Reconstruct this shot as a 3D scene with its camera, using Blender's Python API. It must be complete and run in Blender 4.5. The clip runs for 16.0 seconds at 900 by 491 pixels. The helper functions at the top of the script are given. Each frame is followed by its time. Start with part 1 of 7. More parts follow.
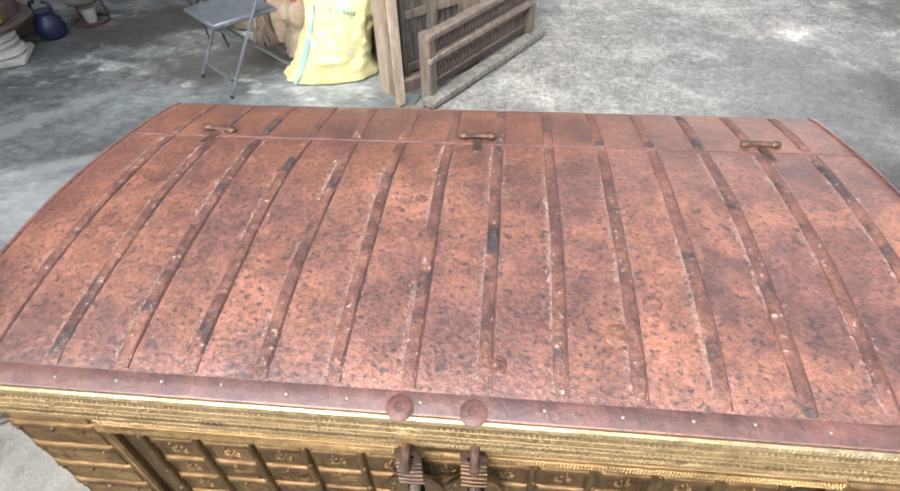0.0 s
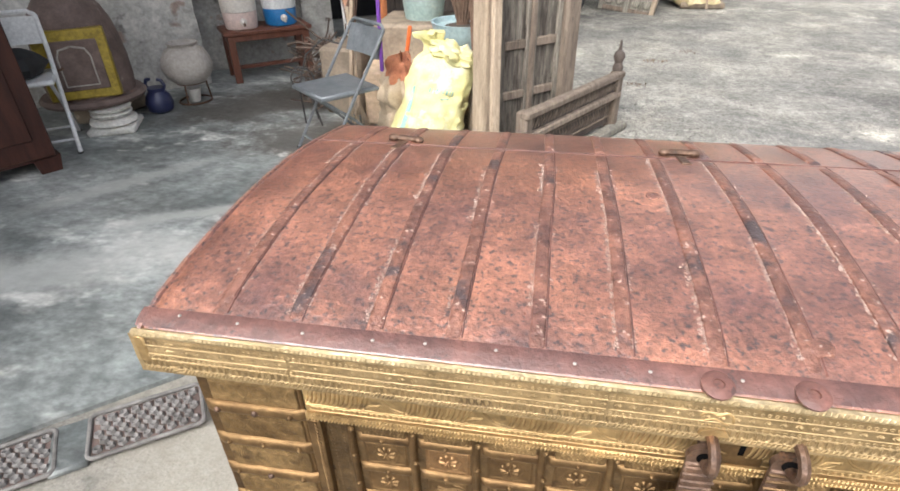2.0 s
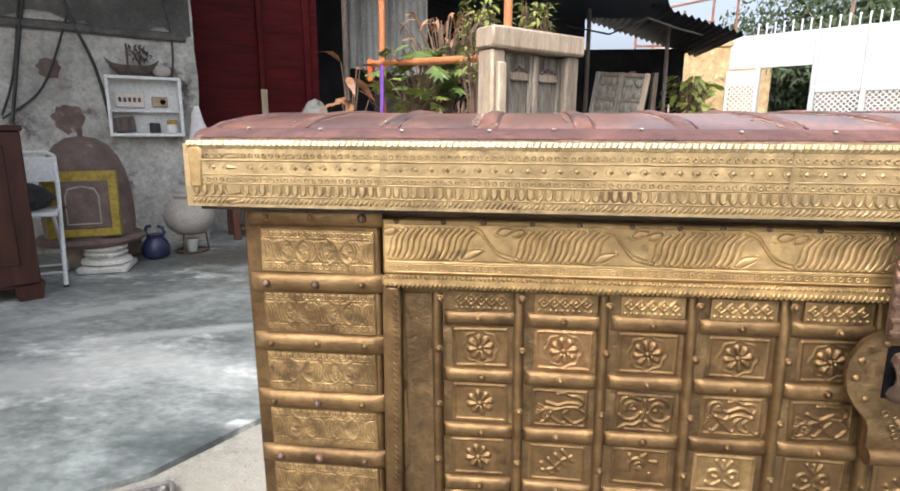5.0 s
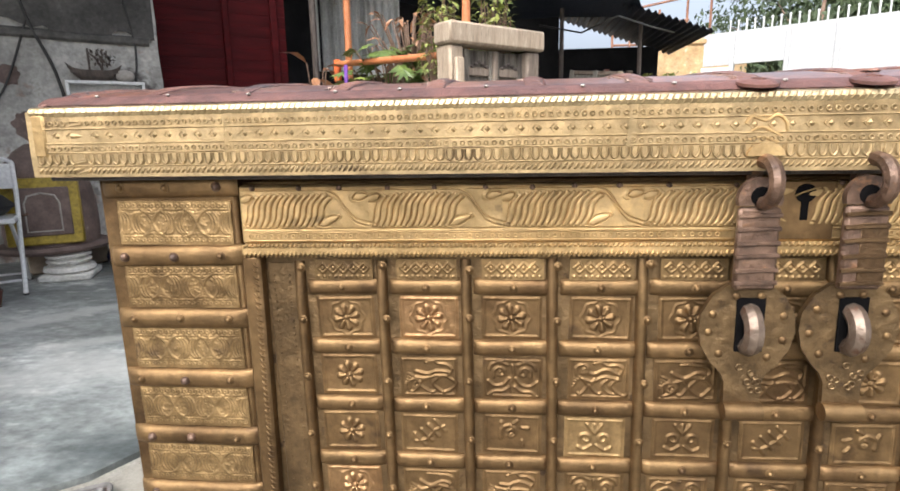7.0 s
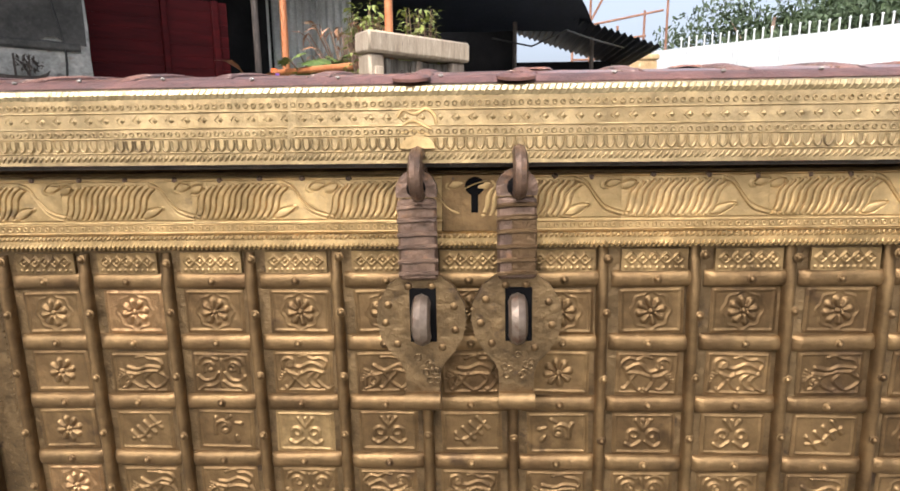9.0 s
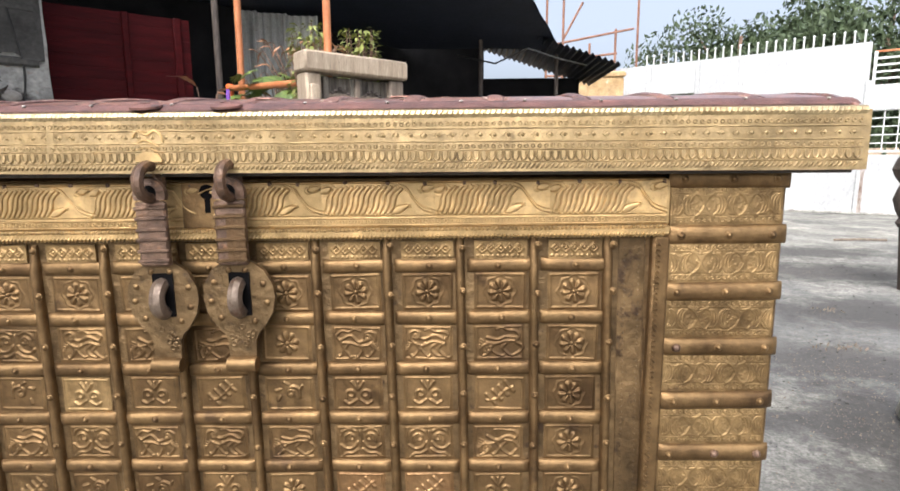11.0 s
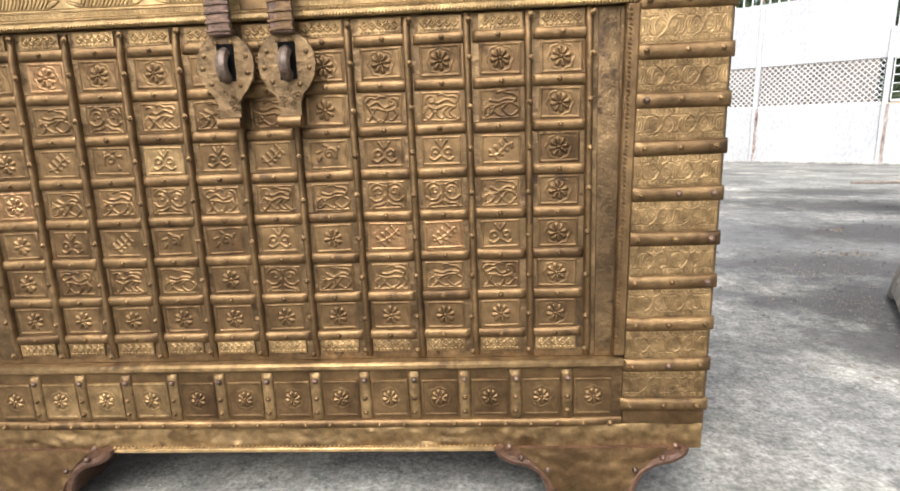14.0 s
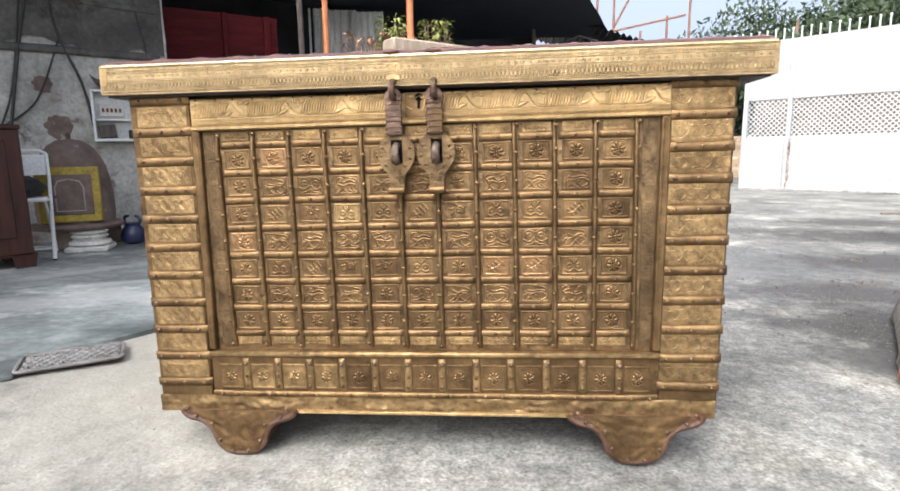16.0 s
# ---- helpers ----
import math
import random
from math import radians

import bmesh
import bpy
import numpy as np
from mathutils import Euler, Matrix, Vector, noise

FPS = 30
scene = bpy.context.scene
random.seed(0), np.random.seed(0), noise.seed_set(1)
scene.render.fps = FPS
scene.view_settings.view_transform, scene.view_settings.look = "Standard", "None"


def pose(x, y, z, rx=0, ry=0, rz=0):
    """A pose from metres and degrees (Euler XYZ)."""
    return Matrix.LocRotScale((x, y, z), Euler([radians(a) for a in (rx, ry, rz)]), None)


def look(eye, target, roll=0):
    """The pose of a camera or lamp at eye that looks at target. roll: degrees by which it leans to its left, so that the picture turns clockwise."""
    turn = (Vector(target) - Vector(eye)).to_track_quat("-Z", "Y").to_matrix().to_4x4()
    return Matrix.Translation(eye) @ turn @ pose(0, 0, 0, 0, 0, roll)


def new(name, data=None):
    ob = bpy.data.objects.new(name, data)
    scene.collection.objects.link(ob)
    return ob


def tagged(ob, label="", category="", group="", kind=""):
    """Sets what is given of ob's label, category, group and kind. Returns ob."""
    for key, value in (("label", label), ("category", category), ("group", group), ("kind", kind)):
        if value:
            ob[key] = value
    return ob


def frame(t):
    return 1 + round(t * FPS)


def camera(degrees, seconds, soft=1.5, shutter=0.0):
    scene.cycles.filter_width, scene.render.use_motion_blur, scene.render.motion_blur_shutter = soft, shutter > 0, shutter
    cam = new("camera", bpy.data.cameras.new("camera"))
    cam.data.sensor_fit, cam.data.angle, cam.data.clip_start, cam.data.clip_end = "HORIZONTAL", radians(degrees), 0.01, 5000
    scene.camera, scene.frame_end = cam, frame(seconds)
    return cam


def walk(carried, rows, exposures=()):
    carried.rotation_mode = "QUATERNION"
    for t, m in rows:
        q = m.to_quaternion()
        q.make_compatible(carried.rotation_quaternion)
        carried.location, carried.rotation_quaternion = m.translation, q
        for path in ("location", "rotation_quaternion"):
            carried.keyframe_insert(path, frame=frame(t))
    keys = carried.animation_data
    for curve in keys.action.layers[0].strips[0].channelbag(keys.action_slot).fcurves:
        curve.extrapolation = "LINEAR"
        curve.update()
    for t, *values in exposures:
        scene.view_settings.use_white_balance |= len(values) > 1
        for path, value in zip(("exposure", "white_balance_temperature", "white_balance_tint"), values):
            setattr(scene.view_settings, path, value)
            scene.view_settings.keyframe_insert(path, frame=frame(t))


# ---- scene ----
cam = camera(78.1, 16.0, 1.7)
PATH = [
    (0, (0.054, -0.359, 1.514), (-0.121, 1.074, 0.129), -2.0),
    (0.5, (-0.058, -0.37, 1.511), (-0.282, 1.074, 0.146), -2.0),
    (1, (-0.136, -0.373, 1.501), (-0.432, 1.092, 0.172), -2.7),
    (1.5, (-0.212, -0.409, 1.44), (-0.54, 1.137, 0.215), -2.4),
    (2, (-0.249, -0.457, 1.339), (-0.55, 1.198, 0.258), -0.8),
    (2.5, (-0.255, -0.502, 1.223), (-0.516, 1.24, 0.275), 0.1),
    (3, (-0.286, -0.55, 1.141), (-0.579, 1.289, 0.409), -0.4),
    (3.5, (-0.339, -0.571, 1.042), (-0.61, 1.318, 0.444), 0.1),
    (4, (-0.375, -0.565, 0.978), (-0.639, 1.355, 0.484), 0.3),
    (4.2, (-0.386, -0.562, 0.966), (-0.647, 1.367, 0.506), 0.4),
    (6.3, (-0.354, -0.52, 0.86), (-0.602, 1.427, 0.476), -0.2),
    (6.5, (-0.329, -0.525, 0.865), (-0.573, 1.422, 0.477), -0.5),
    (7, (-0.258, -0.526, 0.875), (-0.476, 1.424, 0.485), -0.8),
    (7.5, (-0.176, -0.515, 0.872), (-0.358, 1.439, 0.485), -0.9),
    (8, (-0.103, -0.512, 0.855), (-0.257, 1.446, 0.476), -0.8),
    (8.5, (-0.047, -0.505, 0.851), (-0.176, 1.456, 0.482), -0.6),
    (9, (0.008, -0.512, 0.856), (-0.116, 1.453, 0.506), -0.4),
    (9.5, (0.057, -0.537, 0.861), (-0.054, 1.432, 0.527), -0.3),
    (10, (0.151, -0.565, 0.859), (0.063, 1.408, 0.546), -0.0),
    (10.2, (0.198, -0.578, 0.859), (0.113, 1.396, 0.551), 0.0),
    (12.3, (0.334, -0.755, 0.789), (0.258, 1.221, 0.488), -0.6),
    (12.5, (0.336, -0.775, 0.762), (0.251, 1.198, 0.443), -0.7),
    (13, (0.335, -0.758, 0.689), (0.239, 1.215, 0.379), -0.8),
    (13.5, (0.338, -0.773, 0.641), (0.228, 1.192, 0.287), -1.0),
    (14, (0.316, -0.813, 0.605), (0.174, 1.142, 0.208), -1.1),
    (14.5, (0.278, -0.849, 0.592), (0.089, 1.096, 0.166), -1.2),
    (15, (0.213, -0.935, 0.618), (-0.015, 1.011, 0.214), -1.3),
    (15.5, (0.201, -1.046, 0.666), (-0.036, 0.905, 0.295), -1.1),
    (16, (0.212, -1.209, 0.697), (-0.033, 0.75, 0.377), -0.8),
]
walk(cam, [(t, look(eye, target, roll)) for t, eye, target, roll in PATH], exposures=[(0.0, 0.81, 5880.0, 10.0), (1.0, 0.82, 5980.0, 10.0), (2.5, 0.88, 6150.0, 10.0), (4.0, 0.98, 6050.0, 10.0), (8.5, 0.96, 6050.0, 10.0), (10.2, 0.94, 6000.0, 10.0), (12.3, 0.83, 6000.0, 10.0), (13.5, 0.83, 5950.0, 10.0), (14.5, 0.88, 5950.0, 10.0), (16.0, 0.97, 5850.0, 10.0)])

# ---- world and light ----
world = bpy.data.worlds.new("sky")
scene.world = world
world.use_nodes = True
wn = world.node_tree.nodes
sky = wn.new("ShaderNodeTexSky")
sky.sky_type, sky.sun_disc = "NISHITA", False
SUN_ELEV, SUN_AZ = 50.0, 200.0  # degrees; azimuth clockwise from +y
sky.sun_elevation, sky.sun_rotation = radians(SUN_ELEV), radians(SUN_AZ)
sky.air_density, sky.dust_density, sky.ozone_density = 0.8, 8.0, 0.6
wn["Background"].inputs["Strength"].default_value = 0.15
haze = wn.new("ShaderNodeHueSaturation")  # a bright, nearly white hazy sky
haze.inputs["Saturation"].default_value, haze.inputs["Value"].default_value = 0.42, 1.3
world.node_tree.links.new(sky.outputs[0], haze.inputs["Color"])
world.node_tree.links.new(haze.outputs[0], wn["Background"].inputs["Color"])
sun = new("sun", bpy.data.lights.new("sun", "SUN"))
sun.data.energy, sun.data.angle, sun.data.color = 0.55, radians(32), (1.0, 0.95, 0.87)
sun_dir = Vector((math.sin(radians(SUN_AZ)) * math.cos(radians(SUN_ELEV)), math.cos(radians(SUN_AZ)) * math.cos(radians(SUN_ELEV)), math.sin(radians(SUN_ELEV))))
sun.matrix_world = look(sun_dir * 40, (0, 0, 0))


# ---- materials ----
def material(name, dark, light, scale=6.0, rough=0.6, metal=0.0, bump=0.25, fine=70.0, spots=None, spot_scale=18.0, spot_cut=0.62,
             streak=None, rough_var=0.12, piece_var=0.0, spec=0.5, coords="Object", detail=8.0, spots2=None, spot2_scale=60.0, spot2_cut=0.6, mottle=None, bump_dist=0.004, coat=0.0, soft=0.08):
    """A worn surface: two colours mixed by a coarse noise, a fine grain, spots of other colours, and relief from both noises."""
    m = bpy.data.materials.new(name)
    m.use_nodes = True
    t, link = m.node_tree.nodes, m.node_tree.links.new
    b = t["Principled BSDF"]
    tc = t.new("ShaderNodeTexCoord")
    info = t.new("ShaderNodeObjectInfo")
    shift = t.new("ShaderNodeVectorMath")
    shift.operation = "MULTIPLY_ADD"
    link(info.outputs["Random"], shift.inputs[0])
    shift.inputs[1].default_value = (3.1, 7.7, 5.3)
    link(tc.outputs[coords], shift.inputs[2])
    vec = shift.outputs[0]
    if streak:
        mp = t.new("ShaderNodeMapping")
        mp.inputs["Scale"].default_value = streak
        link(vec, mp.inputs[0])
        vec = mp.outputs[0]

    def noise_node(s, d=detail, r=0.6):
        n = t.new("ShaderNodeTexNoise")
        n.inputs["Scale"].default_value, n.inputs["Detail"].default_value, n.inputs["Roughness"].default_value = s, d, r
        link(vec, n.inputs["Vector"])
        return n.outputs["Fac"]

    def ramp(fac, lo, hi):
        r = t.new("ShaderNodeMapRange")
        r.inputs["From Min"].default_value, r.inputs["From Max"].default_value = lo, hi
        link(fac, r.inputs["Value"])
        return r.outputs["Result"]

    def mix(fac, a, c, kind="MIX"):
        x = t.new("ShaderNodeMix")
        x.data_type, x.blend_type = "RGBA", kind
        for sock, val in ((x.inputs["Factor"], fac), (x.inputs[6], a), (x.inputs[7], c)):
            if hasattr(val, "links"):
                link(val, sock)
            else:
                sock.default_value = val if isinstance(val, float) else (*val, 1.0)
        return x.outputs[2]

    coarse, grain = noise_node(scale), noise_node(fine, 4.0)
    col = mix(ramp(coarse, 0.32, 0.68), dark, light)
    if spots:
        col = mix(ramp(noise_node(spot_scale, 5.0, 0.7), spot_cut, spot_cut + soft), col, spots)
    if spots2:
        col = mix(ramp(noise_node(spot2_scale, 3.0, 0.6), spot2_cut, spot2_cut + soft * 0.75), col, spots2)
    col = mix(ramp(grain, 0.3, 0.7), mix(1.0, col, (0.72, 0.72, 0.72), "MULTIPLY"), col)
    if mottle:
        for s, amount in mottle:
            mr = t.new("ShaderNodeMapRange")
            mr.inputs["From Min"].default_value, mr.inputs["From Max"].default_value = 0.33, 0.67
            mr.inputs["To Min"].default_value, mr.inputs["To Max"].default_value = 1 - amount, 1 + amount
            link(noise_node(s, 5.0, 0.65), mr.inputs["Value"])
            hsv = t.new("ShaderNodeHueSaturation")
            link(mr.outputs[0], hsv.inputs["Value"])
            link(col, hsv.inputs["Color"])
            col = hsv.outputs[0]
    if piece_var:
        hsv = t.new("ShaderNodeHueSaturation")
        mr = t.new("ShaderNodeMapRange")
        mr.inputs["To Min"].default_value, mr.inputs["To Max"].default_value = 1 - piece_var, 1 + piece_var
        link(info.outputs["Random"], mr.inputs["Value"])
        link(mr.outputs[0], hsv.inputs["Value"])
        link(col, hsv.inputs["Color"])
        col = hsv.outputs[0]
    link(col, b.inputs["Base Color"])
    rr = t.new("ShaderNodeMapRange")
    rr.inputs["To Min"].default_value, rr.inputs["To Max"].default_value = max(rough - rough_var, 0.05), min(rough + rough_var, 1.0)
    link(grain, rr.inputs["Value"])
    link(rr.outputs[0], b.inputs["Roughness"])
    b.inputs["Metallic"].default_value = metal
    b.inputs["Specular IOR Level"].default_value = spec
    b.inputs["Coat Weight"].default_value, b.inputs["Coat Roughness"].default_value = coat, 0.3
    if bump:
        add = t.new("ShaderNodeMath")
        add.operation = "MULTIPLY_ADD"
        add.inputs[1].default_value = 2.0
        link(coarse, add.inputs[0])
        link(grain, add.inputs[2])
        bp = t.new("ShaderNodeBump")
        bp.inputs["Strength"].default_value, bp.inputs["Distance"].default_value = bump, bump_dist
        link(add.outputs[0], bp.inputs["Height"])
        link(bp.outputs[0], b.inputs["Normal"])
    return m


# besides wear, grid brass is darkened and band brass brightened for light fading downward
BRASS = material("aged_shaded_brass", (0.112, 0.065, 0.029), (0.262, 0.164, 0.073), 11, 0.53, 0.88, 0.25, 110, (0.10, 0.06, 0.030), 9, 0.60, piece_var=0.09, mottle=((45, 0.22), (4, 0.16)), rough_var=0.14)
BRASS_MID = material("worn_brass", (0.185, 0.115, 0.050), (0.385, 0.255, 0.114), 12, 0.54, 0.86, 0.25, 110, (0.14, 0.088, 0.045), 10, 0.60, piece_var=0.09, mottle=((48, 0.22), (4, 0.16)), rough_var=0.14)
BRASS_BRIGHT = material("rubbed_lit_brass", (0.37, 0.248, 0.108), (0.62, 0.430, 0.202), 13, 0.55, 0.84, 0.25, 110, (0.22, 0.150, 0.075), 11, 0.61, piece_var=0.09, mottle=((50, 0.2), (5, 0.16)), rough_var=0.14)
BRASS_DARK = material("tarnished_brass", (0.10, 0.06, 0.032), (0.20, 0.125, 0.063), 16, 0.46, 0.92, 0.5, 120, (0.065, 0.04, 0.024), 25, 0.58, piece_var=0.1, mottle=((50, 0.2),))
HASP_BRASS = material("brown_patina_and_channel_brass", (0.10, 0.064, 0.031), (0.26, 0.168, 0.080), 16, 0.48, 0.85, 0.5, 120, (0.08, 0.05, 0.03), 26, 0.58, mottle=((40, 0.25),))
COPPERY = material("reddish_brass", (0.245, 0.135, 0.058), (0.36, 0.215, 0.098), 18, 0.42, 0.8, 0.4, 120, mottle=((45, 0.18),))
IRON = material("old_iron", (0.080, 0.046, 0.030), (0.19, 0.115, 0.074), 30, 0.45, 0.45, 0.5, 150, (0.26, 0.135, 0.068), 40, 0.60, mottle=((60, 0.25),))
WORN_STEEL = material("worn_bright_iron", (0.11, 0.075, 0.054), (0.26, 0.195, 0.145), 40, 0.42, 0.6, 0.3, 150, (0.13, 0.07, 0.045), 45, 0.57)
RIM_IRON = material("red_brown_rim_iron", (0.075, 0.036, 0.021), (0.17, 0.088, 0.048), 22, 0.48, 0.35, 0.6, 120, (0.25, 0.165, 0.08), 40, 0.62)
RUST = material("rusty_painted_sheet", (0.150, 0.066, 0.050), (0.375, 0.160, 0.090), 5.0, 0.32, 0.0, 0.8, 130, (0.105, 0.058, 0.053), 3.2, 0.58, spots2=(0.066, 0.040, 0.036), spot2_scale=135.0, spot2_cut=0.54, spec=0.7, mottle=((9, 0.24), (34, 0.28), (110, 0.36)), coat=0.8, soft=0.14)
STRAP = material("worn_strap_iron", (0.110, 0.056, 0.046), (0.290, 0.132, 0.086), 11, 0.36, 0.0, 0.8, 110, (0.080, 0.056, 0.053), 9, 0.535, spots2=(0.42, 0.30, 0.24), spot2_scale=110.0, spot2_cut=0.63, mottle=((35, 0.3), (120, 0.3)))
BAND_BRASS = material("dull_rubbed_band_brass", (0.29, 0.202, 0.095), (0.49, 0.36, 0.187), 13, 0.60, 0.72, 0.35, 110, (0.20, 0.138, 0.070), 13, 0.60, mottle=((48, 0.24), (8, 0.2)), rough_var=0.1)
EDGE_BRASS = material("pale_rubbed_edge_brass", (0.46, 0.345, 0.18), (0.66, 0.53, 0.32), 14, 0.42, 0.9, 0.4, 120, (0.40, 0.29, 0.15), 20, 0.62, mottle=((40, 0.15),))
CRUST = material("flaking_rust_crust", (0.25, 0.160, 0.125), (0.48, 0.355, 0.290), 60, 0.7, 0.0, 0.3, 150)
EDGE = material("dark_painted_edge_iron", (0.080, 0.042, 0.037), (0.190, 0.085, 0.064), 12, 0.45, 0.0, 0.4, 110, (0.055, 0.04, 0.038), 30, 0.60, spec=0.5, mottle=((40, 0.25),))
GROUND = material("dusty_ground", (0.165, 0.160, 0.146), (0.310, 0.296, 0.256), 1.3, 0.93, 0.0, 1.0, 90, (0.080, 0.077, 0.072), 2.1, 0.53, spots2=(0.43, 0.405, 0.34), spot2_scale=2.1, spot2_cut=0.53, spec=0.25, mottle=((1.0, 0.16), (4.0, 0.16), (9, 0.18), (28, 0.30), (110, 0.38)), soft=0.24)
SLAB = material("smooth_concrete", (0.105, 0.120, 0.116), (0.340, 0.355, 0.335), 1.3, 0.45, 0.0, 0.3, 45, (0.54, 0.55, 0.51), 1.7, 0.555, rough_var=0.2, streak=(0.8, 1.25, 1.0), spots2=(0.55, 0.55, 0.51), spot2_scale=4.2, spot2_cut=0.585, mottle=((2.2, 0.26), (6, 0.30), (24, 0.2)), soft=0.13)
WHITEWASH = material("stained_whitewash", (0.30, 0.288, 0.26), (0.60, 0.58, 0.53), 1.6, 0.9, 0.0, 0.6, 40, (0.085, 0.07, 0.062), 2.2, 0.575, spots2=(0.30, 0.23, 0.19), spot2_scale=5.0, spot2_cut=0.61, mottle=((8, 0.2), (30, 0.15)))
# stained whitewash in a lower tone, with the roof's shade in its colour
SHADED_PLASTER = material("roof_shaded_plaster", (0.045, 0.042, 0.038), (0.15, 0.142, 0.128), 1.8, 0.9, 0.0, 0.6, 40, (0.05, 0.042, 0.036), 2.4, 0.58, mottle=((8, 0.25), (30, 0.2)))
OLD_STONE = material("stained_grey_stone", (0.24, 0.23, 0.21), (0.50, 0.48, 0.43), 4.0, 0.8, 0.0, 0.6, 50, (0.09, 0.07, 0.06), 5, 0.58, mottle=((12, 0.25),))
WHITE_WALL = material("white_painted_sheet", (0.43, 0.43, 0.42), (0.52, 0.52, 0.505), 1.2, 0.6, 0.0, 0.15, 30, (0.55, 0.54, 0.51), 1.6, 0.62, streak=(1.0, 1.0, 0.5))
WHITE_PAINT = material("white_enamel", (0.70, 0.70, 0.68), (0.82, 0.82, 0.80), 9.0, 0.4, 0.0, 0.1, 60, (0.30, 0.26, 0.22), 30, 0.68)
RED_WOOD = material("dark_red_brown_wood", (0.10, 0.035, 0.02), (0.19, 0.07, 0.04), 4.0, 0.45, 0.0, 0.2, 60, streak=(6.0, 6.0, 0.8))
CABINET_WOOD = material("very_dark_red_wood", (0.030, 0.011, 0.008), (0.068, 0.024, 0.015), 4.0, 0.5, 0.0, 0.2, 60, streak=(6.0, 6.0, 0.8), spec=0.3)
OLD_WOOD = material("weathered_wood", (0.14, 0.105, 0.078), (0.31, 0.245, 0.185), 6.0, 0.85, 0.0, 0.7, 70, (0.09, 0.07, 0.058), 12, 0.60, streak=(5.0, 5.0, 0.7), piece_var=0.15, mottle=((30, 0.2),))
PALE_WOOD = material("pale_dry_wood", (0.32, 0.24, 0.165), (0.54, 0.43, 0.31), 6.0, 0.85, 0.0, 0.7, 70, (0.20, 0.155, 0.115), 14, 0.62, streak=(6.0, 6.0, 0.7), piece_var=0.12, mottle=((30, 0.18),))
GREY_WOOD = material("grey_faded_wood", (0.165, 0.150, 0.122), (0.38, 0.350, 0.285), 6.0, 0.85, 0.0, 0.7, 70, (0.11, 0.085, 0.062), 9, 0.585, streak=(5.0, 5.0, 0.7), piece_var=0.12, mottle=((9, 0.2), (30, 0.2)))
DOOR_WOOD = material("streaked_old_door_wood", (0.070, 0.054, 0.042), (0.26, 0.232, 0.186), 4.5, 0.85, 0.0, 0.8, 70, (0.055, 0.040, 0.030), 6, 0.575, streak=(5.0, 5.0, 0.6), piece_var=0.12, mottle=((9, 0.25), (30, 0.25)))
DARK_WOOD = material("dark_carved_wood", (0.055, 0.042, 0.035), (0.13, 0.10, 0.08), 9.0, 0.7, 0.0, 0.5, 70, streak=(4.0, 4.0, 1.0))
CLAY = material("brown_clay", (0.115, 0.08, 0.066), (0.20, 0.142, 0.12), 5.0, 0.8, 0.0, 0.4, 60, (0.30, 0.25, 0.21), 6, 0.64, mottle=((12, 0.2),))
TERRACOTTA = material("pale_unglazed_clay", (0.34, 0.31, 0.27), (0.48, 0.44, 0.39), 5.0, 0.9, 0.0, 0.4, 50, (0.25, 0.22, 0.19), 9, 0.62)
YELLOW = material("yellow_paint", (0.30, 0.21, 0.02), (0.43, 0.31, 0.04), 9.0, 0.5, 0.0, 0.3, 60, (0.18, 0.13, 0.05), 14, 0.60, mottle=((30, 0.2),))
STONE = material("white_marble", (0.58, 0.56, 0.50), (0.76, 0.74, 0.68), 8.0, 0.6, 0.0, 0.25, 60, (0.36, 0.33, 0.29), 10, 0.64)
ROUGH_STONE = material("rough_sandstone", (0.20, 0.155, 0.11), (0.40, 0.32, 0.235), 6.0, 0.9, 0.0, 0.7, 50, (0.22, 0.17, 0.13), 9, 0.6, piece_var=0.15)
BLUE = material("blue_plastic", (0.015, 0.14, 0.36), (0.02, 0.19, 0.46), 8.0, 0.35, 0.0, 0.05, 60)
NAVY = material("navy_enamel", (0.01, 0.015, 0.05), (0.03, 0.035, 0.09), 8.0, 0.35, 0.0, 0.1, 60)
OFFWHITE = material("off_white_plastic", (0.66, 0.60, 0.52), (0.74, 0.70, 0.63), 6.0, 0.4, 0.0, 0.05, 60, (0.5, 0.42, 0.34), 7, 0.66)
PINKISH = material("pinkish_plastic", (0.60, 0.46, 0.40), (0.68, 0.54, 0.47), 6.0, 0.4, 0.0, 0.05, 60)
STEEL = material("grey_painted_steel", (0.13, 0.145, 0.155), (0.22, 0.235, 0.245), 12.0, 0.42, 0.3, 0.15, 70, (0.30, 0.24, 0.19), 25, 0.68)
SACK = material("yellow_woven_sack", (0.66, 0.60, 0.24), (0.80, 0.75, 0.40), 6.0, 0.6, 0.0, 0.35, 190, (0.76, 0.74, 0.55), 5, 0.57, mottle=((14, 0.10),))
JUTE = material("beige_sacking", (0.36, 0.28, 0.19), (0.60, 0.48, 0.34), 7.0, 0.9, 0.0, 0.5, 140)
RED_CLOTH = material("faded_red_cloth", (0.30, 0.10, 0.05), (0.46, 0.19, 0.10), 7.0, 0.9, 0.0, 0.4, 120, mottle=((14, 0.3),))
CREAM_CLOTH = material("cream_cloth", (0.50, 0.40, 0.21), (0.74, 0.63, 0.38), 5.0, 0.85, 0.0, 0.4, 120, mottle=((12, 0.25),))
TEAL = material("teal_print", (0.24, 0.46, 0.40), (0.42, 0.60, 0.46), 12.0, 0.6, 0.0, 0.1, 90)
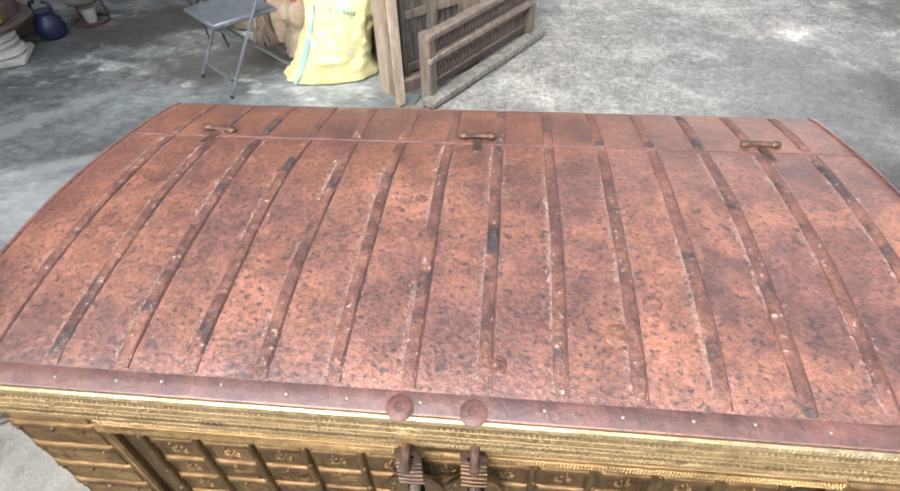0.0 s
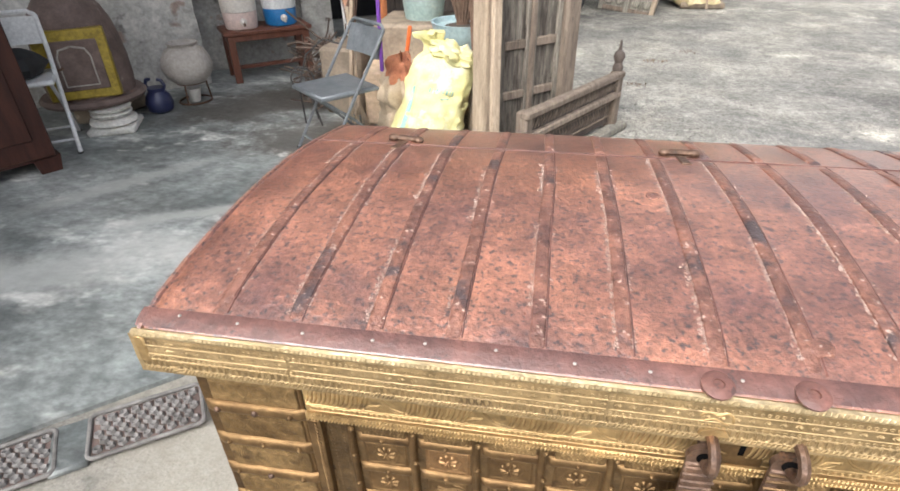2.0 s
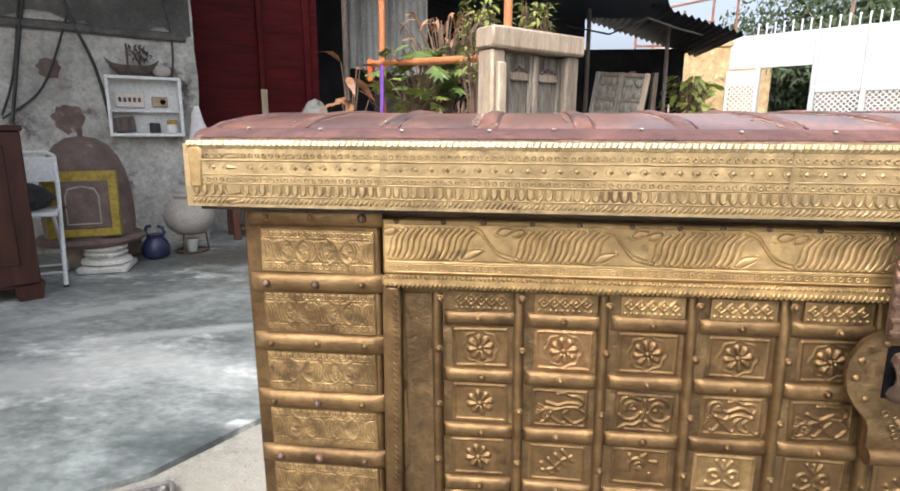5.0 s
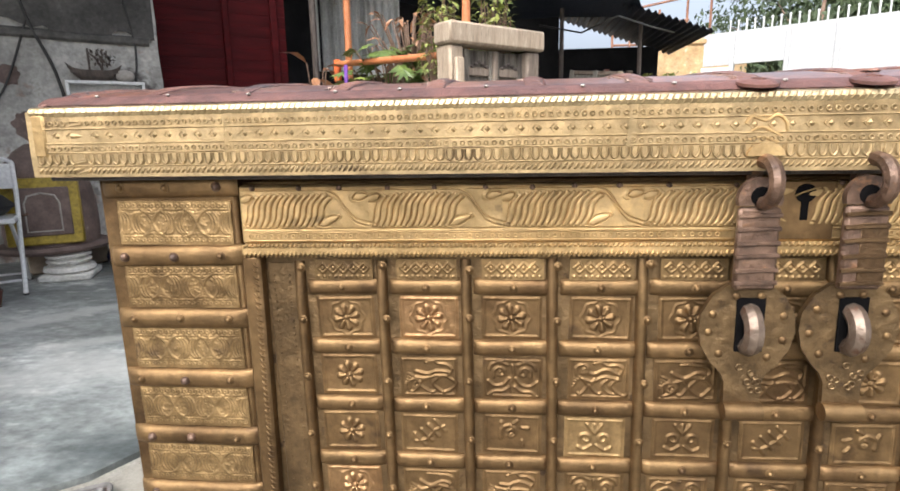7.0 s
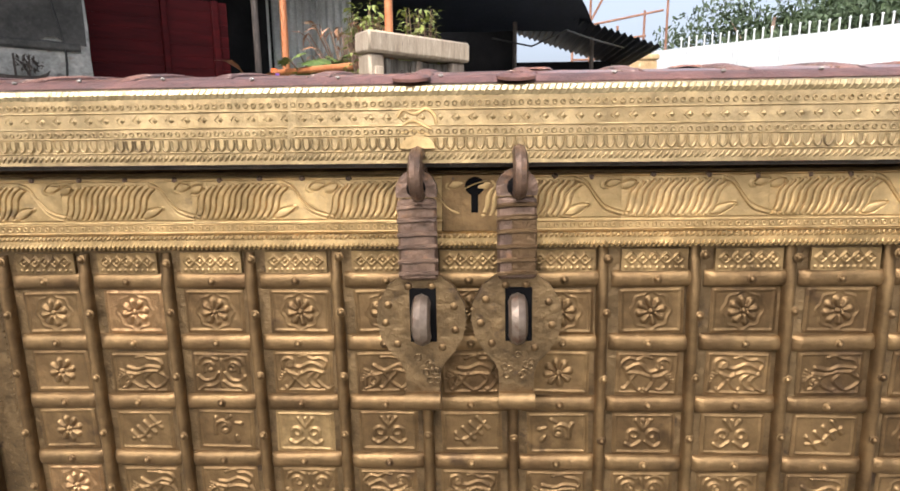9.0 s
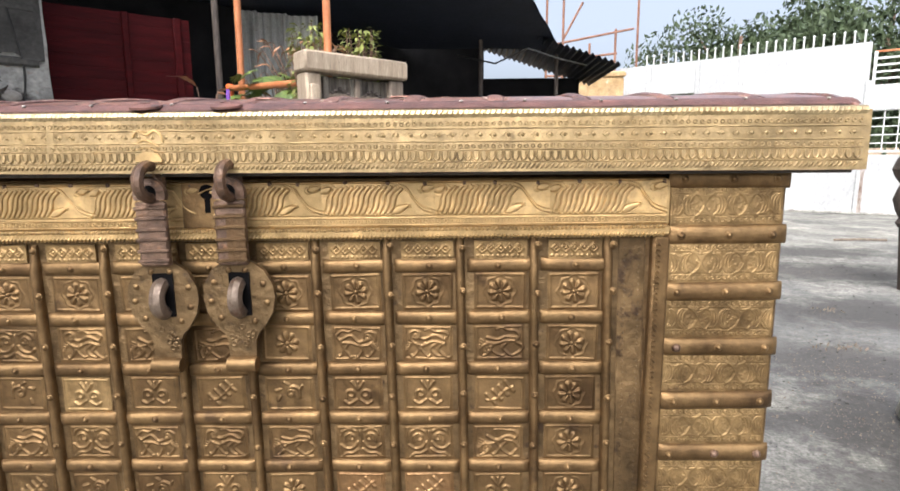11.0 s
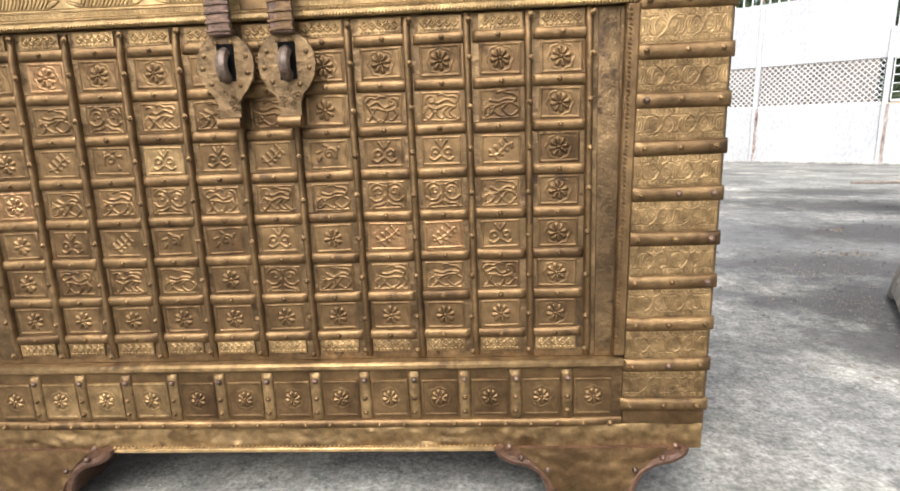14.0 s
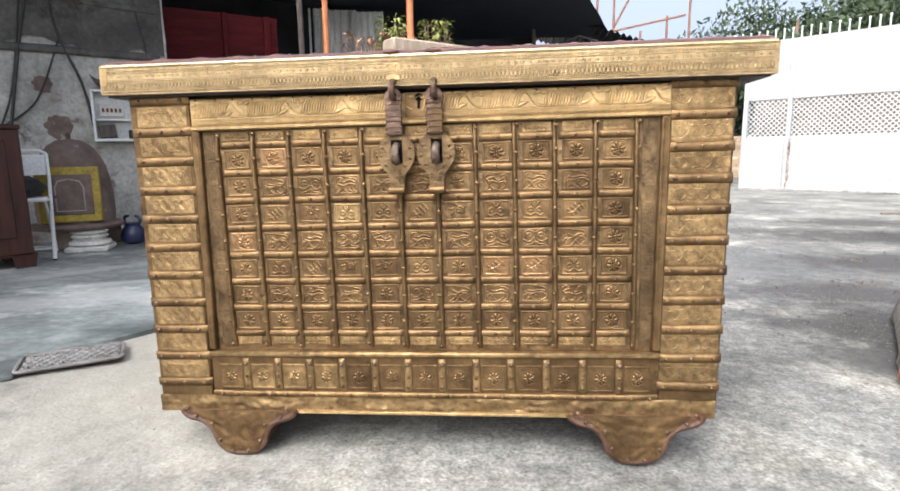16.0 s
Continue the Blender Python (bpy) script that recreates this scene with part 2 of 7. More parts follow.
POT_GREEN = material("pale_green_glaze", (0.32, 0.45, 0.42), (0.47, 0.58, 0.53), 6.0, 0.55, 0.0, 0.2, 50, (0.60, 0.60, 0.50), 8, 0.63)
POT_BLUE = material("pale_blue_glaze", (0.28, 0.43, 0.47), (0.50, 0.60, 0.60), 4.0, 0.45, 0.0, 0.2, 50, (0.55, 0.50, 0.40), 8, 0.66)
SOIL = material("potting_soil", (0.05, 0.038, 0.028), (0.11, 0.085, 0.06), 20.0, 0.95, 0.0, 0.6, 60)
LEAF = material("green_leaves", (0.085, 0.14, 0.025), (0.20, 0.27, 0.06), 9.0, 0.45, 0.0, 0.1, 50, piece_var=0.2, mottle=((25, 0.3),))
LEAF_LIGHT = material("yellow_green_leaves", (0.22, 0.28, 0.045), (0.42, 0.44, 0.11), 9.0, 0.45, 0.0, 0.1, 50, piece_var=0.2, mottle=((25, 0.25),))
LEAF_RED = material("reddish_leaves", (0.28, 0.11, 0.05), (0.42, 0.22, 0.10), 9.0, 0.5, 0.0, 0.1, 50)
LEAF_FAR = material("tree_leaves", (0.035, 0.06, 0.022), (0.085, 0.115, 0.045), 3.0, 0.6, 0.0, 0.1, 30)
RUSTY_STEEL = material("rusty_far_steel", (0.22, 0.10, 0.06), (0.34, 0.17, 0.10), 5.0, 0.8, 0.0, 0.1, 30)
TWIG = material("dry_twigs", (0.17, 0.105, 0.07), (0.31, 0.205, 0.145), 9.0, 0.9, 0.0, 0.3, 60)
DARK_TWIG = material("dark_dry_twigs", (0.07, 0.048, 0.036), (0.19, 0.135, 0.10), 9.0, 0.9, 0.0, 0.3, 60)
ORANGE = material("orange_painted_pipe", (0.46, 0.15, 0.05), (0.60, 0.23, 0.09), 9.0, 0.55, 0.0, 0.2, 60, (0.25, 0.12, 0.07), 18, 0.64)
ORANGE_PLASTIC = material("bright_orange_plastic", (0.72, 0.12, 0.02), (0.80, 0.17, 0.03), 8.0, 0.4, 0.0, 0.05, 60)
PURPLE = material("purple_plastic", (0.16, 0.05, 0.33), (0.21, 0.07, 0.40), 8.0, 0.4, 0.0, 0.05, 60)
# dark red paint taken deeper still, so its colour holds the shed's shade
RED_SHEET = material("shaded_red_shutter_paint", (0.042, 0.002, 0.003), (0.082, 0.005, 0.006), 5.0, 0.6, 0.0, 0.2, 60, streak=(0.6, 0.6, 4.0), spec=0.12, mottle=((4, 0.25),))
CARVED = material("blackened_carved_wood", (0.028, 0.020, 0.015), (0.075, 0.053, 0.038), 9.0, 0.65, 0.0, 0.6, 70, streak=(4.0, 4.0, 1.0), mottle=((20, 0.3),))
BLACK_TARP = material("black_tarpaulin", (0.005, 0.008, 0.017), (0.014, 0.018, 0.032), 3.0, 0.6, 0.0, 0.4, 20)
# near black puts the deep shade inside the shed into the colour
DARK_WALL = material("shaded_shed_wall", (0.006, 0.006, 0.007), (0.018, 0.017, 0.018), 3.0, 0.9, 0.0, 0.4, 30, spec=0.2)
# tin colour lightened to carry the sunlight that falls on the sheets
TIN = material("sunlit_galvanised_sheet", (0.56, 0.56, 0.53), (0.76, 0.76, 0.73), 4.0, 0.5, 0.15, 0.2, 40, (0.34, 0.24, 0.17), 5, 0.63)
OCHRE = material("ochre_plaster", (0.40, 0.255, 0.115), (0.60, 0.43, 0.235), 2.2, 0.9, 0.0, 0.5, 40, (0.62, 0.53, 0.40), 3, 0.60, mottle=((8, 0.25),))
PLASTER = material("cream_plaster", (0.52, 0.47, 0.39), (0.64, 0.59, 0.50), 1.5, 0.9, 0.0, 0.4, 30, (0.36, 0.32, 0.27), 1.1, 0.64)
# plaster in a much darker tone, as a shaded house wall
TAN_PLASTER = material("shaded_tan_plaster", (0.14, 0.115, 0.085), (0.27, 0.225, 0.172), 1.5, 0.9, 0.0, 0.4, 30, (0.14, 0.11, 0.085), 1.3, 0.58)
BRICK = material("pale_brick", (0.50, 0.36, 0.23), (0.70, 0.54, 0.38), 7.0, 0.9, 0.0, 0.5, 40, piece_var=0.2)
RUBBER = material("grey_cast_grating", (0.13, 0.120, 0.110), (0.27, 0.255, 0.235), 14.0, 0.7, 0.0, 0.4, 80)
BLACK = material("black_shadow_cavity", (0.004, 0.004, 0.004), (0.009, 0.008, 0.008), 9.0, 0.95, 0.0, 0.0, 60, spec=0.0)
CABLE = material("dark_cable", (0.02, 0.02, 0.02), (0.05, 0.045, 0.04), 9.0, 0.6, 0.0, 0.0, 60)
PAPER = material("white_paper_and_plastic", (0.66, 0.64, 0.62), (0.80, 0.79, 0.77), 9.0, 0.6, 0.0, 0.1, 60)
TYRE = material("black_rubber", (0.015, 0.015, 0.015), (0.03, 0.03, 0.03), 9.0, 0.7, 0.0, 0.2, 60)


def ragged_patch(m, spots, colour, strength, blur=0.45):
    """Soil marks and darker or paler patches with ragged outlines, each at (x, y, rx, ry, turn) on the ground."""
    t, link = m.node_tree.nodes, m.node_tree.links.new
    b = t["Principled BSDF"]
    col = b.inputs["Base Color"].links[0].from_socket
    tc = t.new("ShaderNodeTexCoord")
    n = t.new("ShaderNodeTexNoise")
    n.inputs["Scale"].default_value, n.inputs["Detail"].default_value, n.inputs["Roughness"].default_value = 5.0, 10.0, 0.78
    link(tc.outputs["Object"], n.inputs["Vector"])
    for x, y, rx, ry, turn in spots:
        mp = t.new("ShaderNodeMapping")
        mp.vector_type = "TEXTURE"
        mp.inputs["Location"].default_value = (x, y, 0)
        mp.inputs["Rotation"].default_value = (0, 0, radians(turn))
        mp.inputs["Scale"].default_value = (rx, ry, 1)
        link(tc.outputs["Object"], mp.inputs["Vector"])
        d = t.new("ShaderNodeVectorMath")
        d.operation = "LENGTH"
        link(mp.outputs[0], d.inputs[0])
        k = t.new("ShaderNodeMath")
        k.operation = "MULTIPLY_ADD"
        k.inputs[1].default_value = 2.6
        link(n.outputs["Fac"], k.inputs[0])
        link(d.outputs["Value"], k.inputs[2])
        r = t.new("ShaderNodeMapRange")
        r.inputs["From Min"].default_value, r.inputs["From Max"].default_value = 1.8, 1.8 + blur
        r.inputs["To Min"].default_value, r.inputs["To Max"].default_value = strength, 0.0
        link(k.outputs[0], r.inputs["Value"])
        mix = t.new("ShaderNodeMix")
        mix.data_type = "RGBA"
        link(r.outputs["Result"], mix.inputs["Factor"])
        link(col, mix.inputs[6])
        mix.inputs[7].default_value = (*colour, 1.0)
        col = mix.outputs[2]
    link(col, b.inputs["Base Color"])


# one broad, darker grey patch to the right of the chest
ragged_patch(GROUND, ((2.1, 2.1, 1.6, 1.5, 0),), (0.125, 0.124, 0.122), 0.5)
ragged_patch(GROUND, ((3.05, 3.65, 0.95, 0.50, -15), (1.90, 1.68, 0.62, 0.32, -10), (1.66, 1.13, 0.50, 0.30, -10), (1.52, 0.72, 0.36, 0.26, 0), (2.5, 2.5, 0.6, 0.4, 0), (3.4, 4.6, 0.7, 0.4, 0)), (0.060, 0.056, 0.052), 0.8, 0.75)
ragged_patch(GROUND, ((-0.95, 0.45, 0.75, 0.75, 35), (-0.85, 1.15, 0.5, 0.5, 0)), (0.37, 0.34, 0.28), 0.6, 0.8)  # pale dry dust
ragged_patch(SLAB, ((-2.35, 3.25, 0.85, 0.45, 35), (-1.65, 2.75, 0.75, 0.40, 20), (-1.9, 3.6, 0.7, 0.5, 0)), (0.075, 0.066, 0.054), 0.8)  # trodden soil by the bench, darkened further to hold the shed's shade
ragged_patch(SLAB, ((-1.75, 1.75, 0.75, 0.05, 25), (-2.3, 1.1, 0.55, 0.16, 20), (-1.75, 1.35, 0.45, 0.12, -15), (-2.5, 1.9, 0.5, 0.07, 50)), (0.46, 0.465, 0.43), 0.55, 0.9)  # long pale streaks across the slab


# ---- mesh building ----
class Geo:
    """Vertices and faces of one mesh, gathered from simple worked shapes."""

    def __init__(self):
        self.v, self.f = [], []

    def add(self, verts, faces, m=None):
        n = len(self.v)
        self.v += [tuple(m @ Vector(p)) if m else tuple(p) for p in verts]
        self.f += [tuple(i + n for i in face) for face in faces]
        return self

    def box(self, c, s, m=None, ch=0.0):
        """A block of size s about c, its edges chamfered by ch."""
        hx, hy, hz = (a / 2 for a in s)
        cx, cy, cz = c
        ch = min(ch, hx * 0.9, hy * 0.9, hz * 0.9)
        if ch <= 0:
            v = [(cx + a * hx, cy + b * hy, cz + d * hz) for a in (-1, 1) for b in (-1, 1) for d in (-1, 1)]
            return self.add(v, [(0, 1, 3, 2), (4, 6, 7, 5), (0, 4, 5, 1), (2, 3, 7, 6), (0, 2, 6, 4), (1, 5, 7, 3)], m)
        v, idx = [], {}
        for a in (-1, 1):
            for b in (-1, 1):
                for d in (-1, 1):
                    for k in range(3):
                        q = [hx, hy, hz]
                        q = [q[i] - (ch if i != k else 0) for i in range(3)]
                        idx[a, b, d, k] = len(v)
                        v.append((cx + a * q[0], cy + b * q[1], cz + d * q[2]))
        f = []
        for s1 in (-1, 1):
            f.append([idx[s1, b, d, 0] for b, d in ((-1, -1), (1, -1), (1, 1), (-1, 1))][::s1])
            f.append([idx[a, s1, d, 1] for a, d in ((-1, -1), (-1, 1), (1, 1), (1, -1))][::s1])
            f.append([idx[a, b, s1, 2] for a, b in ((-1, -1), (1, -1), (1, 1), (-1, 1))][::s1])
        for a in (-1, 1):
            for b in (-1, 1):
                f.append([idx[a, b, -1, 0], idx[a, b, 1, 0], idx[a, b, 1, 1], idx[a, b, -1, 1]][:: -a * b])
                f.append([idx[a, -1, b, 0], idx[a, 1, b, 0], idx[a, 1, b, 2], idx[a, -1, b, 2]][:: a * b])
                f.append([idx[-1, a, b, 1], idx[1, a, b, 1], idx[1, a, b, 2], idx[-1, a, b, 2]][:: -a * b])
                for d in (-1, 1):
                    f.append([idx[a, b, d, 0], idx[a, b, d, 1], idx[a, b, d, 2]][:: a * b * d])
        return self.add(v, f, m)

    def tube(self, pts, r, n=6, m=None, flat=1.0, closed=False):
        """A round bar along pts; r is one radius or one a point; flat squeezes it along y."""
        pts = [Vector(p) for p in pts]
        k = len(pts)
        rs = r if isinstance(r, (list, tuple)) else [r] * k
        v, f = [], []
        side = None
        for i, p in enumerate(pts):
            a = pts[(i - 1) % k] if closed or i else p
            b = pts[(i + 1) % k] if closed or i < k - 1 else p
            d = (b - a).normalized()
            if side is None:
                side = d.cross(Vector((0, 1, 0)) if abs(d.y) < 0.9 else Vector((1, 0, 0))).normalized()
            side = (side - d * side.dot(d)).normalized()
            up = d.cross(side)
            for j in range(n):
                w = 2 * math.pi * j / n
                o = (side * math.cos(w) + up * math.sin(w)) * rs[i]
                v.append((p.x + o.x, p.y + o.y * flat, p.z + o.z))
        for i in range(k if closed else k - 1):
            for j in range(n):
                a, b = i * n, ((i + 1) % k) * n
                f.append((a + j, a + (j + 1) % n, b + (j + 1) % n, b + j))
        if not closed:
            f += [tuple(range(n))[::-1], tuple((k - 1) * n + j for j in range(n))]
        return self.add(v, f, m)

    def lathe(self, prof, n=24, m=None, wobble=0.0):
        """A turned body from (radius, height) pairs, bottom to top."""
        v, f = [], []
        for i, (r, z) in enumerate(prof):
            for j in range(n):
                w = 2 * math.pi * j / n
                q = r * (1 + wobble * noise.noise((math.cos(w) * 2, math.sin(w) * 2, z * 9 + i)))
                v.append((q * math.cos(w), q * math.sin(w), z))
        for i in range(len(prof) - 1):
            for j in range(n):
                f.append((i * n + j, i * n + (j + 1) % n, (i + 1) * n + (j + 1) % n, (i + 1) * n + j))
        f += [tuple(range(n))[::-1], tuple((len(prof) - 1) * n + j for j in range(n))]
        return self.add(v, f, m)

    def ball(self, c, r, n=8, k=5, m=None):
        v, f = [], []
        for i in range(k + 1):
            a = math.pi * i / k
            for j in range(n):
                w = 2 * math.pi * j / n
                v.append((c[0] + r[0] * math.sin(a) * math.cos(w), c[1] + r[1] * math.sin(a) * math.sin(w), c[2] + r[2] * math.cos(a)))
        for i in range(k):
            for j in range(n):
                f.append((i * n + j, (i + 1) * n + j, (i + 1) * n + (j + 1) % n, i * n + (j + 1) % n))
        return self.add(v, f, m)

    def ring(self, c, R, r, n=10, k=5, m=None):
        """A ring in the x-z plane about c."""
        pts = [(c[0] + R * math.cos(2 * math.pi * i / n), c[1], c[2] + R * math.sin(2 * math.pi * i / n)) for i in range(n)]
        return self.tube(pts, r, k, m, closed=True)

    def sheet(self, nu, nv, fn, m=None):
        """A grid of points fn(u, v), u and v from 0 to 1."""
        v = [fn(i / nu, j / nv) for i in range(nu + 1) for j in range(nv + 1)]
        f = [(i * (nv + 1) + j, (i + 1) * (nv + 1) + j, (i + 1) * (nv + 1) + j + 1, i * (nv + 1) + j + 1) for i in range(nu) for j in range(nv)]
        return self.add(v, f, m)

    def prism(self, outline, y0, y1, m=None):
        """A plate with an outline in x-z, from y0 (front) to y1."""
        n = len(outline)
        v = [(x, y0, z) for x, z in outline] + [(x, y1, z) for x, z in outline]
        f = [tuple(range(n)), tuple(range(2 * n - 1, n - 1, -1))] + [(i, i + n, (i + 1) % n + n, (i + 1) % n) for i in range(n)]
        return self.add(v, f, m)

    def mesh(self, name, mat, smooth=38.0):
        me = bpy.data.meshes.new(name)
        me.from_pydata(self.v, [], self.f)
        bm = bmesh.new()
        bm.from_mesh(me)
        bmesh.ops.recalc_face_normals(bm, faces=bm.faces)
        bm.to_mesh(me)
        bm.free()
        me.materials.append(mat)
        if smooth:
            me.polygons.foreach_set("use_smooth", [True] * len(me.polygons))
            me.set_sharp_from_angle(angle=radians(smooth))
        return me


def part(name, geo, mat, parent, label="", kind="", smooth=38.0):
    """One mesh object under a thing or a part; geo may be a finished mesh that alike pieces share."""
    me = geo if isinstance(geo, bpy.types.Mesh) else geo.mesh(name, mat, smooth)
    ob = new(name, me)
    ob.parent = parent
    return tagged(ob, label, kind=kind)


def thing(name, m, label, category, group="", kind=""):
    ob = new(name)
    ob.empty_display_size = 0.05
    ob.matrix_world = m
    return tagged(ob, label, category, group, kind)


def structure(name, geo, mat, label, category, smooth=38.0):
    return tagged(new(name, geo.mesh(name, mat, smooth)), label, category, kind="structure")


def at(x, z, y=0.0):
    return Matrix.Translation((x, y, z))


# ---- the ground and the slab ----
def ground_height(x, y):
    dip = (0.024 * x - 0.006) * math.exp(-(x / 1.1) ** 2 - ((y - 0.3) / 1.0) ** 2)  # the yard sinks a little under one end of the chest
    return 0.006 * noise.noise((x * 0.9, y * 0.9, 0.0)) + 0.0025 * noise.noise((x * 6, y * 6, 2.0)) - 0.004 + dip


def ground_point(u, v):
    a, b = 2 * u - 1, 2 * v - 1
    x, y = 6 * a + 84 * a ** 7, 3 + 7 * b + 93 * b ** 7
    return (x, y, ground_height(x, y))


structure("ground", Geo().sheet(150, 150, ground_point), GROUND, "dusty grey concrete yard with grit and stains", "ground")

slab_edge = [(-1.95, 0.05), (-1.74, 0.345), (-1.53, 0.53), (-1.36, 0.68), (-1.22, 0.96), (-1.02, 1.3), (-0.72, 1.75), (-0.45, 2.2), (-0.36, 2.6), (-0.3, 3.2), (-0.2, 4.4)]
g = Geo()
outline = slab_edge + [(-0.2, 6.4), (-5.6, 6.4), (-5.6, -2.2), (-2.3, -2.2)]
top = [(x, y, 0.009) for x, y in outline]
low = [(x, y, -0.06) for x, y in outline]
n = len(outline)
g.add(top + low, [tuple(range(n))] + [(i, (i + 1) % n, (i + 1) % n + n, i + n) for i in range(n)])
structure("floor", g, SLAB, "smooth grey-blue concrete floor slab, scuffed and patchy", "floor", 0)


# ---- the brass chest ----
chest = thing("chest", pose(0, 0, -0.003), "antique chest in embossed golden brass with domed rust-red iron lid", "chest")
HW = 0.642          # half the body's width
COL = [-0.424 + 0.084 * i for i in range(11)]
ROW = [0.704 - 0.0625 * i for i in range(7)]

g = Geo().box((-0.0135, 0.356, 0.475), (2 * HW + 0.018, 0.692, 0.732), ch=0.004)
body = part("body", g, BRASS, chest, "brass-clad box of the chest")

# the recessed grid
# recessed panel takes the hasps' darker brass, so the channels are darker
grid = part("grid_panel", Geo().box((0, 0.0045, 0.512), (1.012, 0.007, 0.508)), HASP_BRASS, chest, "recessed front panel divided by raised bars")


def stroke(geo, pts, r=0.0011, y=0.0, n=5, steps=5, closed=False):
    """A raised line through points (x, z) on a face that looks to -y, drawn as a smooth curve."""
    P = [Vector((a, b)) for a, b in pts]
    k, out = len(P), []
    for i in range(k if closed else k - 1):
        p0, p1, p2, p3 = (P[(i + j) % k] if closed else P[min(max(i + j, 0), k - 1)] for j in (-1, 0, 1, 2))
        for s in range(steps):
            t = s / steps
            q = 0.5 * ((2 * p1) + (p2 - p0) * t + (2 * p0 - 5 * p1 + 4 * p2 - p3) * t * t + (3 * p1 - p0 - 3 * p2 + p3) * t ** 3)
            out.append((q.x, y, q.y))
    if not closed:
        out.append((P[-1].x, y, P[-1].y))
    return geo.tube(out, r, n, closed=closed)


def smooth_line(pts, steps=5, closed=False):
    """Points (x, z) of a smooth curve through pts."""
    P = [Vector((a, b)) for a, b in pts]
    k, out = len(P), []
    for i in range(k if closed else k - 1):
        p0, p1, p2, p3 = (P[(i + j) % k] if closed else P[min(max(i + j, 0), k - 1)] for j in (-1, 0, 1, 2))
        for s in range(steps):
            t = s / steps
            q = 0.5 * ((2 * p1) + (p2 - p0) * t + (2 * p0 - 5 * p1 + 4 * p2 - p3) * t * t + (3 * p1 - p0 - 3 * p2 + p3) * t ** 3)
            out.append((q.x, q.y))
    out.append((P[0].x, P[0].y) if closed else (P[-1].x, P[-1].y))
    return out


class Relief:
    """A beaten sheet: raised and sunken lines worked into a plate that looks to -y, its back at y = 0."""

    def __init__(self, w, h, nx, nz, thick=0.003, wave=0.0004, seed=0, k=1.0):
        w, h = w / k, h / k
        self.w, self.h, self.thick, self.k = w, h, thick, k
        self.x, self.z = np.meshgrid(np.linspace(-w / 2, w / 2, nx), np.linspace(-h / 2, h / 2, nz), indexing="ij")
        self.up, self.down = np.zeros_like(self.x), np.zeros_like(self.x)
        self.flat = wave * (np.sin(self.x * 130 + seed * 2.1) * np.sin(self.z * 150 + seed) + 0.6 * np.sin(self.x * 310 + self.z * 230 + seed * 5))

    def line(self, pts, r, amp, r_end=None, curved=True, closed=False):
        """A rounded ridge (amp > 0) or groove (amp < 0) of half-width r, tapering to r_end."""
        if curved:
            pts = smooth_line(pts, 5, closed)
        elif closed:
            pts = list(pts) + [pts[0]]
        r_end = r if r_end is None else r_end
        k = len(pts) - 1
        big = max(r, r_end)
        for i in range(k):
            (ax, az), (bx, bz) = pts[i], pts[i + 1]
            m = (self.x > min(ax, bx) - big) & (self.x < max(ax, bx) + big) & (self.z > min(az, bz) - big) & (self.z < max(az, bz) + big)
            if not m.any():
                continue
            X, Z = self.x[m], self.z[m]
            dx, dz = bx - ax, bz - az
            t = np.clip(((X - ax) * dx + (Z - az) * dz) / max(dx * dx + dz * dz, 1e-12), 0, 1)
            d = np.hypot(X - ax - dx * t, Z - az - dz * t)
            rr = r + (r_end - r) * (i + t) / k
            v = abs(amp) * np.sqrt(np.clip(1 - (d / rr) ** 2, 0, 1))
            into = self.up if amp > 0 else self.down
            into[m] = np.maximum(into[m], v)
        return self

    def dot(self, x, z, r, amp):
        return self.line([(x - 1e-5, z), (x + 1e-5, z)], r, amp, curved=False)

    def ring(self, x, z, R, r, amp, n=14):
        return self.line([(x + R * math.cos(2 * math.pi * i / n), z + R * math.sin(2 * math.pi * i / n)) for i in range(n)], r, amp, curved=False, closed=True)

    def rim(self, inset=0.003, r=0.0012, amp=0.0012):
        a, b = self.w / 2 - inset, self.h / 2 - inset
        return self.line([(-a, -b), (a, -b), (a, b), (-a, b)], r, amp, curved=False, closed=True)

    def geo(self):
        nx, nz = self.x.shape
        y = -self.thick - self.up + self.down - self.flat
        px, pz, py = (np.pad(q, 1, mode="edge") for q in (self.x * self.k, self.z * self.k, y))
        py[0, :] = py[-1, :] = 0.0
        py[:, 0] = py[:, -1] = 0.0
        g = Geo()
        g.v = [tuple(p) for p in np.stack((px, py, pz), -1).reshape(-1, 3).tolist()]
        n = nz + 2
        g.f = [(i * n + j, (i + 1) * n + j, (i + 1) * n + j + 1, i * n + j + 1) for i in range(nx + 1) for j in range(n - 1)]
        return g


def tile_relief(w=0.060, h=0.045, seed=0, k=1.0):
    return Relief(w, h, 62, 46, 0.0028, 0.00025, seed, k).rim()


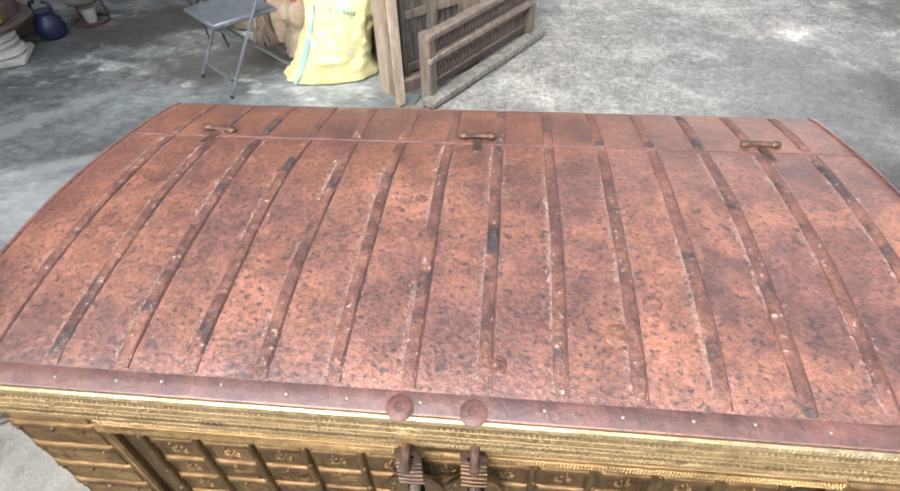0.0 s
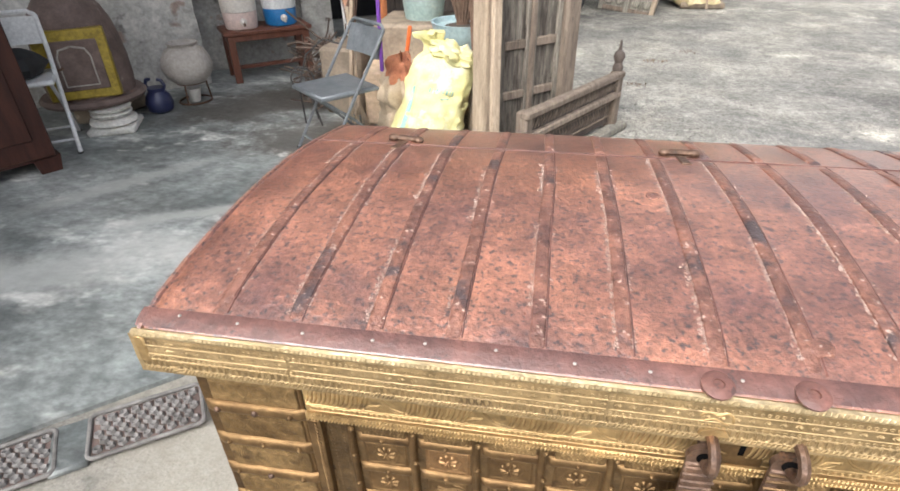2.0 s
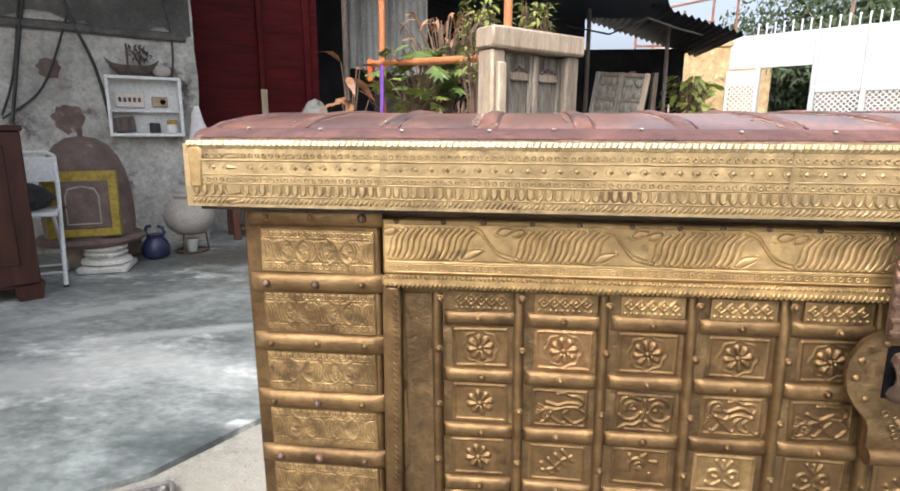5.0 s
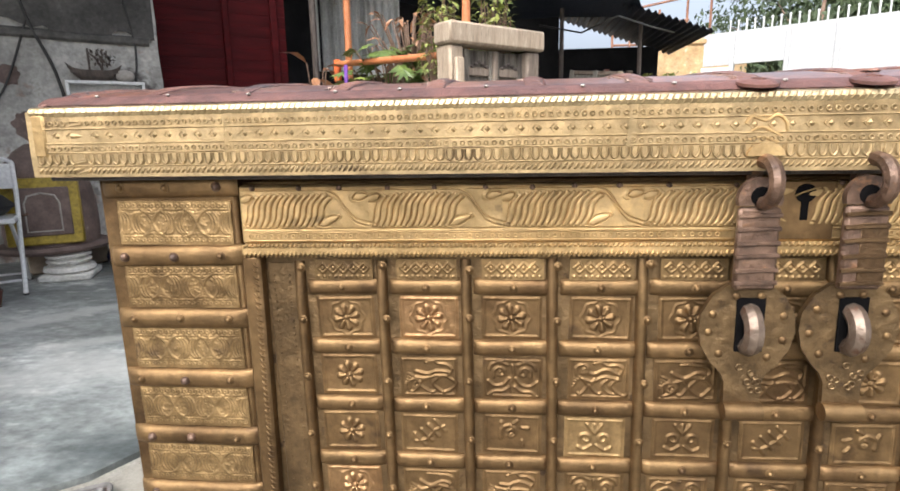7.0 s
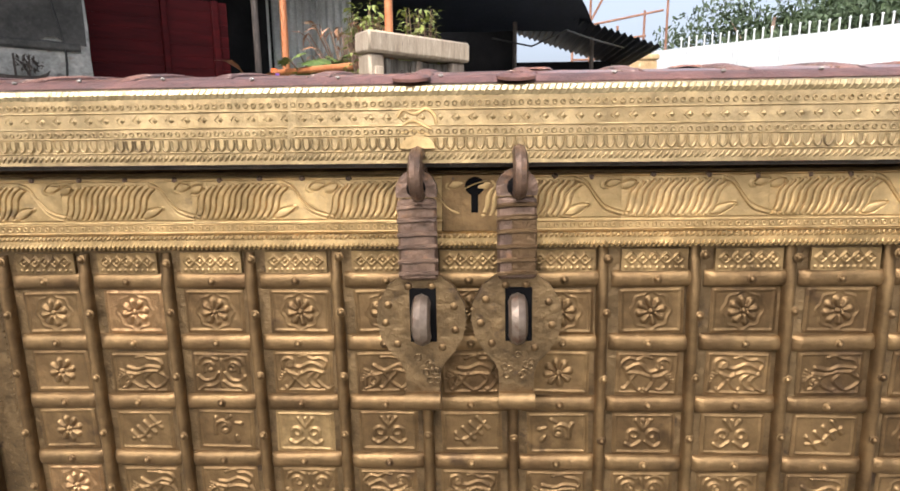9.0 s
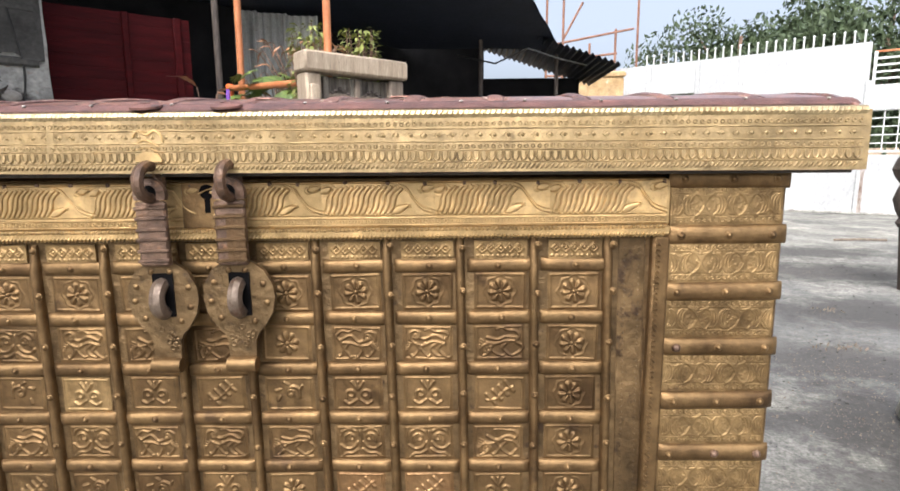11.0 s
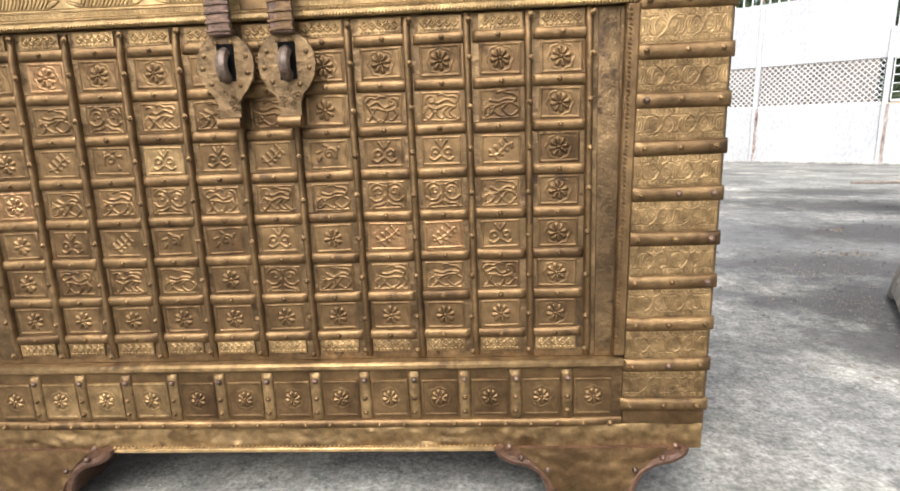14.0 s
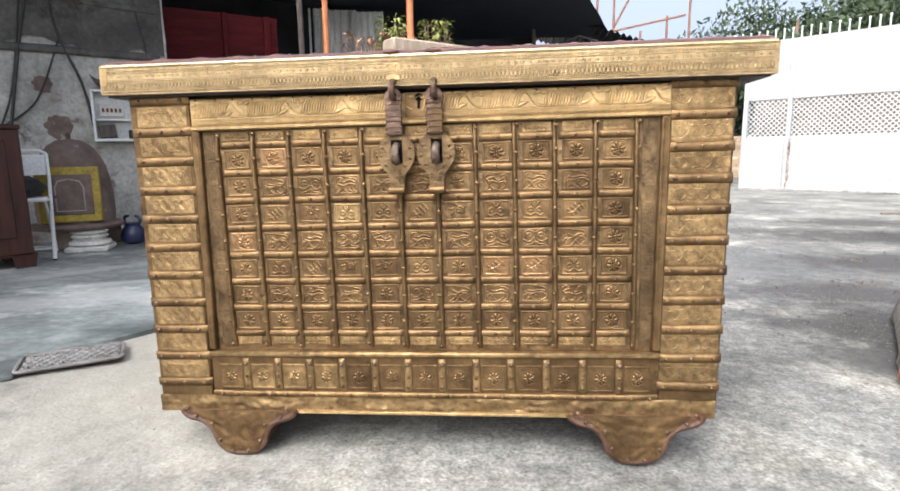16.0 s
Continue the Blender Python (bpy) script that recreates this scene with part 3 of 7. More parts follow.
def flower(t, R=0.0136, halo=True, petals=8):
    for i in range(petals):
        a = 2 * math.pi * i / petals + 0.2
        c, s = math.cos(a), math.sin(a)
        t.line([(0.36 * R * c, 0.36 * R * s), (0.80 * R * c, 0.80 * R * s)], 0.12 * R, 0.0030, 0.235 * R, curved=False)
    t.dot(0, 0, 0.2 * R, 0.0036)
    if halo:
        t.line([(1.30 * R * math.cos(w) * (1 + 0.07 * math.cos(8 * w)), 1.30 * R * math.sin(w) * (1 + 0.07 * math.cos(8 * w))) for w in (2 * math.pi * i / 40 for i in range(40))], 0.0011, 0.0009, curved=False, closed=True)
    return t.geo()


def curl(t, x, z, r, d, thick, amp):
    """A small spiral that opens to the side d."""
    t.line([(x + d * r * math.cos(a) * (1 - a / 8.5), z + r * math.sin(a) * (1 - a / 8.5)) for a in (-0.6, 0.4, 1.4, 2.4, 3.4, 4.4, 5.4)], thick, amp, thick * 0.7)


def scrollwork(seed, dense):
    """An abstract embossed scroll: a dense tangle of thin curls, or a compact knot of a few buds and tendrils."""
    t = tile_relief(seed=seed, k=1.15)
    rnd = random.Random(seed * 7 + 1)
    A, f = 0.0019, rnd.choice((-1, 1))

    def wig(*pts, w=0.0016):
        return [(x * f + rnd.uniform(-w, w), z + rnd.uniform(-w, w)) for x, z in pts]
    if dense and seed % 3 == 1:
        for d in (-1, 1):
            curl(t, d * 0.0105, 0.0045, 0.0062, d, 0.0013, A)
            curl(t, d * 0.0095, 0.0045, 0.0030, -d, 0.0011, A * 0.9)
            t.line([(d * 0.003, 0.000), (d * 0.008, -0.006), (d * 0.016, -0.007), (d * 0.021, -0.003)], 0.0013, A)
            t.line([(d * 0.002, -0.008), (d * 0.008, -0.012), (d * 0.015, -0.0125), (d * 0.019, -0.015)], 0.0013, A)
            t.line([(d * 0.004, 0.012), (d * 0.011, 0.015), (d * 0.018, 0.0125), (d * 0.020, 0.008)], 0.0012, A * 0.9)
        t.line([(0, 0.012), (0.001, 0.004), (-0.001, -0.004), (0, -0.013)], 0.0014, A)
    elif dense:
        up = 1 if seed % 3 else -1
        t.line(wig((-0.017, 0.004), (-0.008, 0.007), (0.002, 0.003), (0.011, 0.006)), 0.0013, A, 0.0016)
        t.line(wig((-0.016, 0.000), (-0.006, 0.001), (0.004, -0.002), (0.012, -0.001)), 0.0012, A)
        curl(t, 0.0125 * f, 0.0075 * up, 0.0066, f, 0.0013, A)
        curl(t, 0.0110 * f, 0.0070 * up, 0.0030, -f, 0.0011, A)
        t.line(wig((-0.017, 0.003), (-0.021, 0.008), (-0.016, 0.013), (-0.008, 0.0125), (-0.003, 0.015), (0.003, 0.0135), w=0.001), 0.0012, A, 0.0010)
        for x in (-0.017, -0.009, 0.002, 0.013):
            k = rnd.uniform(0.003, 0.007) * rnd.choice((-1, 1))
            t.line(wig((x, 0.000), (x + k, -0.006), (x + 0.3 * k, -0.011), (x - 0.6 * k, -0.0145), (x - k, -0.0135), w=0.0006), 0.0013, A * 0.95, 0.0011)
        for i in range(5):
            t.line([(0.015 * f + 0.0014 * i * f, 0.001 - 0.002 * i), (0.019 * f + 0.0008 * i * f, 0.003 - 0.0026 * i)], 0.0009, A * 0.6, curved=False)
    elif seed % 3 == 0:
        curl(t, 0.002 * f, 0.001, 0.0085, f, 0.0017, A)
        curl(t, 0.001 * f, 0.001, 0.0040, -f, 0.0013, A)
        for a in (0.6, 1.5, 2.5, 3.6):
            a += rnd.uniform(-0.2, 0.2)
            t.line([(0.011 * math.cos(a) * f, 0.010 * math.sin(a)), (0.0155 * math.cos(a + 0.25) * f, 0.0135 * math.sin(a + 0.25))], 0.0012, A, 0.0019)
    elif seed % 3 == 1:
        t.line(wig((-0.013, -0.008), (-0.004, -0.005), (0.004, 0.002), (0.013, 0.009)), 0.0015, A, 0.0011)
        for k in range(4):
            x, z = -0.009 + 0.0062 * k, -0.0065 + 0.0048 * k
            for d in (-1, 1):
                t.line([(x * f, z), ((x - 0.0045 * d) * f, z + 0.0052 * d)], 0.0010, A, 0.0019, curved=False)
    else:
        for d in (-1, 1):
            curl(t, d * 0.0075, -0.001, 0.0055, d, 0.0015, A)
            t.line([(d * 0.002, -0.007), (d * 0.009, -0.0115), (d * 0.014, -0.009)], 0.0012, A, 0.0017)
        for k in range(3):
            t.line([(0.0, 0.004), ((k - 1) * 0.006, 0.0125)], 0.0011, A, 0.0019, curved=False)
    return t.geo()


FLOWER_TILE = flower(tile_relief(seed=1)).mesh("tile", BRASS, 75)
FLOWER_TILE_COPPER = flower(tile_relief(seed=2)).mesh("tile", COPPERY, 75)
PLAIN_FLOWER_TILE = flower(tile_relief(seed=3), 0.0138, halo=False).mesh("tile", BRASS, 75)
DENSE_TILES = [scrollwork(k, True).mesh("tile", BRASS, 75) for k in range(7)]
SPARSE_TILES = [scrollwork(k, False).mesh("tile", BRASS, 75) for k in range(10, 16)]
SCROLL_BRIGHT = scrollwork(17, False).mesh("tile", BRASS_MID, 75)
SCROLL_COPPER = scrollwork(19, False).mesh("tile", COPPERY, 75)
STUD = Geo().lathe([(0.0046, 0), (0.0046, 0.0010), (0.0032, 0.0016), (0.0030, 0.0026), (0.0018, 0.0040), (0.0, 0.0044)], 10, Matrix.Rotation(radians(90), 4, "X")).mesh("stud", BRASS)
HASP_STUD = Geo().lathe([(0.0036, 0), (0.0036, 0.0008), (0.0026, 0.0018), (0.0010, 0.0024), (0.0, 0.0024)], 9, Matrix.Rotation(radians(90), 4, "X")).mesh("stud", BRASS)
STUD_DARK = Geo().lathe([(0.0050, 0), (0.0050, 0.001), (0.0034, 0.0035), (0.0012, 0.005), (0.0, 0.005)], 10, Matrix.Rotation(radians(90), 4, "X")).mesh("stud", IRON)


def bar_mesh(name, length, width, height, mat, axis="x", dents=3):
    """A half-round beaten bar on a face that looks to -y."""
    def fn(u, v):
        a = math.pi * v
        wob = 1 + 0.06 * noise.noise((u * 9, v, length * 50))
        s, d = (u - 0.5) * length, -math.sin(a) ** 0.8 * height * wob * (min(1, 14 * min(u, 1 - u) + 0.25))
        w = -math.cos(a) * width / 2
        return (s, d, w) if axis == "x" else (w, d, s)
    return Geo().sheet(16, 8, fn).mesh(name, mat, 60)


RIB = bar_mesh("rib", 0.502, 0.0110, 0.0092, BRASS, "z")
CROSS = bar_mesh("cross_bar", 0.076, 0.0165, 0.0066, BRASS)
for i in range(12):
    x = -0.466 + 0.084 * i
    rib = part("rib", RIB, BRASS, grid)
    rib.location, rib.rotation_euler = (x, 0.001, 0.514), (0, random.uniform(-0.004, 0.004), 0)
    for z in [0.757] + [a - 0.001 for a in ROW] + [0.272]:
        s = part("stud", STUD, BRASS_BRIGHT, grid)
        s.location = (x + random.uniform(-0.0015, 0.0015), -0.0070, z + random.uniform(-0.003, 0.003))
for c, x in enumerate(COL):
    for r in range(8):
        z = ROW[0] + 0.0315 - 0.0625 * r
        b = part("cross_bar", CROSS, BRASS, grid)
        b.location, b.rotation_euler = (x, 0.0015, z), (0, random.uniform(-0.02, 0.02), 0)
        s = part("stud", STUD, BRASS_BRIGHT, grid)
        s.location = (x + random.uniform(-0.003, 0.003), -0.0042, z)
flowers = {(1, 6), (4, 6), (5, 4)}
copper = {(0, 1), (3, 0), (4, 7), (4, 8)}
bright = {(2, 3), (6, 10)}
for c, x in enumerate(COL):
    for r, z in enumerate(ROW):
        is_flower = r in (0, 6) or c in (0, 10) or (r, c) in flowers
        if is_flower:
            me = FLOWER_TILE_COPPER if (r, c) in copper else (FLOWER_TILE if r == 0 or c == 10 else PLAIN_FLOWER_TILE)
        else:
            me = SCROLL_COPPER if (r, c) in copper else SCROLL_BRIGHT if (r, c) in bright else DENSE_TILES[(r * 3 + c * 4 + c // 3) % 7] if r % 2 else SPARSE_TILES[(r * 5 + c * 5 + c // 4) % 6]
        t = part("tile", me, BRASS, grid)
        t.location = (x + random.uniform(-0.001, 0.001), 0.0032, z + random.uniform(-0.001, 0.001))
        t.rotation_euler = (0, random.uniform(-0.025, 0.025), 0)


def diamonds(g, x0, x1, z, step, size, y):
    """A row of struck lozenges: a thin raised outline round a low four-sided point."""
    k = int((x1 - x0) / step)
    for i in range(k + 1):
        x = x0 + (x1 - x0) * i / k
        stroke(g, [(x - size, z), (x, z - size), (x + size, z), (x, z + size)], 0.0006, y + 0.0002, 4, 1, True)
        q = size * 0.58
        g.add([(x - q, y + 0.0008, z), (x, y + 0.0008, z - q), (x + q, y + 0.0008, z), (x, y + 0.0008, z + q), (x, y - 0.0014, z)], [(0, 1, 4), (1, 2, 4), (2, 3, 4), (3, 0, 4)])


def ring_row(g, x0, x1, z, step, R, y):
    k = max(1, int(abs(x1 - x0) / step))
    for i in range(k + 1):
        g.ring((x0 + (x1 - x0) * i / k, y, z), R, R * 0.32, 8, 4)


def rope(g, x0, x1, z, h, y, step=0.0062, slant=0.0045):
    k = int((x1 - x0) / step)
    for i in range(k):
        x = x0 + (x1 - x0) * i / k
        g.tube([(x, y + 0.0012, z - h / 2), (x + slant / 2, y - 0.001, z), (x + slant, y + 0.0012, z + h / 2)], 0.0012, 5)


t = Relief(0.060, 0.021, 70, 26, 0.0025, 0.0002, 4)
for i in range(5):
    x = -0.021 + 0.0105 * i
    t.line([(x - 0.005, 0.0015), (x, -0.0035), (x + 0.005, 0.0015), (x, 0.0065)], 0.0010, 0.0016, curved=False, closed=True)
    t.dot(x, 0.0015, 0.0020, 0.0020)
for i in range(10):
    t.dot(-0.0255 + 0.00567 * i, -0.0072, 0.0015, 0.0015)
TOP_PLATE = t.geo().mesh("edge_plate", BRASS_MID, 75)
for c, x in enumerate(COL):
    for z in (0.7535, 0.2815):
        b = part("edge_plate", TOP_PLATE, BRASS, grid)
        b.location = (x, 0.0, z)
g = Geo().box((0, 0, 0), (0.030, 0.004, 0.503), ch=0.001)
for sx in (-0.008, 0.008):
    for i in range(70):
        g.ball((sx, -0.002, -0.245 + 0.007 * i), (0.0014, 0.0012, 0.0014), 5, 4)
STRIP = g.mesh("side_strip", HASP_BRASS)
for sx in (-1, 1):
    b = part("side_strip", STRIP, BRASS, grid)
    b.location = (sx * 0.4850, 0.002, 0.512)

# mouldings round the recess
g = Geo().box((-0.003, -0.0025, 0.7745), (1.044, 0.018, 0.011), ch=0.002)
rope(g, -0.522, 0.514, 0.7710, 0.0055, -0.0117, 0.0046, 0.0036)
rope(g, -0.522, 0.514, 0.7790, 0.0040, -0.0117, 0.0046, 0.0036)
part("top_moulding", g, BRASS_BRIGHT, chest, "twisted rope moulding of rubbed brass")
for sx in (-1, 1):
    g = Geo().box((sx * 0.5130 - 0.003, -0.0025, 0.5145), (0.019, 0.018, 0.509), ch=0.003)
    m = Matrix.Translation((sx * 0.5085 - 0.003, 0, 0.512)) @ Matrix.Rotation(radians(90), 4, "Y")
    r = Geo()
    rope(r, -0.25, 0.25, 0, 0.006, -0.0118)
    g.add(r.v, r.f, m)
    part("side_moulding", g, BRASS, chest)
# brighter brass puts the light on this ledge into its colour
part("sill", Geo().box((-0.003, -0.004, 0.2505), (1.044, 0.028, 0.013), ch=0.004), BRASS_MID, chest, "brass ledge under the grid, coloured brighter for the light on it")

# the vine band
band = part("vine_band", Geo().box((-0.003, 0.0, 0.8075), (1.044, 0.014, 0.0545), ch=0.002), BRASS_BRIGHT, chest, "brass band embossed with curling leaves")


def leaf_scroll(seed):
    """A fan of thirteen curved petal leaves, a double stem that dips to the next fan, and two pointed leaves, worked into thin sheet."""
    W, H = 0.128, 0.0415
    t = Relief(W, H, 300, 96, 0.0014, 0.00030, seed)
    rnd = random.Random(seed)

    def q(*pts):
        return [(x - W / 2, z - 0.0195) for x, z in pts]

    def leaf_line(i, lo=0.0, hi=1.0):
        b, c = (0.0045 + 0.0088 * i, 0.0040), (0.0180 + 0.0094 * i, 0.0352 - 0.0005 * max(0, 2 - i) ** 2 - 0.0005 * max(0, i - 6) ** 2)
        out = []
        for k in range(7):
            u = lo + (hi - lo) * k / 6
            out.append((b[0] + (c[0] - b[0]) * (u + 0.12 * math.sin(2 * math.pi * u)) - 0.0022 * math.sin(math.pi * u), b[1] + (c[1] - b[1]) * u))
        return q(*out)
    for i in range(13):
        t.line(leaf_line(0.66 * i + rnd.uniform(-0.05, 0.05), 0.03, 0.93), 0.0024, 0.0012, 0.0031)
    for i in range(14):
        t.line(leaf_line(0.66 * (i - 0.5) + rnd.uniform(-0.04, 0.04), 0.0, 0.97), 0.0006, -0.0018, 0.0008)
    for o in (-0.0021, 0.0021):
        t.line(q((0.088, 0.0365 + o), (0.097, 0.0315 + o), (0.105, 0.020 + o), (0.114, 0.010 + o), (0.128, 0.005 + o)), 0.0007, -0.0018)
        t.line(q((-0.040, 0.0365 + o), (-0.031, 0.0315 + o), (-0.023, 0.020 + o), (-0.014, 0.010 + o), (0.0, 0.005 + o), (0.010, 0.0035 + o)), 0.0007, -0.0018)
    t.line(q((0.088, 0.0365), (0.097, 0.0315), (0.105, 0.020), (0.114, 0.010), (0.128, 0.005)), 0.0020, 0.0008)
    for pts in (((0.012, 0.0335), (0.005, 0.0350), (-0.004, 0.0290), (0.006, 0.0265)), ((0.078, 0.0045), (0.085, 0.0125), (0.099, 0.0135), (0.088, 0.0045)), ((0.113, 0.031), (0.119, 0.0365), (0.128, 0.0340), (0.120, 0.0285))):
        c = [(sum(p[0] for p in pts) / 4 + 0.0, sum(p[1] for p in pts) / 4)]
        t.line(q(pts[0], c[0], pts[2]), 0.0042, 0.0011, 0.0024)
        t.line(q(*pts), 0.0007, -0.0020, closed=True)
    t.line(q((0.0, 0.0012), (W, 0.0012)), 0.0008, -0.0016, curved=False)
    t.line(q((0.0, 0.0392), (W, 0.0392)), 0.0008, -0.0016, curved=False)
    return t.geo()


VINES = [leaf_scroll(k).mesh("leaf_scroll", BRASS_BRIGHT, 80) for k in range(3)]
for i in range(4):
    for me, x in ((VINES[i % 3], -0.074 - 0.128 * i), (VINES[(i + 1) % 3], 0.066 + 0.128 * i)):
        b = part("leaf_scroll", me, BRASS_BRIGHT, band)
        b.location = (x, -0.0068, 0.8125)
g = Geo()
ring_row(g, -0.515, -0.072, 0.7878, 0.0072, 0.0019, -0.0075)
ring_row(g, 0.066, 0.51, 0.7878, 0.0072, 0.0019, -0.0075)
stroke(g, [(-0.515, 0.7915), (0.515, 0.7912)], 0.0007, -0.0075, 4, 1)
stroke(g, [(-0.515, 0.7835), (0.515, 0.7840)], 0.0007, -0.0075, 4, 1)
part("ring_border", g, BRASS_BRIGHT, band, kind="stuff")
for i in range(24):
    s = part("nail", STUD_DARK, IRON, band)
    s.location, s.scale = (-0.505 + 0.044 * i + random.uniform(-0.008, 0.008), -0.0066, 0.8318 + random.uniform(-0.001, 0.001)), (0.6, 0.5, 0.6)
g = Geo().box((-0.003, -0.0078, 0.8085), (0.056, 0.002, 0.052), ch=0.0008)
lock = part("lock_plate", g, BRASS, chest, "brass plate with the keyhole")
g = Geo().prism([(0.0088 * math.cos(a) - 0.001, 0.0085 * math.sin(a) + 0.824) for a in [-1.2 + 5.54 * i / 16 for i in range(17)]] + [(-0.0042, 0.800), (0.0022, 0.800)], -0.0093, -0.008)
part("keyhole", g, BLACK, lock, "black keyhole")
stroke(g := Geo(), [(-0.010, 0.822), (-0.001, 0.826), (0.010, 0.829)], 0.0007, -0.0105)
part("wire", g, BRASS_BRIGHT, lock, "bit of bright wire in the keyhole")


# corner panels with plates and bars
def corner_plate(seed):
    t = Relief(0.121, 0.0445, 170, 64, 0.0022, 0.0004, seed)
    A = 0.0009
    rnd = random.Random(seed)
    for _ in range(160):
        t.dot(rnd.uniform(-0.056, 0.056), rnd.uniform(-0.012, 0.012), rnd.uniform(0.0010, 0.0016), 0.0005)
    for z in (0.0175, -0.0175):
        for i in range(18):
            t.ring(-0.0553 + 0.0065 * i, z, 0.0018, 0.0009, A * 0.8, 8)
    for z in (0.0138, -0.0138):
        t.line([(-0.059, z), (0.059, z)], 0.0008, A * 0.7, curved=False)
    for cx in (-0.047, 0.0, 0.047):
        t.dot(cx, 0, 0.0019, A)
        for o in (0.0028, 0.0062, 0.0096):
            for d in (-1, 1):
                t.line([(cx + d * (o + 0.006 - 0.0085 * math.cos(a)), 0.0115 * math.sin(a)) for a in (1.25, 0.7, 0, -0.7, -1.25)], 0.0010, A * 0.9)
    for c0 in (-0.0235, 0.0235):
        for d in (-1, 1):
            for k in range(4):
                o = 0.0030 + 0.0034 * k
                t.line([(c0 - 0.0105 + 0.002 * k, d * (0.0125 - 0.001 * k)), (c0, d * (0.0125 - o * 0.9)), (c0 + 0.0105 - 0.002 * k, d * (0.0125 - 0.001 * k))], 0.0012, A, curved=False)
            t.dot(c0, d * 0.0118, 0.0018, A)
    for sx in (-0.0585, 0.0585):
        t.line([(sx, -0.02), (sx, 0.02)], 0.0011, A * 0.8, curved=False)
    return t.geo().mesh("embossed_plate", BRASS_MID, 75)


PLATES = [corner_plate(k) for k in range(4)]
CBARS = {-1: bar_mesh("cross_bar", 0.143, 0.0215, 0.0085, BRASS), 1: bar_mesh("cross_bar", 0.131, 0.0215, 0.0085, BRASS)}
for sx in (-1, 1):
    xc, wide = (-0.5965, 0.136) if sx < 0 else (0.5810, 0.126)
    panel = part("corner_panel", Geo().box((xc, 0.004, 0.485), (wide, 0.018, 0.715), ch=0.003), BRASS, chest, "corner panel of embossed plates between beaten bars")
    for i in range(11):
        z = (0.8345 if sx < 0 else 0.8350) - (0.0656 if sx < 0 else 0.0657) * i
        b = part("cross_bar", CBARS[sx], BRASS, panel)
        b.location, b.rotation_euler = (xc, -0.0045, z), (0, random.uniform(-0.010, 0.010), 0)
        if i < 10:
            p = part("embossed_plate", PLATES[(i + (sx > 0)) % 4], BRASS_BRIGHT, panel)
            p.location, p.rotation_euler = (xc - sx * 0.002, -0.0048, z - 0.0325), (0, random.uniform(-0.012, 0.012), 0)
        for dx in (-0.050, 0.0, 0.050):
            s = part("stud", STUD_DARK if random.random() < 0.4 else STUD, BRASS_BRIGHT, panel)
            s.location = (xc + dx + random.uniform(-0.003, 0.003), -0.0126, z + random.uniform(-0.001, 0.001))

# the frieze of small squares
frieze = part("frieze", Geo().box((-0.003, 0.001, 0.198), (1.044, 0.014, 0.094), ch=0.002), BRASS, chest, "low row of square plates with rosettes")
FR_TILE = flower(tile_relief(0.058, 0.062, 5), 0.0125).mesh("tile", BRASS, 75)
FR_TILE_B = flower(tile_relief(0.058, 0.062, 6), 0.0125).mesh("tile", BRASS_MID, 75)
DIVIDER = bar_mesh("divider", 0.082, 0.019, 0.0065, BRASS_MID, "z")
for i in range(13):
    x = -0.474 + 0.079 * i
    t = part("tile", FR_TILE_B if 0 < i < 4 else FR_TILE, BRASS, frieze)
    t.location = (x, -0.0055, 0.194)
    if i < 12:
        d = part("divider", DIVIDER, BRASS_BRIGHT, frieze)
        d.location = (x + 0.0395, -0.0055, 0.198)
        for z in (0.226, 0.196, 0.172):
            s = part("stud", STUD_DARK if z > 0.2 else STUD, BRASS_BRIGHT, frieze)
            s.location = (x + 0.0395, -0.0118, z)
LONG = bar_mesh("studded_bar", 1.044, 0.015, 0.007, BRASS)
b = part("studded_bar", LONG, BRASS, chest)
b.location = (-0.003, -0.0055, 0.150)
for i in range(26):
    s = part("stud", STUD, BRASS_BRIGHT, chest)
    s.location = (-0.5 + 0.04 * i, -0.0122, 0.150)
g = Geo().sheet(240, 10, lambda u, v: ((u - 0.5) * (2 * HW + 0.022) - 0.0125, -0.0085 - 0.003 * noise.noise((u * 26, v * 2, 0)) - 0.0028 * noise.noise((u * 90, v * 5, 3)), 0.104 + 0.042 * v + 0.002 * noise.noise((u * 20, v, 5))))
base = part("base_strip", g, BRASS_MID, chest, "crumpled brass strip along the bottom edge")
g = Geo().box((0.009, -0.0085, 0.106), (0.66, 0.010, 0.008), ch=0.002)
for i in range(90):
    g.ball((-0.31 + 0.0072 * i, -0.0130, 0.1125), (0.0022, 0.002, 0.0022), 5, 4)
part("beaded_edge", g, BRASS_BRIGHT, base, "bright beaded lower edge")


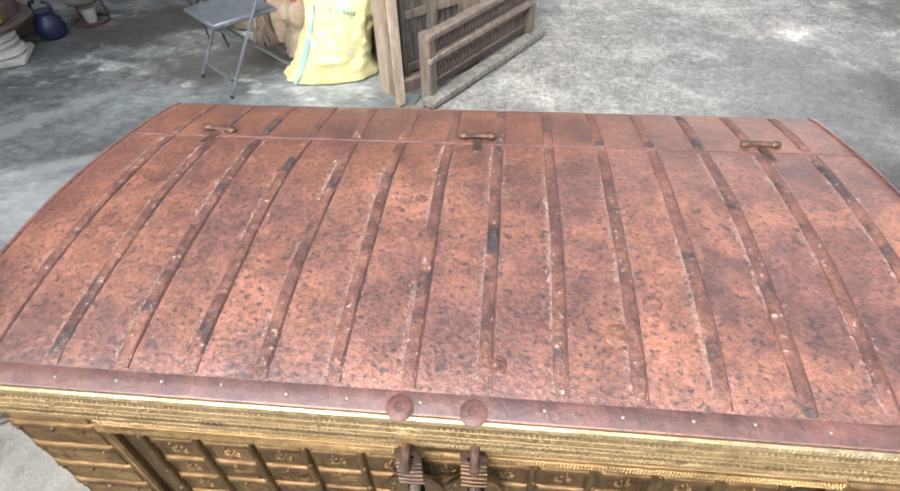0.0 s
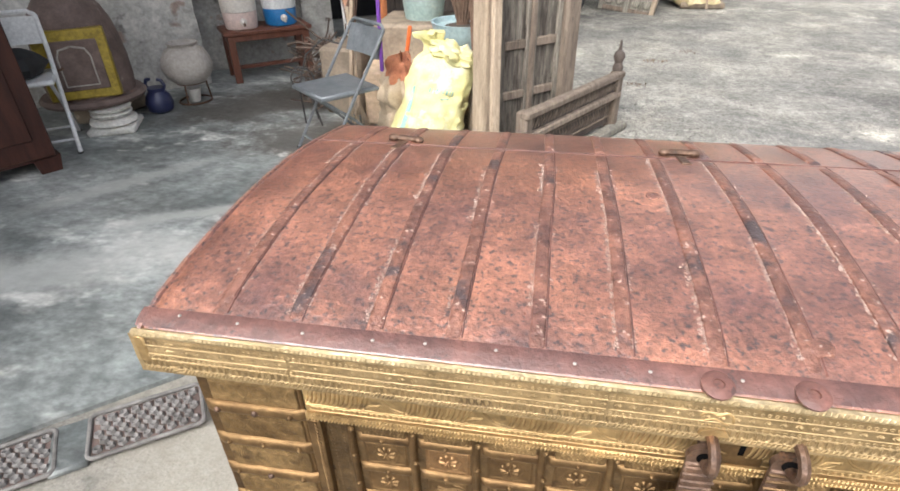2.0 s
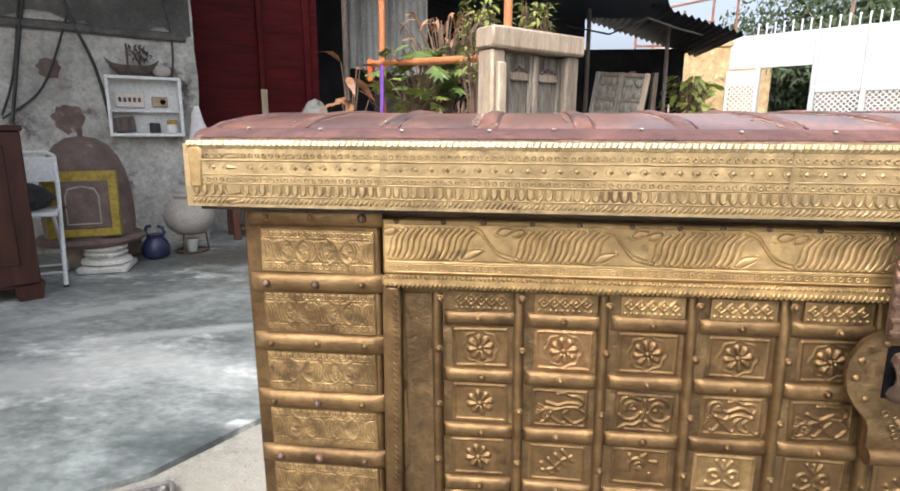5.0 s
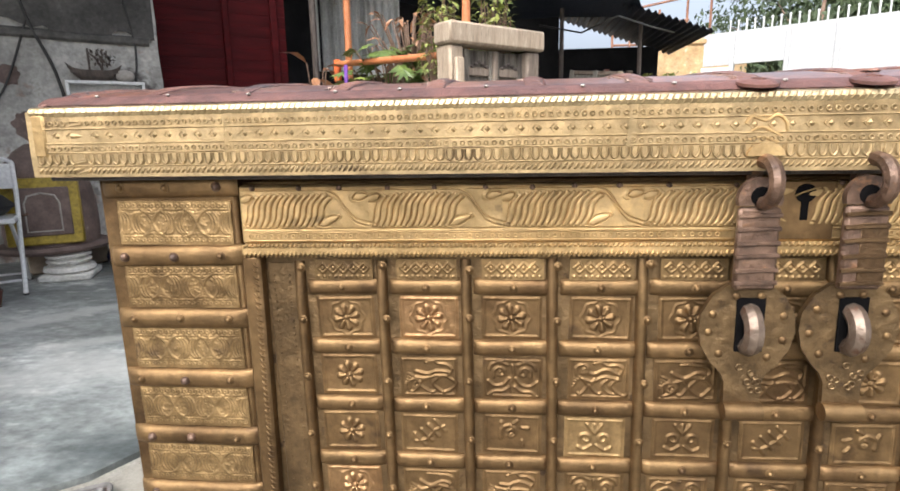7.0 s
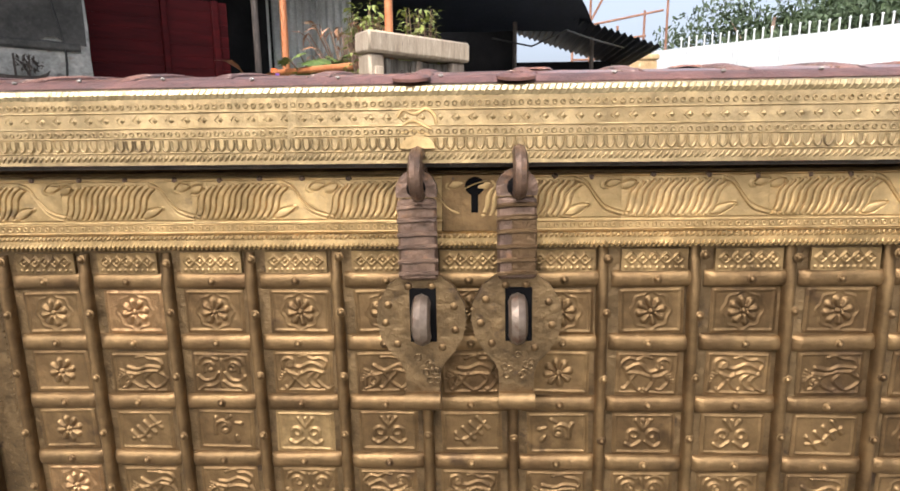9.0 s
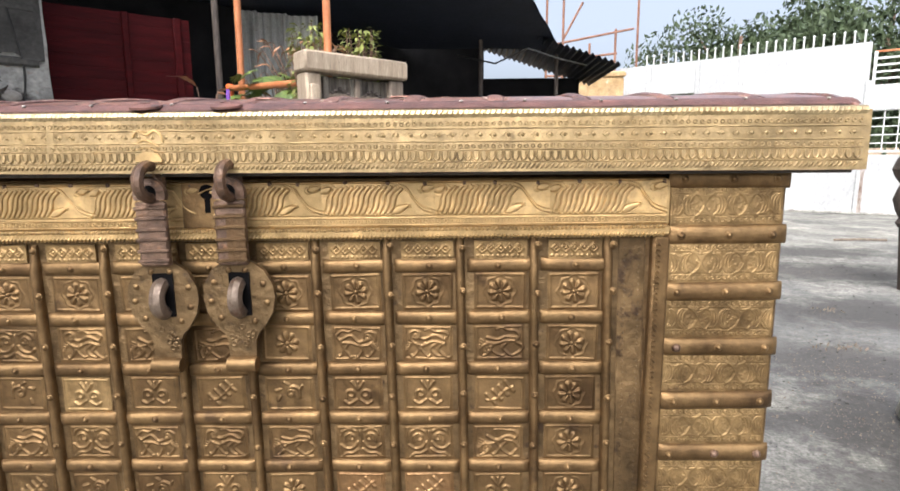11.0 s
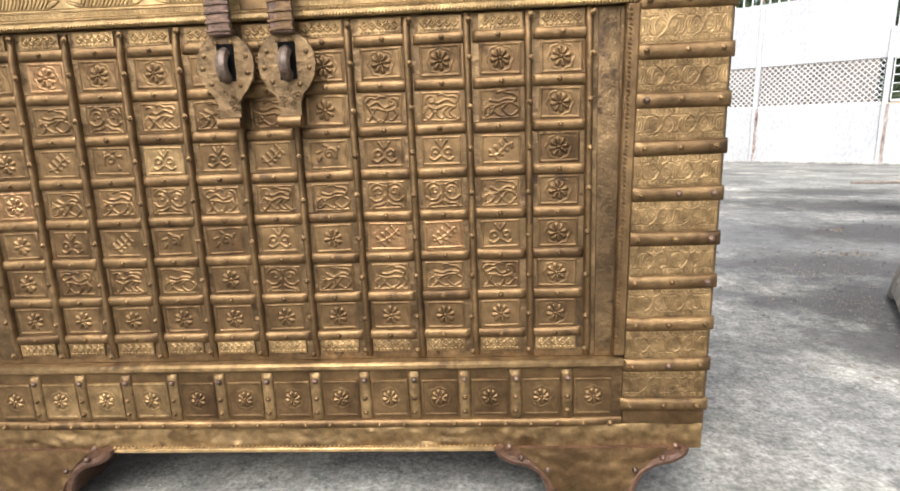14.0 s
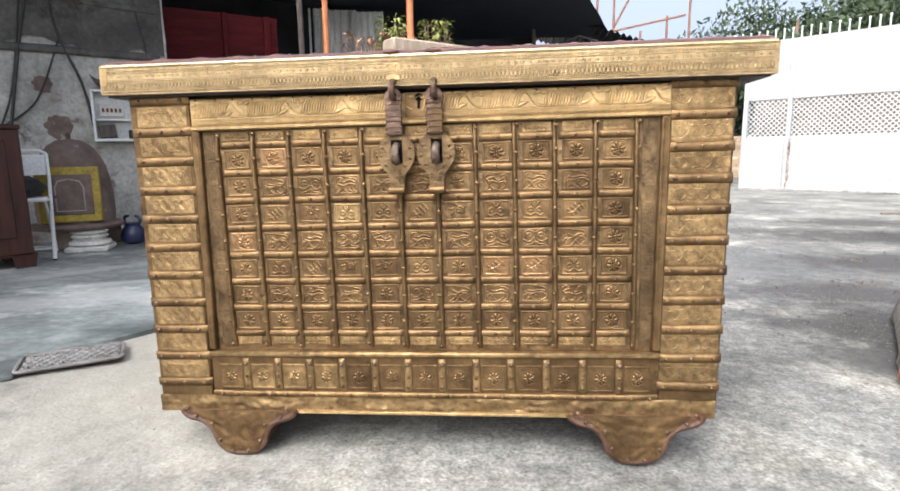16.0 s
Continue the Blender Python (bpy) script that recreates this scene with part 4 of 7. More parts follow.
# feet: brass brackets over round wooden blocks
def foot(xc):
    half = [(0.0, -0.001), (0.022, 0.001), (0.044, 0.010), (0.060, 0.027), (0.067, 0.048), (0.078, 0.067), (0.100, 0.082), (0.125, 0.088), (0.142, 0.098), (0.146, 0.108)]
    line = half + [(-x, z) for x, z in half[::-1]][:-1]
    g = Geo().prism(line, -0.022, 0.10)
    f = part("foot", g, RIM_IRON, chest, "wheel-shaped foot faced with nailed brass sheet")
    f.location = (xc, 0, 0.001)
    e = Geo()
    stroke(e, [(x * 0.97, z + 0.004) for x, z in half[::-1]] + [(-x * 0.97, z + 0.004) for x, z in half[1:]], 0.0085, -0.017, 8, 4)
    part("rim", e, RIM_IRON, f, "dark ragged rim")
    face = Geo()
    face.sheet(28, 24, lambda u, v: ((2 * u - 1) * (0.050 + 0.066 * v ** 2), -0.0245 - 0.004 * abs(noise.noise((u * 5 + xc * 9, v * 4, 1))) - 0.0015 * noise.noise((u * 22, v * 18, xc)) - 0.004 * (1 - (2 * u - 1) ** 2) * (1 - v), 0.012 + 0.102 * v))
    part("brass_face", face, BRASS, f)
    for i in range(11):
        x, z = half[min(i, 9)]
        for sx in ((-1, 1) if i % 2 else ()):
            s = part("stud", STUD_DARK, BRASS_BRIGHT, f)
            s.location = (sx * x * 0.86, -0.026, z + 0.010)
    return f


for xc in (-0.456, 0.474):
    foot(xc)
    b = part("back_foot", Geo().prism([(0.075 * math.cos(a), 0.075 + 0.075 * math.sin(a)) for a in [2 * math.pi * i / 24 for i in range(24)]], 0.58, 0.70), DARK_WOOD, chest)
    b.location = (xc, 0, 0.0)
    part("axle_block", Geo().box((xc, 0.36, 0.094), (0.09, 0.5, 0.03), ch=0.004), DARK_WOOD, chest)
part("floorboard", Geo().box((0, 0.35, 0.112), (1.26, 0.66, 0.012), ch=0.002), DARK_WOOD, chest)


# ---- the lid ----
PROFILE = [(-0.031, 0.904), (-0.025, 0.9120), (-0.011, 0.9175), (0.02, 0.9265), (0.08, 0.9345), (0.16, 0.9405), (0.24, 0.9435), (0.32, 0.9430), (0.40, 0.9385), (0.48, 0.9300), (0.54, 0.9205), (0.60, 0.9105), (0.66, 0.8990), (0.70, 0.8905), (0.735, 0.880)]


def lid_z(y):
    for (y0, z0), (y1, z1) in zip(PROFILE, PROFILE[1:]):
        if y <= y1:
            return z0 + (z1 - z0) * (y - y0) / (y1 - y0)
    return PROFILE[-1][1]


LW = 0.704
line = PROFILE + [(0.735, 0.845), (-0.031, 0.845)]
k = len(line)
NX = 90
g = Geo()
verts = []
for i in range(NX + 1):
    u = 2 * i / NX - 1
    x = LW * u
    drop = 0.010 * max(0, (abs(u) - 0.965) / 0.035) ** 2
    for j, (y, z) in enumerate(line):
        wob = 0.0012 * noise.noise((x * 6, y * 6, 3)) if j < len(PROFILE) else 0
        verts.append((x, y, z + wob - (drop if j < len(PROFILE) else 0)))
faces = [(i * k + j, (i + 1) * k + j, (i + 1) * k + (j + 1) % k, i * k + (j + 1) % k) for i in range(NX) for j in range(k)]
faces += [tuple(range(k)), tuple(NX * k + j for j in range(k))[::-1]]
g.add(verts, faces)
lid = part("lid", g, RUST, chest, "domed lid of rust-red painted sheet iron with raised straps")


def strap_mesh(x, w=0.0185, h=0.0042, y0=-0.002, y1=0.536):
    def fn(u, v):
        y = y0 + (y1 - y0) * u
        bow = 0.004 * noise.noise((x * 20, y * 4, 0))
        a = v * math.pi
        return (x + bow - math.cos(a) * w / 2, y, lid_z(y) - 0.0005 + h * math.sin(a) ** 0.7 * min(1, 12 * u + 0.05, 12 * (1 - u) + 0.05) * (1 + 0.25 * noise.noise((x * 9, y * 25, v))))
    return Geo().sheet(40, 6, fn)


for i in range(14):
    x = -0.612 + 0.0937 * i
    part("strap", strap_mesh(x), STRAP, lid)
    # thin dark tube on the +x edge stands in for the strap's shaded side
    part("strap_seam", Geo().tube([(x + 0.0098 + 0.004 * noise.noise((x * 20, y * 4, 0)), y, lid_z(y) + 0.0004) for y in [0.002 + 0.0267 * k for k in range(21)]], 0.0013, 5), EDGE, lid)
    part("rear_strap", strap_mesh(x + 0.001, y0=0.548, y1=0.73, w=0.020), STRAP, lid)
# near-black sheet added so that the overhanging lid's underside stays dark
part("lid_base", Geo().box((0, 0.3520, 0.8435), (1.398, 0.751, 0.004), ch=0.001), CARVED, lid, "dark sheet added under the lid")
crust = Geo()
rnd = random.Random(21)
for i in range(14):
    for k in range(600):
        x = -0.612 + 0.0937 * i + rnd.choice((-1, -1, 1)) * (0.0070 + abs(rnd.gauss(0, 0.0034)))
        y = 0.01 + 0.52 * rnd.random()
        if noise.noise((x * 14, y * 7, 4)) < -0.18:
            continue
        q = rnd.uniform(0.0007, 0.0021)
        crust.ball((x, y, lid_z(y) + 0.0002), (q, q * 1.4, q * 0.36), 5, 4)
part("rust_crust", crust, CRUST, lid, "pale flaking crust along the straps", kind="stuff")
part("rear_seam", Geo().tube([(-0.70 + 0.05 * i, 0.541 + 0.003 * noise.noise((i * 0.7, 0, 0)), 0.9203) for i in range(29)], 0.0016, 5), EDGE, lid, "seam of the hinged rear strip")
for sx in (-1, 1):
    part("side_rim", Geo().tube([(sx * 0.693, y, z - 0.003) for y, z in PROFILE], 0.005, 6), RUST, lid, "rolled edge of the sheet iron")
g = Geo().sheet(60, 3, lambda u, v: ((u - 0.5) * 1.40, -0.026 + 0.024 * v, lid_z(-0.026 + 0.024 * v) + 0.0018 + 0.0012 * math.sin(v * math.pi) + 0.0006 * noise.noise((u * 60, v, 5))))
strip = part("front_strip", g, EDGE, lid, "dark iron strip along the front edge")
NAIL = Geo().ball((0, 0, 0), (0.0022, 0.0022, 0.0014), 7, 5).mesh("nail", TERRACOTTA)
for i in range(18):
    s = part("nail", NAIL, OFFWHITE, strip)
    y = -0.014 + random.uniform(-0.003, 0.003)
    s.location = (-0.66 + 0.078 * i + random.uniform(-0.012, 0.012), y, lid_z(y) + 0.0042)
DISC = Geo().lathe([(0.0165, 0.0), (0.0165, 0.0025), (0.013, 0.0042), (0.006, 0.005), (0.0055, 0.003), (0.003, 0.003), (0.0, 0.003)], 22).mesh("disc_plate", EDGE)
for x in (-0.055, 0.034):
    d = part("disc_plate", DISC, STRAP, lid, "round iron plate of the staple")
    d.location, d.rotation_euler = (x, -0.022, 0.9160), (radians(14), 0, 0)
for x, y, rx in ((0.056, 0.040, 0.017), (-0.048, 0.289, 0.010), (-0.077, 0.342, 0.011), (0.212, 0.092, 0.019), (0.262, 0.145, 0.014)):
    d = part("patch", Geo().lathe([(rx, 0), (rx * 0.9, 0.002), (rx * 0.4, 0.003), (0.0, 0.0028)], 14, None, 0.2), STRAP, lid, "small dark iron patch")
    d.location = (x, y, lid_z(y) - 0.0002)


def lid_hinge(x):
    g = Geo()
    for dx in (-0.026, 0.026):
        g.ball((dx, 0, 0.006), (0.012, 0.009, 0.007), 10, 6)
    g.tube([(-0.034, 0.002, 0.005), (-0.01, 0.0, 0.007), (0.02, 0.001, 0.006), (0.034, 0.0, 0.005)], 0.006, 7)
    g.box((0.0, -0.035, 0.0015), (0.016, 0.055, 0.004), ch=0.001)
    h = part("hinge", g, IRON, lid, "rusted iron hinge")
    h.location, h.rotation_euler = (x, 0.566, lid_z(0.566)), (radians(-8), 0, random.uniform(-0.15, 0.15))


for x in (-0.522, 0.002, 0.53):
    lid_hinge(x)

# brass band round the lid
g = Geo().sheet(70, 8, lambda u, v: ((u - 0.5) * 1.412, -0.0338 - 0.0005 * math.sin(v * math.pi) - 0.0004 * noise.noise((u * 26, v * 2, 7)), 0.8455 + 0.061 * v))
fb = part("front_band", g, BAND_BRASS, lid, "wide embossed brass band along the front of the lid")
g = Geo()
ring_row(g, -0.695, 0.695, 0.8955, 0.0069, 0.0019, -0.0348)
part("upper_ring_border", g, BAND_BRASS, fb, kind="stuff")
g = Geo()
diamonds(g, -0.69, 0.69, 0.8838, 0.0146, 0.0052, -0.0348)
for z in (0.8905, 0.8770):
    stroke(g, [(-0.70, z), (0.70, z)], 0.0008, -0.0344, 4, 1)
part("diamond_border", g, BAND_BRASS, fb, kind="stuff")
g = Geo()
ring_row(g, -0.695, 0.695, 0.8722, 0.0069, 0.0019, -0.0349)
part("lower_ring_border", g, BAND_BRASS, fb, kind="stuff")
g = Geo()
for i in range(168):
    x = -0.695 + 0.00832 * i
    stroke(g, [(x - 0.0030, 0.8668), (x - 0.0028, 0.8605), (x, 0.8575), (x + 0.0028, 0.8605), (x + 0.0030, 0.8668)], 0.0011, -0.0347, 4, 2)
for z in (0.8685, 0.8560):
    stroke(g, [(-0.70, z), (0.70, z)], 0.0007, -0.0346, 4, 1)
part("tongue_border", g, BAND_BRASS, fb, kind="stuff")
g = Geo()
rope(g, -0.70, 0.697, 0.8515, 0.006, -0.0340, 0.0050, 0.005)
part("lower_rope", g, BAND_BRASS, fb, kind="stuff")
for x, lean in ((-0.163, 0.004), (-0.52, 0.002)):
    g = Geo().sheet(3, 14, lambda u, v: (x + lean * v + (0.007 + 0.002 * noise.noise((v * 7, x, 0))) * u, -0.0340 - 0.0005 * math.sin(v * math.pi) - 0.0010 * (1 - u), 0.852 + 0.050 * v))
    part("sheet_joint", g, BAND_BRASS, fb, "lapped joint of the brass sheet, rubbed smooth")
g = Geo()
g.tube([(-0.702 + 0.039 * i, -0.030, 0.9055) for i in range(37)], 0.0055, 8)
rope(g, -0.70, 0.697, 0.9055, 0.007, -0.0345, 0.0056, 0.004)
part("upper_rope", g, EDGE_BRASS, fb, "pale rubbed rope edge", kind="stuff")
for sx in (-1, 1):
    g = Geo().sheet(30, 3, lambda u, v: (sx * 0.7055, -0.031 + 0.764 * u, 0.8455 + (lid_z(-0.031 + 0.764 * u) - 0.012 - 0.8455) * v))
    part("side_band", g, BRASS, lid)
part("corner_cap", Geo().box((-0.694, -0.023, 0.884), (0.026, 0.026, 0.052), ch=0.008), BRASS_BRIGHT, lid)
part("corner_cap", Geo().box((0.694, -0.0190, 0.880), (0.026, 0.026, 0.050), ch=0.008), BAND_BRASS, lid)


# ---- hasps ----
def hasp(x, worn):
    h = part("hasp", Geo().prism([(0.0, 0.043), (0.016, 0.041), (0.030, 0.031), (0.0395, 0.014), (0.041, -0.001), (0.0375, -0.018), (0.029, -0.032), (0.020, -0.042), (0.0162, -0.051), (0.0155, -0.074),
                                  (-0.0155, -0.074), (-0.0162, -0.051), (-0.020, -0.042), (-0.029, -0.032), (-0.0375, -0.018), (-0.041, -0.001), (-0.0395, 0.014), (-0.030, 0.031), (-0.016, 0.041)], -0.032, -0.026), HASP_BRASS, chest, "hinged hasp: iron ring, ribbed strap and pear-shaped brass plate")
    h.location = (x, 0.004 if worn else 0.001, 0.706)
    s = Geo().box((0, -0.0375, 0.074), (0.034, 0.008, 0.072), ch=0.0025)
    s.prism([(0.018 * math.sin(a), 0.117 + 0.018 * math.cos(a)) for a in [-1.9 + 3.8 * i / 12 for i in range(13)]], -0.0405, -0.0335)
    strap = part("strap", s, IRON, h, "ribbed iron strap" if not worn else "ribbed strap, half brass, half iron")
    for i in range(6):
        z = 0.044 + 0.0118 * i + random.uniform(-0.001, 0.001)
        part("rib", Geo().tube([(-0.0172, -0.0412, z), (0.0, -0.0424, z + 0.0008), (0.0172, -0.0412, z)], 0.0021, 6), BRASS_DARK if worn else IRON, strap)
    if worn:
        part("strap_plate", Geo().box((0.006, -0.0405, 0.070), (0.022, 0.003, 0.052), ch=0.001), BRASS_DARK, h)
    r = Geo()
    r.tube([(0.002, -0.040 - 0.022 * math.sin(a), 0.131 + 0.0175 * math.cos(a)) for a in [2 * math.pi * i / 18 for i in range(18)]], 0.0062, 8, closed=True)
    part("ring", r, IRON, h, "iron ring hung from the lid")
    part("eye_hole", Geo().ball((0.0, -0.0405, 0.119), (0.0085, 0.0012, 0.0085), 12, 6), BLACK, h)
    part("slot", Geo().box((0.002, -0.0325, 0.004), (0.024, 0.002, 0.050), ch=0.0005), BLACK, h, "dark slot")
    st = Geo()
    st.tube([(0.001, -0.030 - 0.016 * math.sin(a), 0.000 + 0.0165 * math.cos(a)) for a in [math.pi * i / 10 for i in range(11)]], 0.0085, 8)
    part("staple", st, WORN_STEEL, h, "worn bright iron staple through the slot")
    part("roll", Geo().tube([(-0.0165, -0.034, -0.078), (0.0165, -0.034, -0.078)], 0.0085, 12), BRASS, h, "rolled lower end")
    for i in range(8):
        a = -2.5 + 5.0 * i / 7 + random.uniform(-0.12, 0.12)
        b = part("stud", HASP_STUD, HASP_BRASS, h)
        b.location = (0.0325 * math.sin(a), -0.0320, 0.0325 * math.cos(a))
    rg = Geo()
    for i in range(9):
        rg.ring((random.uniform(-0.014, 0.014), -0.0325, random.uniform(-0.058, -0.034)), 0.0028, 0.0008, 8, 4)
    part("ring_pattern", rg, HASP_BRASS, h, kind="stuff")


hasp(-0.0490, False)
hasp(0.0370, True)
g = Geo()
stroke(g, [(-0.017, 0.004), (-0.012, 0.010), (-0.002, 0.007), (0.007, 0.011), (0.014, 0.006), (0.016, -0.002)], 0.0016, 0, 6, 5)
stroke(g, [(-0.012, -0.002), (-0.004, 0.001), (0.006, -0.003), (0.012, -0.006)], 0.0014, 0, 6, 5)
stroke(g, [(-0.014, -0.009), (-0.003, -0.007), (0.010, -0.011)], 0.0012, 0, 6, 5)
g.prism([(0.015 * math.cos(a), -0.022 + 0.011 * math.sin(a)) for a in [math.pi * i / 10 for i in range(11)]], -0.003, 0.001)
m = part("mended_boss", g, BRASS_BRIGHT, lid, "dented boss where the staple is riveted")
m.location = (-0.049, -0.0341, 0.880)


# the box was knocked together by hand and stands on uneven ground: its courses climb a little to one side, the lower ones more
def climb(z):
    return 0.012 + 0.014 * min(max(0.78 - z, 0.0), 0.66) / 0.53 - 0.009 * min(max(z - 0.80, 0.0) / 0.045, 1.0)


for ob in chest.children_recursive:
    if ob.parent is not chest and ob.parent.location.length > 0:
        continue
    if ob.location.length > 0:
        k = climb(ob.location.z)
        ob.location.z += k * ob.location.x
        ob.rotation_euler.y -= k
    elif ob.data.users == 1:
        for v in ob.data.vertices:
            v.co.z += climb(v.co.z) * v.co.x
            if v.co.z > 0.835 and v.co.x < -0.66:
                v.co.x -= 0.010

# ---- the walled yard ----
def plan(x, y, deg, z=0.0):
    """A frame on the plan: local x runs along deg, local y to the left of it."""
    return pose(x, y, z, 0, 0, deg)


W38 = plan(-3.2, 3.57, 38)
g = Geo()
g.sheet(60, 30, lambda u, v: (-4.2 + 4.46 * u + (0.03 * noise.noise((0, v * 9, 4)) if u > 0.98 else 0), -0.012 * noise.noise((u * 16, v * 9, 0)) - 0.006 * noise.noise((u * 60, v * 36, 1)), 3.3 * v), W38)
g.box((-1.97, 0.15, 1.65), (4.44, 0.25, 3.29), W38)
structure("wall_left", g, WHITEWASH, "old whitewashed wall, stained, patched and cracked", "wall")
# ragged dark sheet stands in for the roof's shade on the upper wall
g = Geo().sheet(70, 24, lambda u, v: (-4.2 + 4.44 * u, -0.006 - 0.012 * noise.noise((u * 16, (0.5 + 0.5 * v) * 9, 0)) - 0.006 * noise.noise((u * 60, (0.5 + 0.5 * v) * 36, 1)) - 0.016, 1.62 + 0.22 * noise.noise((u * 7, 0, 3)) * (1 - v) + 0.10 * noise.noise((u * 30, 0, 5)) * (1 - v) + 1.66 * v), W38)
structure("wall_left_soot", g, SHADED_PLASTER, "stained upper part of the old wall, darkened for the roof's shade", "wall")
g = Geo()
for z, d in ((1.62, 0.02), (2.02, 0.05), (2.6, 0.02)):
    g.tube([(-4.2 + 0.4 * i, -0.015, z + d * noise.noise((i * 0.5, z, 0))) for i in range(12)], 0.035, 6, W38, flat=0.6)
structure("trim", g, SHADED_PLASTER, "bulging horizontal courses of the plaster", "trim")
# shed walls carry the interior's shade in their colour
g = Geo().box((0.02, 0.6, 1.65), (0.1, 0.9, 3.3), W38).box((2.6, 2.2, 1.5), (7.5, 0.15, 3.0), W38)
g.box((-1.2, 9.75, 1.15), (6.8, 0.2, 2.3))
structure("wall_shed_back", g, DARK_WALL, "walls inside the shed, coloured near black for its shade", "wall")
# made-up walls out of view, kept low so sky light reaches the chest
structure("wall_behind", Geo().box((1, -13.2, 0.6), (40, 0.4, 1.2)).box((-15.8, 0, 0.6), (0.4, 26, 1.2)), PLASTER, "low cream plastered wall, added out of view to close the yard", "wall")

# black roofs of the shed
g = Geo()


def roof_a(u, v):
    x0, x1 = -6.0, 0.35 + 1.25 * v
    x, y = x0 + (x1 - x0) * u, 3.75 + 0.9 * u * (1 - v) + (8.1 - 3.75) * v
    return (x, y, 3.05 - 0.55 * v + 0.03 * noise.noise((x * 2, y * 2, 0)) + 0.12 * (0.5 - abs(u - 0.5)))


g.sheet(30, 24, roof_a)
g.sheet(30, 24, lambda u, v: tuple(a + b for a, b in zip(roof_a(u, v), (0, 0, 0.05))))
# forward sheet lies out of view, added to darken the left wall and slab
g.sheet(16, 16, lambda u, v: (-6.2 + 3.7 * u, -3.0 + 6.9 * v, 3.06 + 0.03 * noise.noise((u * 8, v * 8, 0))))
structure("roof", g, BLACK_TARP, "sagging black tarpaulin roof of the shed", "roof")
g = Geo()


def roof_b(u, v):
    x = -1.2 + 3.6 * u
    y = 7.6 + 2.2 * v
    return (x, y, 2.19 + 0.33 * (2.4 - x) + 0.02 * math.sin(x * 2 * math.pi / 0.09))


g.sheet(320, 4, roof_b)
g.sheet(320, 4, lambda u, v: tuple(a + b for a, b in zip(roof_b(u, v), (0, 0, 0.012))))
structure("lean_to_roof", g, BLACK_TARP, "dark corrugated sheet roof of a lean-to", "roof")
for x, y, h, mat, r in ((1.58, 8.2, 2.45, DARK_WOOD, 0.03), (0.42, 7.75, 2.7, DARK_WOOD, 0.03), (-2.05, 4.6, 2.9, DARK_WOOD, 0.03)):
    p = thing("shed_post", pose(x, y, 0), "thin dark iron post holding up the shed roof", "post", "shed posts")
    part("shaft", Geo().tube([(0, 0, 0), (0.01, 0, h / 2), (0, 0, h)], r, 8), mat, p)
    part("foot_plate", Geo().box((0, 0, 0.006), (0.1, 0.1, 0.012), ch=0.003), DARK_WOOD, p)
g = Geo()
g.tube([(0.1, 7.4, 2.3), (0.6, 7.0, 2.12), (1.0, 6.7, 2.25), (1.5, 7.2, 2.2), (2.0, 8.0, 2.25)], 0.012, 5)
tagged(new("slack_cable", g.mesh("slack_cable", CABLE)), "slack black cable strung under the shed roof", "cable")

# ---- white boundary wall and gate ----
WALL = plan(3.26, 10.65, -36)
K = 1 / math.cos(radians(36))


def sx(x):
    return (x - 3.26) * K


def wall_piece(name, c, size, m=WALL):
    structure(name, Geo().box(c, size, m, ch=0.004), WHITE_WALL, "tall white-painted sheet-metal boundary wall", "wall", 0)


wall_piece("wall_white_lintel", (sx(4.36) / 2 - 0.05, 0, 2.33), (sx(4.36) + 0.10, 0.06, 0.56))
mid, w = (sx(4.36) + sx(6.37)) / 2, sx(6.37) - sx(4.36)
wall_piece("wall_white_low", (mid, 0, 0.46), (w, 0.06, 0.92))
wall_piece("wall_white_high", (mid, 0, 2.105), (w, 0.06, 1.01))
mid, w = (sx(6.37) + sx(11)) / 2, sx(11) - sx(6.37)
wall_piece("wall_white_low", (mid, 0, 0.46), (w, 0.06, 0.92))
wall_piece("wall_white_high", (mid, 0, 1.78), (w, 0.06, 0.38))
wall_piece("wall_white_end", (mid + 3, 0, 1.3), (w, 0.05, 2.4), WALL @ Matrix.Translation((2.5, -0.4, 0)))
for x in (3.66, 4.36, 4.93, 6.37, 8.2):
    p = Geo().box((sx(x), -0.012, 1.3 if x < 6.3 else 1.02), (0.075, 0.10, 2.6 if x < 6.3 else 2.04), WALL, ch=0.008)
    structure("wall_pilaster", p, WHITE_WALL, "white-painted steel upright of the boundary wall", "post", 0)


RUST_STREAK = material("rust_brown_wall_joint", (0.16, 0.095, 0.065), (0.50, 0.44, 0.39), 9.0, 0.9, 0.0, 0.5, 60, (0.14, 0.08, 0.05), 14, 0.55, streak=(1.0, 1.0, 0.5))
for x in (4.93, 6.37, 8.2):
    structure("wall_joint", Geo().sheet(2, 30, lambda u, v: (sx(x) + 0.040 + (u - 0.5) * (0.045 + 0.03 * noise.noise((x, v * 9, 0))), -0.066, 0.012 + 0.90 * v), WALL), RUST_STREAK, "rust-stained joint at the foot of the wall's upright", "joint", 0)
structure("wall_foot", Geo().box(((sx(3.5) + sx(11)) / 2, -0.045, 0.012), (sx(11) - sx(3.5), 0.05, 0.036), WALL, ch=0.01), OLD_STONE, "low dirty cement foot of the boundary wall", "kerb", 0)


